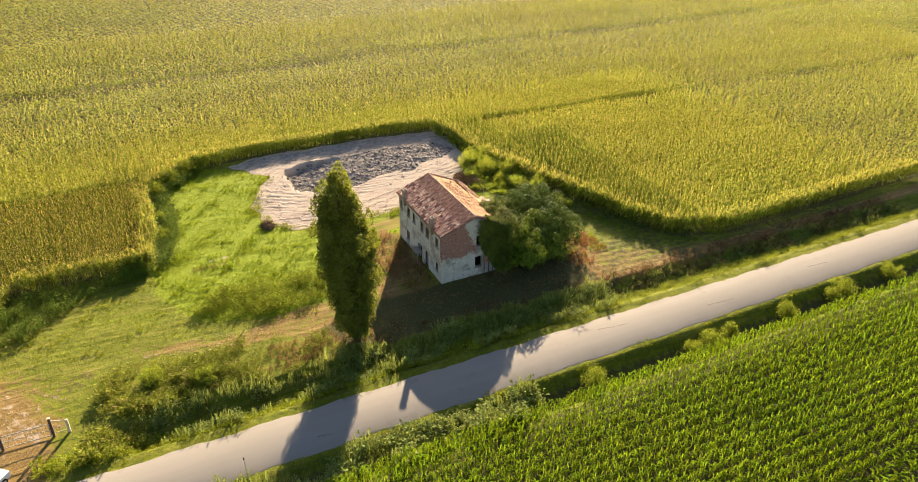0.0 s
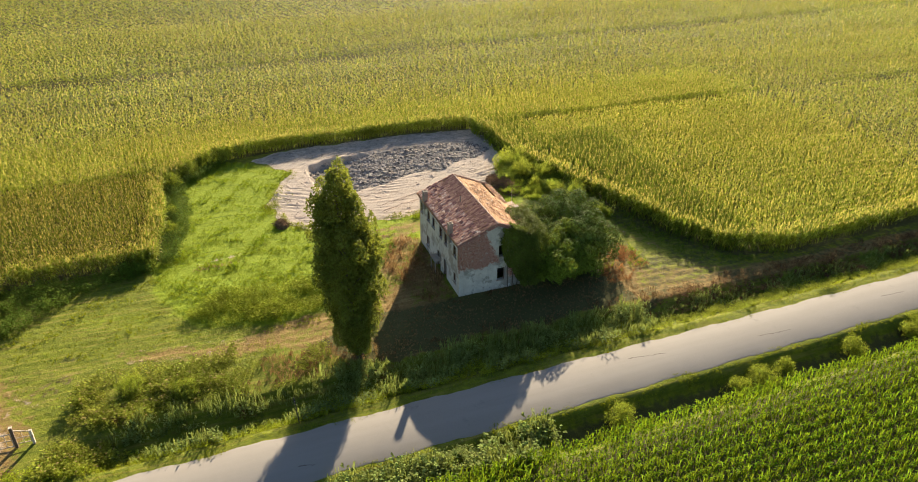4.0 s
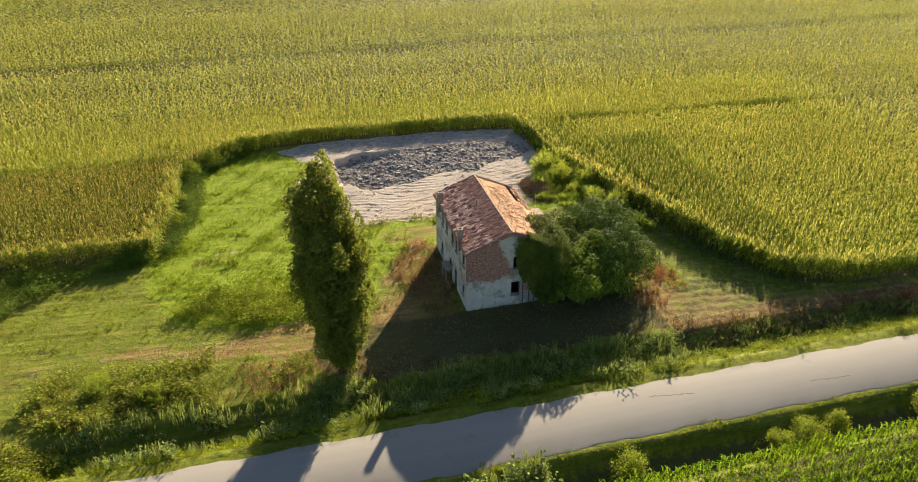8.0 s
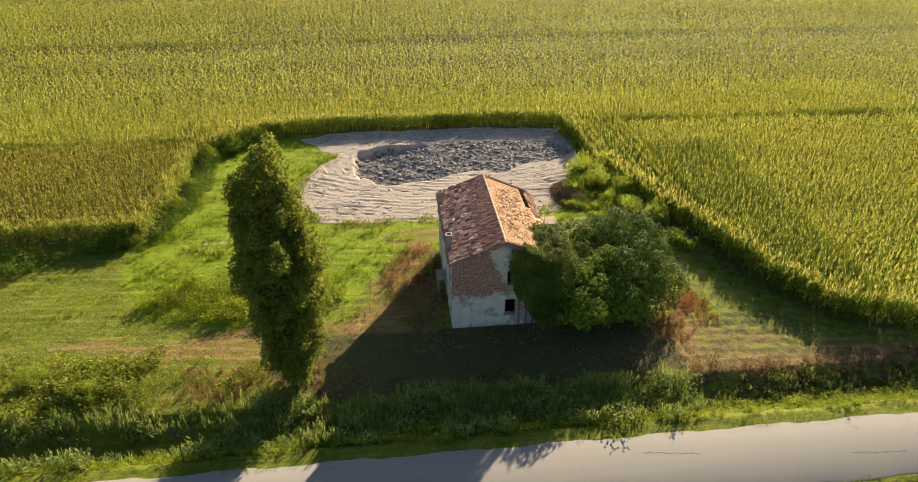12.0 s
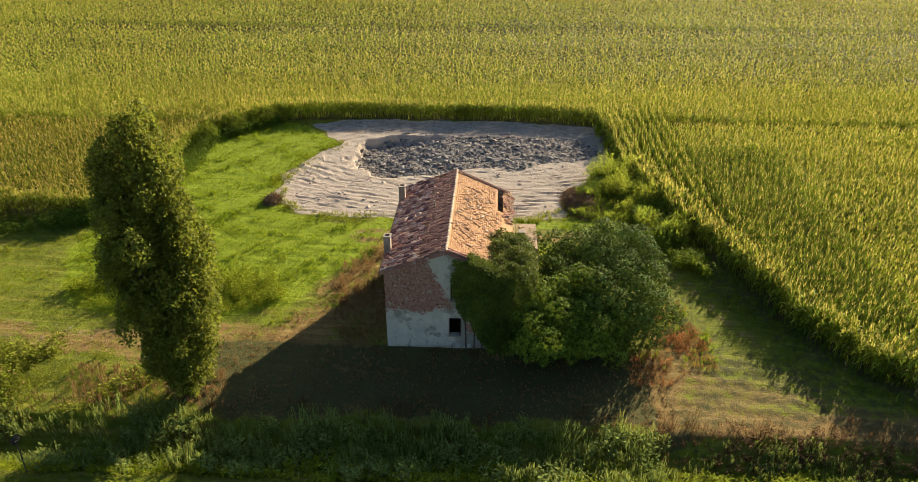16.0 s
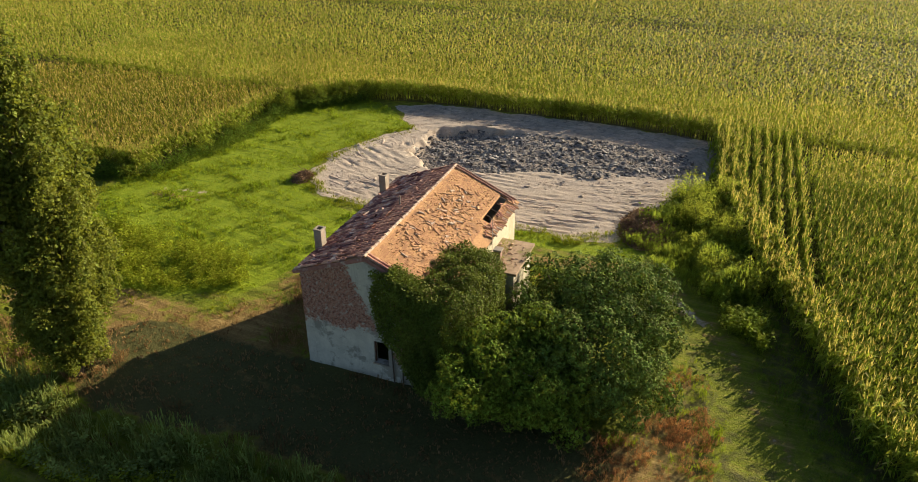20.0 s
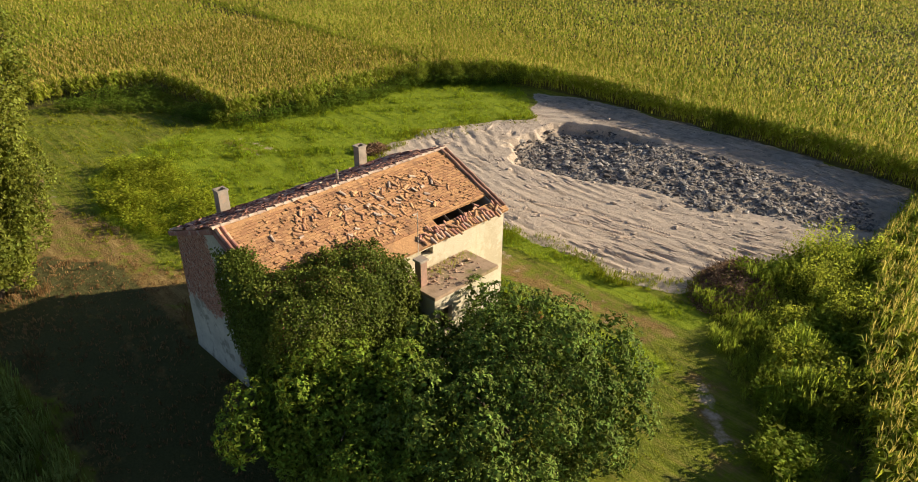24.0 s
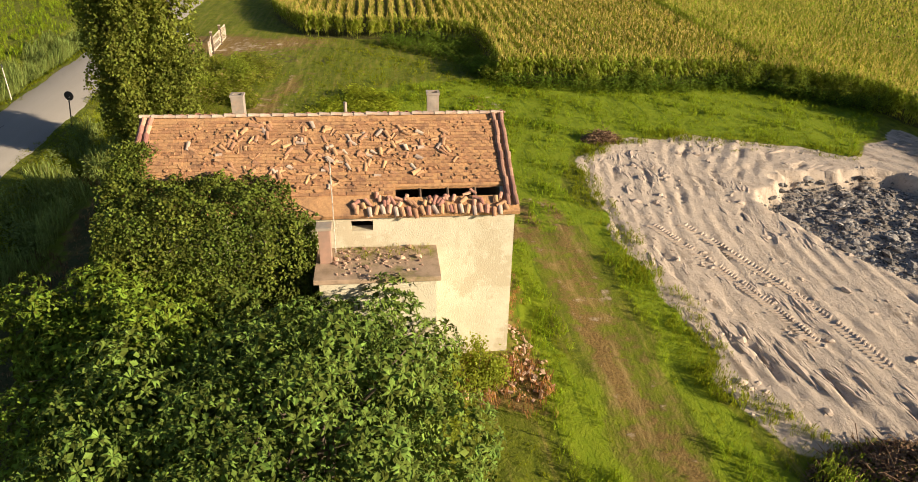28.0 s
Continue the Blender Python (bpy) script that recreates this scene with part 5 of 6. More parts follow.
def build_ivy():
    rng = np.random.default_rng(31)
    ob = thing("ivy", "dense dark ivy smothering the gable corner, rear wall and roof edge", "climbing plant", (3.6, -5.6, 0))
    c, h, e = np.array((3.75, -3.5, 3.25)), np.array((2.1, 3.4, 3.62)), 3.6
    d = rng.normal(0, 1, (62000, 3))
    r = (np.abs(d) ** e).sum(1) ** (-1 / e)
    q = d * r[:, None]
    p = c + h * q * (1 + 0.09 * ripple(q[:, 0] * 4 + q[:, 2] * 3, q[:, 1] * 7, 1.4, 2.0) - 0.10 * rng.uniform(0, 1, len(d)) ** 2)[:, None]
    nrm = np.sign(q) * np.abs(q) ** (e - 1)
    nrm /= np.linalg.norm(nrm, axis=1)[:, None]
    roof_z = RIDGE_Z - 0.47 * np.abs(p[:, 0] - RIDGE_X) + 0.1
    left = np.interp(p[:, 2], (0, 1.8, 4.2, 7.0), (3.0, 1.9, 0.35, 0.3))
    in_house = (p[:, 0] < X1 - 0.05) & (p[:, 1] > Y0 + 0.05) & (p[:, 2] < roof_z)
    ok = (p[:, 2] > 0.05) & ~in_house & (p[:, 0] > left + 0.3 * ripple(p[:, 2], p[:, 1], 2.0, 1.0))
    p, nrm = p[ok], nrm[ok]
    v, f = leaf_cloud(p - np.array((3.6, -5.6, 0)), nrm + np.array((0, 0, 0.3)), 0.102, rng, LEAF, 0.9)
    # the sheet over the gable towards the peak
    m = 26000
    g = np.stack([rng.uniform(0, 4.4, m), Y0 - 0.05 - 0.55 * np.sqrt(rng.uniform(0, 1, m)), rng.uniform(0, 7.3, m)], -1)
    ok = (g[:, 2] < RIDGE_Z - 0.40 * np.abs(g[:, 0] - RIDGE_X) + 0.1) & (g[:, 0] > np.interp(g[:, 2], (0, 1.8, 4.2, 7.3), (3.0, 1.9, 0.35, 0.3)) + 0.25 * ripple(g[:, 2], g[:, 0], 2.3, 4.0))
    g = g[ok]
    v2, f2 = leaf_cloud(g - np.array((3.6, -5.6, 0)), np.tile((0, -1.0, 0.4), (len(g), 1)), 0.105, rng, LEAF, 0.5)
    # runners creeping up over the roof's verge
    m = 5200
    k = np.stack([rng.uniform(1.3, 3.2, m), Y0 - 0.35 + rng.normal(0, 0.22, m) + 0.5 * rng.uniform(0, 1, m) ** 2, np.zeros(m)], -1)
    k[:, 2] = RIDGE_Z - 0.45 * np.abs(k[:, 0] - RIDGE_X) + 0.05 + 0.28 * rng.uniform(0, 1, m) * np.clip((k[:, 0] + 0.7) / 1.5, 0.2, 1)
    v3, f3 = leaf_cloud(k - np.array((3.6, -5.6, 0)), np.tile((0.3, -0.5, 0.9), (m, 1)), 0.105, rng, LEAF, 0.7)
    m = 9000
    d = rng.normal(0, 1, (m, 3))
    d /= np.linalg.norm(d, axis=1)[:, None]
    which = rng.integers(0, 3, m)
    mid = np.array([(2.3, -6.2, 6.15), (2.9, -5.8, 6.2), (3.3, -3.4, 6.3)])[which]
    lump = mid + d * np.array([(0.9, 0.6, 0.8), (1.2, 1.2, 0.7), (1.3, 2.6, 0.6)])[which] * rng.uniform(0.75, 1.05, (m, 1))
    v4, f4 = leaf_cloud(lump - np.array((3.6, -5.6, 0)), d + np.array((0, 0, 0.3)), 0.105, rng, LEAF, 0.7)
    m = 11000
    k = np.stack([X1 + 0.05 + 0.45 * rng.uniform(0, 1, m), rng.uniform(Y0, -0.1, m), rng.uniform(0.2, 6.1, m)], -1)
    v5, f5 = leaf_cloud(k - np.array((3.6, -5.6, 0)), np.tile((1.0, 0, 0.4), (m, 1)), 0.12, rng, LEAF, 0.5)
    v, f = joined([(v, f), (v2, f2), (v3, f3), (v4, f4), (v5, f5)])
    part("leaves", np_mesh("leaves", v, f, IVY_LEAF), None, ob)
    part("stems", limb_mesh([((0.6 + 0.5 * k - 3.0, -0.5, 0), (-2.6 + 0.8 * k, -0.46, 5.5), 0.05, 0.02) for k in range(4)], 5), BARK, ob)


build_ivy()


# ---- crops ----
def grown(name, sets, material, label, category, second=None, marks=None):
    v, f = joined(sets)
    return tagged(new(name, np_mesh(name, v, f, material, False, second, marks)), label, category, kind="stuff")


def tassel_marks(sets, templates, plumes):
    """Every plant ends with its tassel: the second material on its last triangles."""
    out = []
    for k, (v, f) in enumerate(sets):
        n = len(templates[k % len(templates)][1])
        m = np.zeros(n, np.int32)
        m[-plumes:] = 1
        out.append(np.tile(m, len(f) // n))
    return out


def planted(rng, xs, ys, step_rows, step_plants, rows_along="x"):
    """Plant places in drilled rows."""
    if rows_along == "x":
        Y, X = np.meshgrid(np.arange(ys[0], ys[1], step_rows), np.arange(xs[0], xs[1], step_plants), indexing="ij")
    else:
        X, Y = np.meshgrid(np.arange(xs[0], xs[1], step_rows), np.arange(ys[0], ys[1], step_plants), indexing="ij")
    x, y = X.ravel(), Y.ravel()
    a, b = rng.normal(0, 0.06, len(x)), rng.normal(0, step_plants * 0.25, len(x))
    return (x + b, y + a) if rows_along == "x" else (x + a, y + b)


def far_gap(x, y):
    """Wheel ways and headlands between the plots."""
    g = np.abs(y - 82.3 - 0.01 * x - 0.5 * np.sin(x * 0.05)) < 1.35
    g |= (np.abs(y - 88.6 + 0.06 * x) < 0.9) & (np.abs(x + 4) < 34)
    g |= (np.abs(y - 36.4 + 0.035 * (x - 18)) < 0.75) & (x > 18)
    g |= (np.abs(y - 33.8 - 0.02 * (x + 30)) < 0.8) & (x < -30)
    g |= np.abs(y - 99 - 0.01 * x) < 0.55
    return g


def stand(rng, x, y, templates, tall, wide=None, turn=0.0):
    z = height(x, y) - 0.02
    pick = rng.integers(0, len(templates), len(x))
    sets = []
    big = tall * (1 + 0.07 * ripple(x, y, 0.16, 2.0) + rng.normal(0, 0.06, len(x)))
    for k, t in enumerate(templates):
        q = pick == k
        sets.append(scatter(t, np.stack([x[q], y[q], z[q]], -1), turn + rng.choice([0.0, np.pi], q.sum()) + rng.normal(0, 0.35, q.sum()), big[q] if wide is None else big[q] * 0 + wide, big[q], rng.normal(0, 0.06, (q.sum(), 2))))
    return sets


def build_maize():
    rng = np.random.default_rng(41)
    plants = [maize_plant(rng, 7, 3, leaf=0.056, plume=0.012) for _ in range(6)]
    fine = [maize_plant(rng, 10, 3, True, 0.2, True, 0.042, 0.008) for _ in range(5)]
    x, y = planted(rng, (-90, 75), (-14, 62), 1.08, 0.2)
    head = (x > 15) & (x < 22.8) & (y > 4) & (y < 38.5)
    ok = ~inside(CLEARING, x, y) & ~head & ~far_gap(x, y) & ~((x < -62) & (y > 52))
    near = ok & (x > 14) & (x < 32) & (y < 28)
    rest = ok & ((y + rng.normal(0, 3, len(x)) > 50) | (x < -66) | (x + rng.normal(0, 5, len(x)) > 66))
    ok &= ~near & ~rest
    west = (x < -30) & (y < 33.4)
    slim = [maize_plant(rng, 7, 3, leaf=0.065, plume=0.014) for _ in range(6)]
    w = stand(rng, x[ok & west], y[ok & west], slim, 2.25, 1.55)
    ok &= ~west
    a = stand(rng, x[ok], y[ok], plants, 2.25)
    b = stand(rng, x[near], y[near], fine, 2.55, 2.25)
    xh, yh = planted(rng, (15, 22.8), (4, 38.5), 0.88, 0.2, "y")
    ok = ~inside(CLEARING, xh, yh) & (ripple(xh, yh, 0.9, 2.0) < 0.62)
    h = stand(rng, xh[ok], yh[ok], fine, 2.4, 2.15, np.pi / 2)
    # the dense outermost plants along the clearing
    rim = [maize_plant(rng, 9, 3, False, 0.1, leaf=0.07, plume=0.012) for _ in range(4)]
    ex, ey = [], []
    for (x0, y0), (x1, y1) in zip(CLEARING[:22], CLEARING[1:23]):
        n = int(math.hypot(x1 - x0, y1 - y0) * 11)
        u = rng.uniform(0, 1, n)
        d = math.hypot(x1 - x0, y1 - y0)
        off = rng.uniform(0.0, 1.9, n) - 0.25 * np.sin(u * n * 0.35)
        ex.append(x0 + (x1 - x0) * u - (y1 - y0) / d * off)
        ey.append(y0 + (y1 - y0) * u + (x1 - x0) / d * off)
    ex, ey = np.concatenate(ex), np.concatenate(ey)
    ok = ~inside(CLEARING, ex, ey) & (ex < 75) & (ex > -75)
    e = stand(rng, ex[ok], ey[ok], rim, np.where(ex[ok] > 17, 2.45, 2.25), 2.2)
    marks = np.concatenate(tassel_marks(a, plants, 3) + tassel_marks(e, rim, 3))
    deep = np.concatenate(tassel_marks(b, fine, 3) + tassel_marks(h, fine, 3))
    grown("maize_crop", b + h, MAIZE_DEEP, "deep green maize with fine golden tassels beside the thicket", "maize", TASSEL, deep)
    grown("maize_crop", w, MAIZE_RIPE, "browner ripe maize standing in clear drilled rows", "maize", TASSEL_DRY, np.concatenate(tassel_marks(w, slim, 3)))
    grown("maize_crop", a + e, MAIZE, "tall ripening maize with golden tassels standing in drilled rows", "maize", TASSEL, marks)
    tufts = [maize_plant(rng, 5, 2, stalk=False, leaf=0.075) for _ in range(5)]
    x, y = planted(rng, (-130, 165), (62, 122), 1.08, 0.66)
    ok = ~far_gap(x, y) & (x > -125 + 0.5 * (y - 62))
    m = stand(rng, x[ok], y[ok], tufts, 2.25, 2.95)
    x, y = planted(rng, (75, 150), (-8, 62), 1.08, 0.42)
    ok = ~far_gap(x, y) & ~inside(CLEARING, x, y) & (x < 95 + 1.2 * (y + 8))
    m += stand(rng, x[ok], y[ok], tufts, 2.25, 2.5)
    x, y = planted(rng, (-128, -62), (8, 62), 1.08, 0.42)
    ok = (x < -90) | (y > 52)
    m += stand(rng, x[ok], y[ok], tufts, 2.25, 2.5)
    x, y = planted(rng, (-90, 75), (-14, 62), 1.08, 0.42)
    ok = ~inside(CLEARING, x, y) & ~far_gap(x, y) & ((y + rng.normal(0, 3, len(x)) > 50) | (x < -66) | (x + rng.normal(0, 5, len(x)) > 66)) & ~((x < -62) & (y > 52))
    m += stand(rng, x[ok], y[ok], tufts, 2.25, 2.5)
    far = [maize_plant(rng, 4, 2, stalk=False) for _ in range(5)]
    x, y = planted(rng, (-160, 260), (122, 235), 1.5, 1.0)
    ok = (x > -105 - 0.1 * (y - 122)) & (x < 165 + 0.9 * (y - 122)) & (y < 235 - 0.4 * np.maximum(-x, 0))
    q = stand(rng, x[ok], y[ok], far, 2.25, 4.0)
    x, y = planted(rng, (120, 240), (20, 122), 1.4, 0.72)
    ok = (x > 150 + 15 * (y > 62)) & ~far_gap(x, y) & (x < 150 + 1.0 * (y - 10))
    q += stand(rng, x[ok], y[ok], far, 2.25, 3.6)
    marks = np.concatenate(tassel_marks(m, tufts, 2) + tassel_marks(q, far, 2))
    grown("maize_crop", m + q, MAIZE, "wide far expanse of ripening maize with golden tassels", "maize", TASSEL, marks)
    green = [maize_plant(rng, 7, 0, False, 0.72, leaf=0.062, turn=1.0) for _ in range(8)]
    low = [maize_plant(rng, 4, 0, False, 0.8, False, leaf=0.07, turn=1.2) for _ in range(6)]
    x, y = planted(rng, (-24, 76), (-76, -28.2), 0.95, 0.21)
    ok = y - road_y(x) < -28.1
    near = (y > -45) & (x < 66)
    q, r = ok & near, ok & ~near & (rng.random(len(x)) < 0.6)
    grown("maize_crop", stand(rng, x[q], y[q], green, 1.75, 1.9) + stand(rng, x[r], y[r], low, 1.65, 2.9), MAIZE_GREEN, "young bright green maize in dense rows", "maize")


build_maize()


# ---- grasses and weeds ----
def sown(rng, poly, per_m2, keep=None):
    xs, ys = [p[0] for p in poly], [p[1] for p in poly]
    n = int((max(xs) - min(xs)) * (max(ys) - min(ys)) * per_m2)
    x, y = rng.uniform(min(xs), max(xs), n), rng.uniform(min(ys), max(ys), n)
    bx, by = bend(x, y)
    ok = inside(poly, bx, by)
    if keep is not None:
        ok &= keep(x, y)
    return x[ok], y[ok]


def weeds(name, rng, x, y, tall, wide, material, label, category="grass", blades=6, patchy=0.5, width=0.05, lengths=0.5, leafy=0):
    kinds = [herb(rng, leafy) if leafy else tuft(rng, blades, lengths, width, 0.35, 1.0) for _ in range(5)]
    z = height(x, y) - 0.02
    s = 1 + patchy * ripple(x, y, 0.7, tall) + rng.normal(0, 0.15, len(x))
    s = np.clip(s, 0.25, 1.35 if leafy else 2)
    pick = rng.integers(0, 5, len(x))
    sets = []
    for k in range(5):
        q = pick == k
        sets.append(scatter(kinds[k], np.stack([x[q], y[q], z[q]], -1), rng.uniform(0, 6.28, q.sum()), s[q] * wide, s[q] * tall, rng.normal(0, 0.15, (q.sum(), 2))))
    grown(name, sets, material, label, category)


def off_house(x, y):
    return ~((x > -4.3) & (x < 4.2) & (y > -6.2) & (y < 6.4)) & ~((x > 3.9) & (x < 6) & (y > -0.2) & (y < 3.8))


def strip(y0, y1, x0=-38, x1=60):
    return [(x0, y0 + road_y(x0)), (x1, y0 + road_y(x1)), (x1, y1 + road_y(x1)), (x0, y1 + road_y(x0))]


def build_weeds():
    rng = np.random.default_rng(51)
    lawn = [(-50, -6), (-46, 3), (-39, 8.5), (-32, 11), (-31, 33), (-24, 38), (-15, 30), (-18, 14), (-8, 12.5), (10, 13), (18, 8), (24, -8), (50, -12), (50, -13), (-45, -12)]
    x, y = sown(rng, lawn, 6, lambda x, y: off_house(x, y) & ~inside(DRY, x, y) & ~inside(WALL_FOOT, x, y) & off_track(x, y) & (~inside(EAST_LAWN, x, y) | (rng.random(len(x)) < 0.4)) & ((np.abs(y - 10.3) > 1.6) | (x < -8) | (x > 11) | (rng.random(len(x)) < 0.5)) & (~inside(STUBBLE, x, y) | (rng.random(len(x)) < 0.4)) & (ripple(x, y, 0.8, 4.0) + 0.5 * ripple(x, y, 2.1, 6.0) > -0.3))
    weeds("meadow_grass", rng, x, y, 0.11, 0.24, GRASS, "short uneven meadow grass", blades=4, width=0.09)
    x, y = sown(rng, LUSHES, 12, lambda x, y: 0.5 * np.sin((y + 0.3 * x) * 5.5 + 2.2 * ripple(x, y, 0.16, 5.0)) + 1.2 * ripple(x, y, 0.9, 3.0) + 0.7 * ripple(x, y, 2.3, 7.0) > -0.35)
    weeds("meadow_grass", rng, x, y, 0.22, 0.32, LUSH, "bright lush grass in the sun", blades=5, patchy=0.8, width=0.08)
    x, y = sown(rng, MEADOW, 6, lambda x, y: ripple(x, y, 0.9, 3.0) + 0.7 * ripple(x, y, 2.3, 7.0) > -0.3)
    weeds("meadow_grass", rng, x, y, 0.16, 0.3, GRASS, "short olive-green meadow grass", blades=5, patchy=0.9, width=0.08)
    tall_patch = [(-30.5, 0), (-27, 3), (-20, 3.2), (-14, 2.5), (-12.5, -0.5), (-18, -3.5), (-26, -2.5)]
    x, y = sown(rng, tall_patch, 13)
    weeds("tall_weeds", rng, x, y, 0.85, 0.8, VERGE, "knee-high green weeds in the meadow", "weeds", leafy=15)
    x, y = sown(rng, [(-4, 6.8), (3, 7.0), (10, 6.6), (13, 8), (10.5, 13.8), (3, 13.6), (-5, 13.4)], 18, lambda x, y: off_track(x, y) & (np.abs(y - 10.3) > 1.55) & (ripple(x * 0.35, y, 1.5, 1.0) > -0.2))
    weeds("meadow_grass", rng, x, y, 0.24, 0.34, LUSH, "thick green grass on both sides of the worn track", blades=6, width=0.06)
    # borders of the crop
    edge = [(-48.2, 1.5), (-47, 11.2), (-32.5, 11.6), (-31.5, 19), (-32, 33), (-24, 39.2), (-22.5, 36.5), (-28, 32), (-28.5, 18), (-31, 10.6), (-37.5, 8.6), (-41, 6.0), (-45, 2.5)]
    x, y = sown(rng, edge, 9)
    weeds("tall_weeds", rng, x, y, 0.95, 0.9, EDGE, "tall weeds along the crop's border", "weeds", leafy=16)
    # bramble and weeds at the east border
    bramble = [(10, 15), (11.5, 21), (14.5, 24.5), (16.6, 25), (18.4, 13), (20, 5.5), (18.8, 4), (16.5, 8.5), (13.2, 11.5)]
    x, y = sown(rng, bramble, 30)
    low = (y < 17.5) & (x < 15.5)
    weeds("bramble_thicket", rng, x[~low], y[~low], 1.15, 0.5, BRAMBLE, "overgrown thicket of tall grass", "weeds", blades=6, patchy=0.9, width=0.03)
    q = ~low & (rng.random(len(x)) < 0.3)
    weeds("bramble_thicket", rng, x[q], y[q], 1.3, 1.1, BRAMBLE, "overgrown thicket of weeds and brambles", "weeds", patchy=0.9, leafy=22)
    weeds("tall_weeds", rng, x[low], y[low], 0.5, 0.55, BRAMBLE, "rank weeds round the heap of branches", "weeds", blades=8, patchy=0.9, width=0.035)
    x, y = sown(rng, [(14.6, 24), (15.8, 24), (15.4, 38.8), (14.4, 38.4)], 6)
    weeds("tall_weeds", rng, x, y, 0.8, 0.7, LUSH, "tall grass along the crop's border", "weeds")
    # this strip and the next carry the crop's shade in their dark green
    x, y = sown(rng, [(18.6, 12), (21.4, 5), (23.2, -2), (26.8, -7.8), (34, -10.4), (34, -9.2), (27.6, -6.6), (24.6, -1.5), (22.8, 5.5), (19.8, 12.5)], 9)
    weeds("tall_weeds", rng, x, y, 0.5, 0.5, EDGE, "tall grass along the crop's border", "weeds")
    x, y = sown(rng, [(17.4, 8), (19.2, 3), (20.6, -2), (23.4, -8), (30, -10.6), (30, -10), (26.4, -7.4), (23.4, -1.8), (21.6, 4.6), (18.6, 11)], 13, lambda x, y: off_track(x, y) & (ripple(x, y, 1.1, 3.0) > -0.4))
    weeds("meadow_grass", rng, x, y, 0.3, 0.4, EDGE, "deep grass coloured dark to strengthen the shade of the crop", blades=6, width=0.05)
    # tufts that creep over the sand's border
    def near_sand(x, y):
        near = np.zeros(len(x), bool)
        for (x0, y0), (x1, y1) in zip(SAND[1:11], SAND[2:12]):
            d = np.array((x1 - x0, y1 - y0))
            t = np.clip(((x - x0) * d[0] + (y - y0) * d[1]) / (d @ d), 0, 1)
            near |= np.hypot(x - x0 - t * d[0], y - y0 - t * d[1]) < 0.9 + 0.5 * ripple(x, y, 0.9, 3.0)
        return near

    x, y = sown(rng, [(-21, 10.5), (13, 10.5), (17, 26), (8, 26), (7, 17), (-10, 17), (-12, 33), (-21, 33)], 20, near_sand)
    weeds("meadow_grass", rng, x, y, 0.22, 0.34, GRASS, "grass tufts creeping over the sand's border", patchy=0.9)
    x, y = sown(rng, WALL_FOOT, 9, off_house)
    weeds("dry_weeds", rng, x, y, 0.45, 0.4, RUSTY, "dry brown weeds at the foot of the rear wall", "weeds", patchy=0.8)
    x, y = sown(rng, [(-5.4, 6), (-4.2, 6), (-4.2, -6.1), (2.2, -6.1), (2.2, -7.0), (-5.2, -7.2)], 8, off_house)
    weeds("dry_weeds", rng, x, y, 0.32, 0.35, RUST, "withered weeds and litter along the foot of the walls", "weeds", patchy=0.9)
    # weeds rooted in the dirt on the lean-to's slab
    x, y = rng.uniform(4.05, 4.75, 70), rng.uniform(0.5, 3.5, 70)
    kinds = [tuft(rng, 6, 0.5, 0.05, 0.35, 1.0) for _ in range(3)]
    sets = [scatter(kinds[k], np.stack([x, y, 0 * x + 4.755], -1)[k::3], rng.uniform(0, 6.28, len(x[k::3])), rng.uniform(0.1, 0.28, len(x[k::3])), rng.uniform(0.06, 0.22, len(x[k::3]))) for k in range(3)]
    grown("slab_weeds", sets, SCRUB, "small weeds rooted in dirt on the flat slab", "weeds")
    # dry straw round the house
    x, y = sown(rng, DRY, 8, off_house)
    weeds("dry_grass", rng, x, y, 0.16, 0.3, STRAW, "dry straw-coloured grass", blades=5, width=0.08)
    x, y = sown(rng, [(-8.5, 7.5), (-4.4, 8), (-4.4, -5), (-7.5, -5.5), (-9.5, 0)], 10, off_house)
    weeds("dry_weeds", rng, x, y, 0.5, 0.5, STRAW, "tall dry rust-brown weeds along the front wall", "weeds")
    x, y = sown(rng, [(11.8, -9), (12.6, -5), (13.6, -1.6), (15.6, 1.2), (17.2, -0.6), (18.0, -3.6), (17, -7), (14.4, -9.4)], 20, lambda x, y: ripple(x, y, 0.9, 2.5) + 0.5 * ripple(x, y, 2.2, 1.0) > -0.25)
    weeds("dry_weeds", rng, x, y, 0.28, 0.4, RUSTY, "rust-brown dry weeds spreading beside the fig", "weeds", blades=8, width=0.04)
    x, y = sown(rng, [(12.4, -8), (13.6, -1.6), (15.8, 2.4), (18.4, -2.2), (17.6, -7)], 7, lambda x, y: ripple(x, y, 0.8, 4.5) > -0.1)
    weeds("tall_weeds", rng, x, y, 0.4, 0.45, LUSH, "green weeds among the dry growth", "weeds", blades=8, width=0.04)
    x, y = sown(rng, strip(-13.8, -12.3, 12, 60), 9)
    weeds("dry_weeds", rng, x, y, 0.34, 0.4, RUST, "dry brown growth on the ditch bank", "weeds")
    x, y = sown(rng, [(-24, -9), (-14, -9), (-13.5, -12.5), (-24, -13)], 8)
    weeds("dry_weeds", rng, x, y, 0.5, 0.5, STRAW, "dry brown growth round the poplar's foot", "weeds")
    # ditch and verges
    x, y = sown(rng, strip(-15.7, -13.9, 11, 62), 12, lambda x, y: ripple(x, y, 0.6, 5.5) > -0.3)
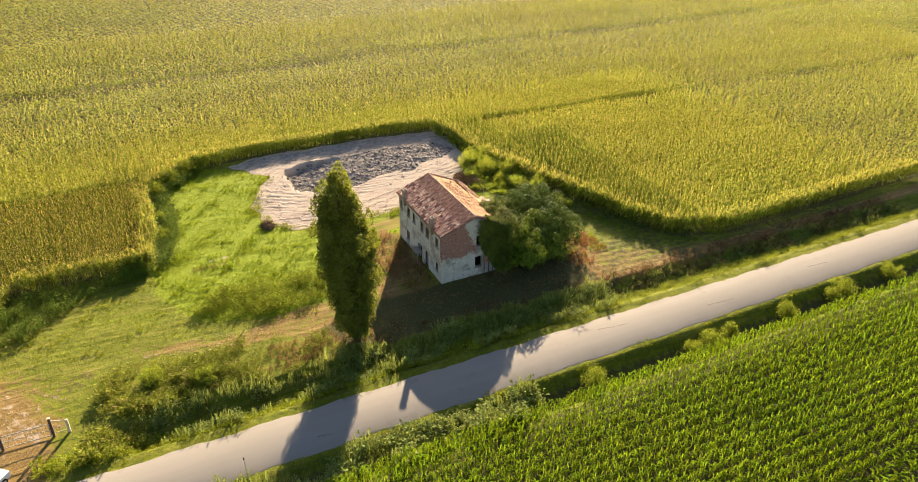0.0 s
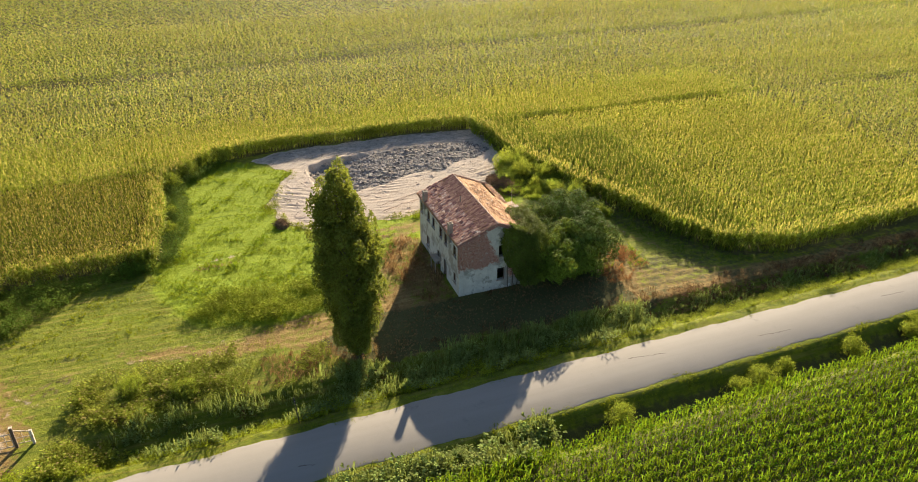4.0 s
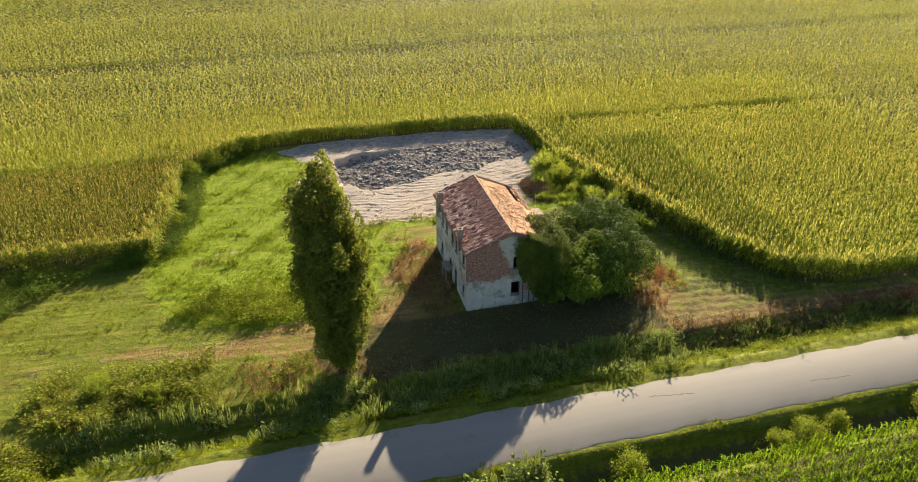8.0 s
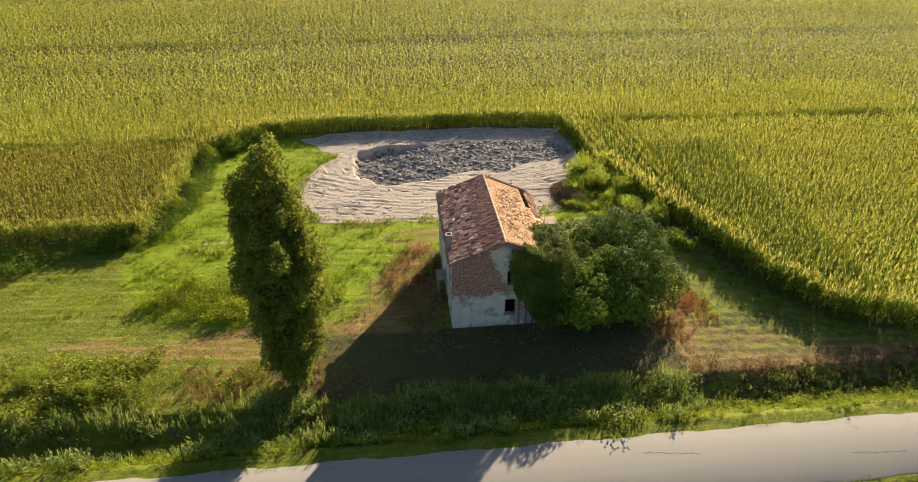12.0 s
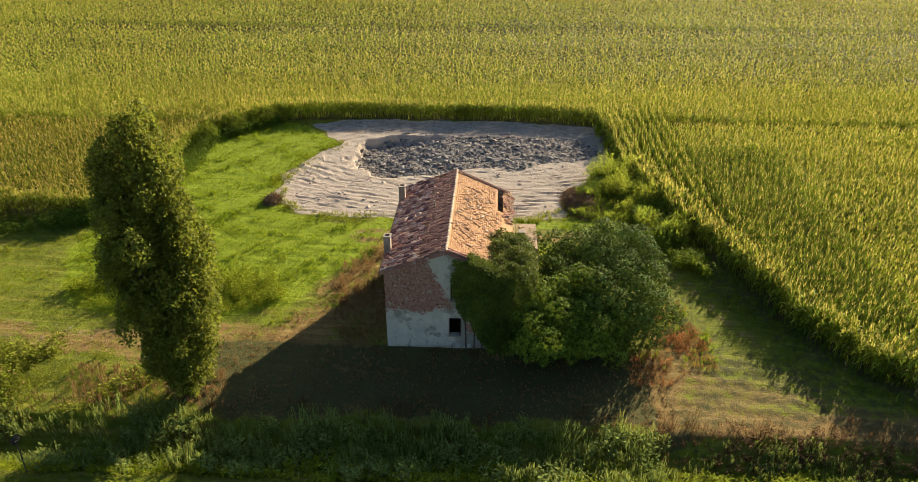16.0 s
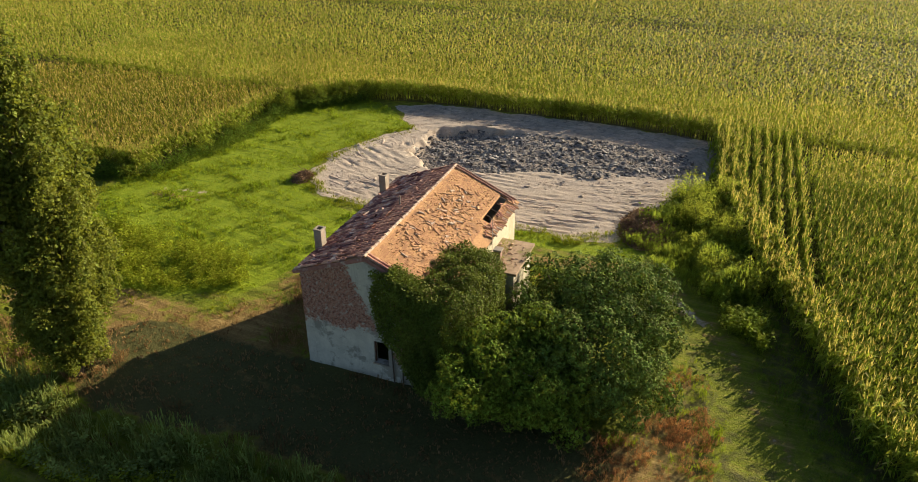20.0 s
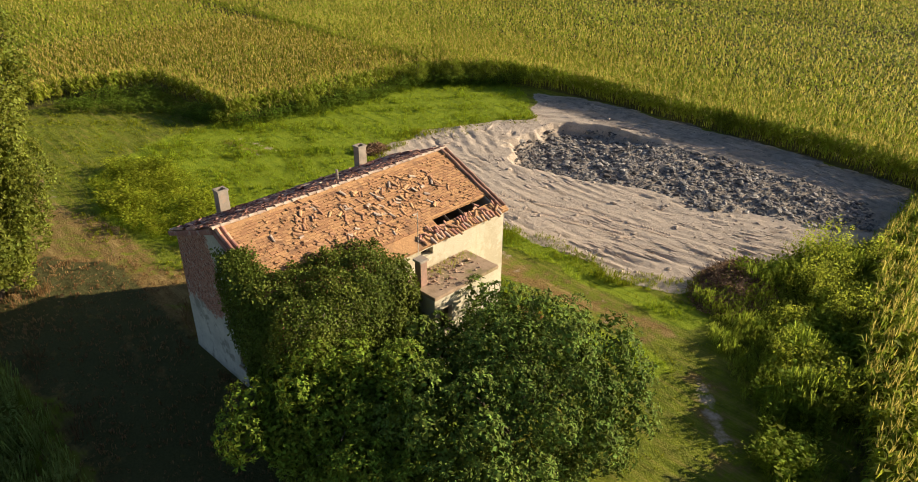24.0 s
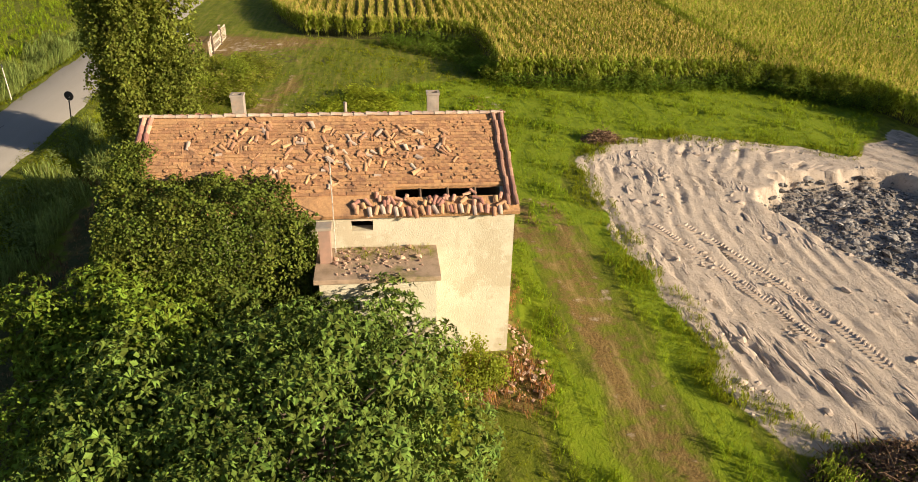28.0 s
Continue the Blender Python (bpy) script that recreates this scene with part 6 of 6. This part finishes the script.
    weeds("ditch_grass", rng, x, y, 0.65, 0.5, REED, "rank grass standing in the shaded ditch", blades=7)
    x, y = sown(rng, strip(-17.4, -13.4, -36, 13), 5, lambda x, y: (ripple(x, y, 0.7, 2.5) > -0.2) & ~((x < -19) & (np.abs(y - road_y(x) + 15.2) < 0.6 + 0.4 * ripple(x, y, 0.5, 1.0))))
    weeds("ditch_weeds", rng, x, y, 0.95, 0.9, REED, "broad-leaved weeds crowding the roadside ditch", "weeds", patchy=0.7, leafy=18)
    x, y = sown(rng, strip(-17.0, -13.0, -36, 13), 8, lambda x, y: (ripple(x, y, 0.6, 5.5) > -0.35) & ~((x < -20) & (np.abs(y - road_y(x) + 15.2) < 1.0 + 0.4 * ripple(x, y, 0.5, 1.0))))
    weeds("ditch_reeds", rng, x, y, 1.15, 0.6, REED, "rank reeds and weeds filling the roadside ditch", "reeds", blades=7)
    x, y = sown(rng, strip(-17.4, -15.5, -44, 62), 9)
    weeds("verge_grass", rng, x, y, 0.5, 0.8, VERGE, "bushy sunlit growth on the road verge", leafy=16, patchy=0.4)
    x, y = sown(rng, strip(-17.6, -15.7, -44, 62), 9)
    weeds("verge_grass", rng, x, y, 0.4, 0.32, VERGE, "sunlit grass on the road verge", blades=6, patchy=0.4)
    x, y = sown(rng, strip(-18.75, -17.2, -60, 62), 18)
    weeds("verge_grass", rng, x, y, 0.13, 0.24, GRASS, "short grass at the road's edge")
    x, y = sown(rng, strip(-24.9, -23.95, -50, 62), 22)
    weeds("verge_grass", rng, x, y, 0.18, 0.3, GRASS, "short grass at the road's edge")
    # this grass's dark green adds to the far ditch's shade
    x, y = sown(rng, strip(-28.7, -25.0, -50, 62), 3)
    weeds("ditch_grass", rng, x, y, 0.16, 0.35, EDGE, "low grass lining the far ditch, darkened for its shade", blades=5)
    x, y = sown(rng, strip(-14.6, -11.5, -36, 62), 4, lambda x, y: ripple(x, y, 0.5, 8.5) > 0.0)
    weeds("dry_weeds", rng, x, y, 0.5, 0.5, RUST, "brown withered stalks on the ditch bank", "weeds")
    x, y = sown(rng, strip(-15.3, -13.0, 14, 60), 8, lambda x, y: ripple(x, y, 0.5, 2.5) > -0.5)
    weeds("dry_weeds", rng, x, y, 0.5, 0.7, RUST, "dark withered weeds filling the ditch's shaded bank", "weeds", leafy=14)
    x, y = sown(rng, [(-40, -6), (-30, -7), (-18, -9), (-17, -13), (-36, -13.5)], 7, lambda x, y: ripple(x, y, 0.55, 1.5) > 0.0)
    weeds("tall_weeds", rng, x, y, 0.65, 0.8, SCRUB, "tufts of tall green weeds above the ditch", "weeds", leafy=16)
    x, y = sown(rng, [(-39, -7.4), (-31, -7.6), (-25.5, -6.8), (-24.5, -10.5), (-27, -13), (-39, -13.2)], 9, lambda x, y: ripple(x, y, 0.6, 6.5) > -0.3)
    weeds("tall_weeds", rng, x, y, 0.9, 0.95, SCRUB, "tall yellow-green weeds beside the poplar", "weeds", patchy=0.8, leafy=20)
    x, y = sown(rng, strip(-28.0, -24.9, -50, -3.5), 13, lambda x, y: ripple(x, y, 0.45, 3.3) > -0.35)
    weeds("ditch_reeds", rng, x, y, 1.3, 0.6, REED, "rank grass filling the far ditch", "reeds", blades=9, patchy=0.7, width=0.04)
    x, y = sown(rng, strip(-28.0, -25.0, -24, -3.2), 6, lambda x, y: ripple(x, y, 0.5, 1.3) > -0.3)
    weeds("ditch_weeds", rng, x, y, 1.5, 1.3, REED, "tall grey-green weeds massed in the far ditch", "weeds", leafy=22)
    x, y = sown(rng, strip(-27.8, -25.6, -3, 62), 9, lambda x, y: ripple(x, y, 0.5, 3.3) > 0.42)
    weeds("ditch_reeds", rng, x, y, 0.7, 0.5, LUSH, "scattered clumps of tall grass in the deep ditch", "reeds", blades=7)
    x, y = sown(rng, [(-48, -14), (-36, -14), (-34, -17.2), (-48, -17.6)], 9, lambda x, y: ~((x < -40.5) & (y > -18.5)))
    weeds("tall_weeds", rng, x, y, 0.9, 1.0, SCRUB, "tall weeds beside the gate", "weeds", leafy=20)
    x, y = sown(rng, [(-95, -29), (-25, -29), (-25, -82), (-95, -82)], 2.0)
    weeds("tall_weeds", rng, x, y, 0.55, 0.9, LUSH, "rough grassland across the road", "weeds")


build_weeds()


# ---- yard: clods, heaps, rubble ----
def rock(rng, sub=1):
    bm = bmesh.new()
    bmesh.ops.create_icosphere(bm, subdivisions=sub, radius=1)
    for v in bm.verts:
        v.co *= rng.uniform(0.55, 1.2)
        v.co.z *= 0.65
        v.co.x *= 1.25
    bm.verts.ensure_lookup_table()
    v = np.array([w.co for w in bm.verts])
    f = np.array([[w.index for w in q.verts] for q in bm.faces])
    bm.free()
    return v, f


def build_yard():
    rng = np.random.default_rng(61)
    kinds = [rock(rng) for _ in range(4)]
    x, y = sown(rng, PIT, 40)
    z = height(x, y)
    s = rng.gamma(1.5, 0.029, len(x)) + 0.026
    pick = rng.integers(0, 4, len(x))
    sets = [scatter(kinds[k], np.stack([x, y, z], -1)[pick == k], rng.uniform(0, 6, (pick == k).sum()), s[pick == k]) for k in range(4)]
    heap = grown("soil_clods", sets, CLOD, "dark grey clods of dug soil filling a shallow pit", "soil")
    lumps = [np_mesh("clod", v, f, CLOD_LUMP) for v, f in kinds]
    x, y = sown(rng, PIT, 1.25)
    for k in range(min(290, len(x))):
        r = rng.uniform(0.13, 0.3)
        ob = part("clod", lumps[k % 4], None, heap)
        ob.matrix_basis = pose(x[k], y[k], float(height(x[k:k + 1], y[k:k + 1])[0]) + r * 0.15, rng.uniform(-25, 25), rng.uniform(-25, 25), rng.uniform(0, 360)) @ Matrix.Diagonal((r, r, r * rng.uniform(0.7, 1.1), 1))
    x, y = sown(rng, SAND, 2.6, lambda x, y: ~inside(PIT, x, y) & (ripple(x, y, 0.5, 2.0) + 0.5 * ripple(x, y, 1.7, 4.0) > 0.05))
    pick = rng.integers(0, 4, len(x))
    s = rng.gamma(1.6, 0.03, len(x)) + 0.03
    z = height(x, y)
    grown("sand_clods", [scatter(kinds[k], np.stack([x, y, z], -1)[pick == k], rng.uniform(0, 6, (pick == k).sum()), s[pick == k]) for k in range(4)], GROUND_SAND, "crumbled lumps of dry sand", "sand")
    # ridges pushed up along the way the machines turned
    x, y = sown(rng, SAND, 15, lambda x, y: ~inside(PIT, x, y) & (ripple(x, y, 0.42, 7.0) + 0.6 * ripple(x, y, 1.2, 2.0) + np.where(y > 35, 0.45, 0) + np.where((x > 2) & (y < 24), 0.2, 0) > 0.38))
    yaw = np.arctan2((x - 1) / 14.5 ** 2, -(y - 28.5) / 6.3 ** 2) + rng.normal(0, 0.16, len(x))
    pick = rng.integers(0, 4, len(x))
    long_kinds = [(v * np.array((2.1, 0.6, 0.45)), f) for v, f in kinds]
    s = rng.gamma(1.4, 0.04, len(x)) + 0.03
    p = np.stack([x, y, height(x, y) - 0.01], -1)
    grown("sand_ridges", [scatter(long_kinds[k], p[pick == k], yaw[pick == k], s[pick == k]) for k in range(4)], GROUND_SAND, "broken low ridges of sand pushed up by wheels", "sand")
    x, y = sown(rng, [(2, 6.5), (6.5, 4), (6.2, 7.5), (4.4, 7.6)], 18, off_house)
    pick = rng.integers(0, 4, len(x))
    z = height(x, y)
    s = rng.uniform(0.04, 0.115, len(x))
    slab = bmesh.new()
    box(slab, (-1, -0.5, -0.28), (1, 0.5, 0.28))
    bmesh.ops.triangulate(slab, faces=slab.faces)
    kinds = [(np.array([w.co for w in slab.verts]) @ np.array(Euler((0.3 * k, 0.25 * k, k)).to_matrix()).T, np.array([[w.index for w in q.verts] for q in slab.faces])) for k in range(4)]
    slab.free()
    grown("rubble_heap", [scatter(kinds[k], np.stack([x, y, z + 0.05], -1)[pick == k], rng.uniform(0, 6, (pick == k).sum()), s[pick == k]) for k in range(4)], RUBBLE, "fallen bricks and rubble at the wall's foot", "rubble")


build_yard()


def build_treads():
    """Tyre prints: rows of low ridges pressed up by lugs."""
    rng = np.random.default_rng(63)
    bar = bmesh.new()
    box(bar, (-0.03, -0.13, -0.03), (0.03, 0.13, 0.03), 0.012)
    bv = np.array([v.co for v in bar.verts])
    tri = bmesh.ops.triangulate(bar, faces=bar.faces)["faces"]
    bf = np.array([[v.index for v in f.verts] for f in tri])
    bar.free()
    for x0, y0, x1, y1, sag in ((-6.0, 15.2, 4.2, 18.2, 0.35), (-6.2, 16.7, 5.6, 20.0, 0.5)):
        sets = []
        for k in range(60):
            u = k / 59
            x, y = x0 + (x1 - x0) * u, y0 + (y1 - y0) * u + sag * math.sin(math.pi * u)
            if rng.random() < 0.12:
                continue
            for side in (-1, 1):
                p = np.array([(x - side * 0.05, y + side * 0.15, 0)])
                p[:, 2] = height(p[:, 0], p[:, 1])
                sets.append(scatter((bv, bf), p, np.array([0.25 + side * 0.5]), np.array([rng.uniform(1.05, 1.4)])))
        grown("tyre_print", sets, GROUND_SAND, "tyre tread print pressed into the sand", "tyre track")


build_treads()


def brush_pile(label, at, rx, ry, tall, count, seed):
    rng = np.random.default_rng(seed)
    segs = []
    for k in range(count):
        a, r = rng.uniform(0, 6.28), math.sqrt(rng.uniform(0, 1))
        p = Vector((rx * r * math.cos(a), ry * r * math.sin(a), rng.uniform(0.05, 1) * tall * (1 - r * r)))
        d = Vector((rng.normal(), rng.normal(), rng.normal(0, 0.35))).normalized() * rng.uniform(0.3, 0.9)
        segs.append((p - d, p + d, 0.015, 0.006))
    m = count * 14
    a, r = rng.uniform(0, 6.28, m), np.sqrt(rng.uniform(0, 1, m)) * 1.1
    p = np.stack([rx * r * np.cos(a), ry * r * np.sin(a), np.clip(tall * (1.05 - r * r) * (0.85 + 0.3 * ripple(r * 3, a, 2.0, seed)), 0.03, None) * rng.uniform(0.6, 1.05, m)], -1)
    ob = part("deadwood_heap", limb_mesh(segs, 5), DEADWOOD)
    ob.location = at
    tagged(ob, label, "brushwood", kind="stuff")
    v, f = leaf_cloud(p, np.tile((0, 0, 1.0), (m, 1)), 0.13, rng, LEAF, 0.8)
    part("withered_leaves", np_mesh("withered_leaves", v, f, LITTER), None, ob)


brush_pile("heap of dry brown branches beside the sand", (11.2, 17.4, 0), 1.9, 3.3, 0.9, 560, 71)
brush_pile("small heap of dead branches in the grass", (-18.3, 16.1, 0), 0.7, 1.2, 0.7, 160, 72)


# ---- gate, signs, car ----
def build_gate():
    gate = thing("farm_gate", "open-barred cream metal field gate between weathered timber posts", "gate", (-44.1, -13.0, 0))

    def leaf(x0, x1, bars):
        fr = part("gate_leaf", tubed(((x0, 0, 0.15), (x0, 0, 1.35), 0.045), ((x1, 0, 0.15), (x1, 0, 1.35), 0.045)), GATE_PAINT, gate)
        for z in (0.15, 0.75, 1.35):
            part("rail", tubed(((x0, 0, z), (x1, 0, z), 0.045 if z != 0.75 else 0.035)), GATE_PAINT, fr)
        for k in range(1, bars):
            x = x0 + (x1 - x0) * k / bars
            part("bar", tubed(((x, 0, 0.16), (x, 0, 1.34), 0.022), n=6), GATE_PAINT, fr)
        for z in (0.4, 1.1):
            part("hinge", boxed(((x1 - 0.03, -0.06, z), (x1 + 0.09, 0.0, z + 0.06)), bevel=0.008), METAL, fr)

    leaf(-4.6, -2.25, 6)
    leaf(-2.0, 1.42, 8)
    for x, h in ((-2.12, 1.75), (1.58, 1.9), (2.75, 1.35)):
        post = part("post", boxed(((x - 0.10, -0.10, -0.2), (x + 0.10, 0.10, h)), bevel=0.015), TIMBER if x < 2 else GATE_PAINT, gate)
        if x < 2:
            part("post_cap", boxed(((x - 0.12, -0.12, h + 0.003), (x + 0.12, 0.12, h + 0.06)), bevel=0.015), GATE_PAINT, post)
    wing = part("side_panel", tubed(((1.68, 0, 1.6), (2.65, 0, 1.28), 0.04), ((1.68, 0, 0.3), (2.65, 0, 0.3), 0.035)), GATE_PAINT, gate)
    part("rail", tubed(((1.68, 0, 0.85), (2.65, 0, 0.8), 0.03), n=6), GATE_PAINT, wing)
    part("bar", tubed(((2.15, 0, 0.3), (2.15, 0, 1.42), 0.022), n=6), GATE_PAINT, wing)


build_gate()


def build_signs():
    # near-black colour carries the sign's silhouette against the light
    s = thing("road_sign", "round road sign on a leaning post, coloured dark as a silhouette against the light", "sign", (-22.1, -18.0, 0))
    part("post", tubed(((0, 0, -0.3), (-0.12, 0.25, 2.25), 0.035)), POST_DARK, s)
    bm = bmesh.new()
    bmesh.ops.create_cone(bm, cap_ends=True, segments=28, radius1=0.3, radius2=0.3, depth=0.03, matrix=pose(-0.16, 0.25, 2.2, 90, 0, 80))
    part("disc", bm, POST_DARK, s)
    part("clamp", boxed(((-0.18, 0.2, 2.1), (-0.09, 0.3, 2.16))), METAL, s)
    d = thing("marker_post", "thin leaning roadside marker post", "post", (-29.0, -24.6, 0))
    part("post", tubed(((0, 0, -0.3), (-0.12, -0.1, 2.4), 0.045, 0.03)), METAL, d)
    part("cap", tubed(((-0.115, -0.098, 2.3), (-0.12, -0.1, 2.5), 0.055)), POST_DARK, d)


build_signs()


def build_car():
    car = thing("parked_car", "white compact car parked before the gate", "car", (-47.3, -17.6, 0))
    car.rotation_euler = (0, 0, radians(50))
    bm = bmesh.new()
    box(bm, (-2.0, -0.85, 0.3), (2.0, 0.85, 0.85), 0.12)
    part("body", bm, CAR_PAINT, car)
    bm = bmesh.new()
    vs = box(bm, (-1.7, -0.75, 0.84), (0.9, 0.75, 1.45))
    for v in vs:
        if v.co.z > 1.2:
            v.co.x = v.co.x * 0.72 - 0.12
            v.co.y *= 0.86
    bmesh.ops.bevel(bm, geom=list(bm.edges), offset=0.08, segments=2, affect="EDGES")
    part("cabin", bm, CAR_GLASS, car)
    part("roof", boxed(((-1.3, -0.62, 1.44), (0.5, 0.62, 1.5)), bevel=0.025), CAR_PAINT, car)
    for x in (-1.25, 1.25):
        for y in (-0.8, 0.8):
            w = part("wheel", tubed(((x, y - 0.1, 0.31), (x, y + 0.1, 0.31), 0.31), n=20), RUBBER, car)
            part("rim", tubed(((x, y - 0.11, 0.31), (x, y + 0.11, 0.31), 0.19), n=14), METAL, w)
    for y in (-0.6, 0.6):
        part("headlight", boxed(((1.9, y - 0.2, 0.6), (2.02, y + 0.2, 0.76)), bevel=0.03), CAR_GLASS, car)


build_car()
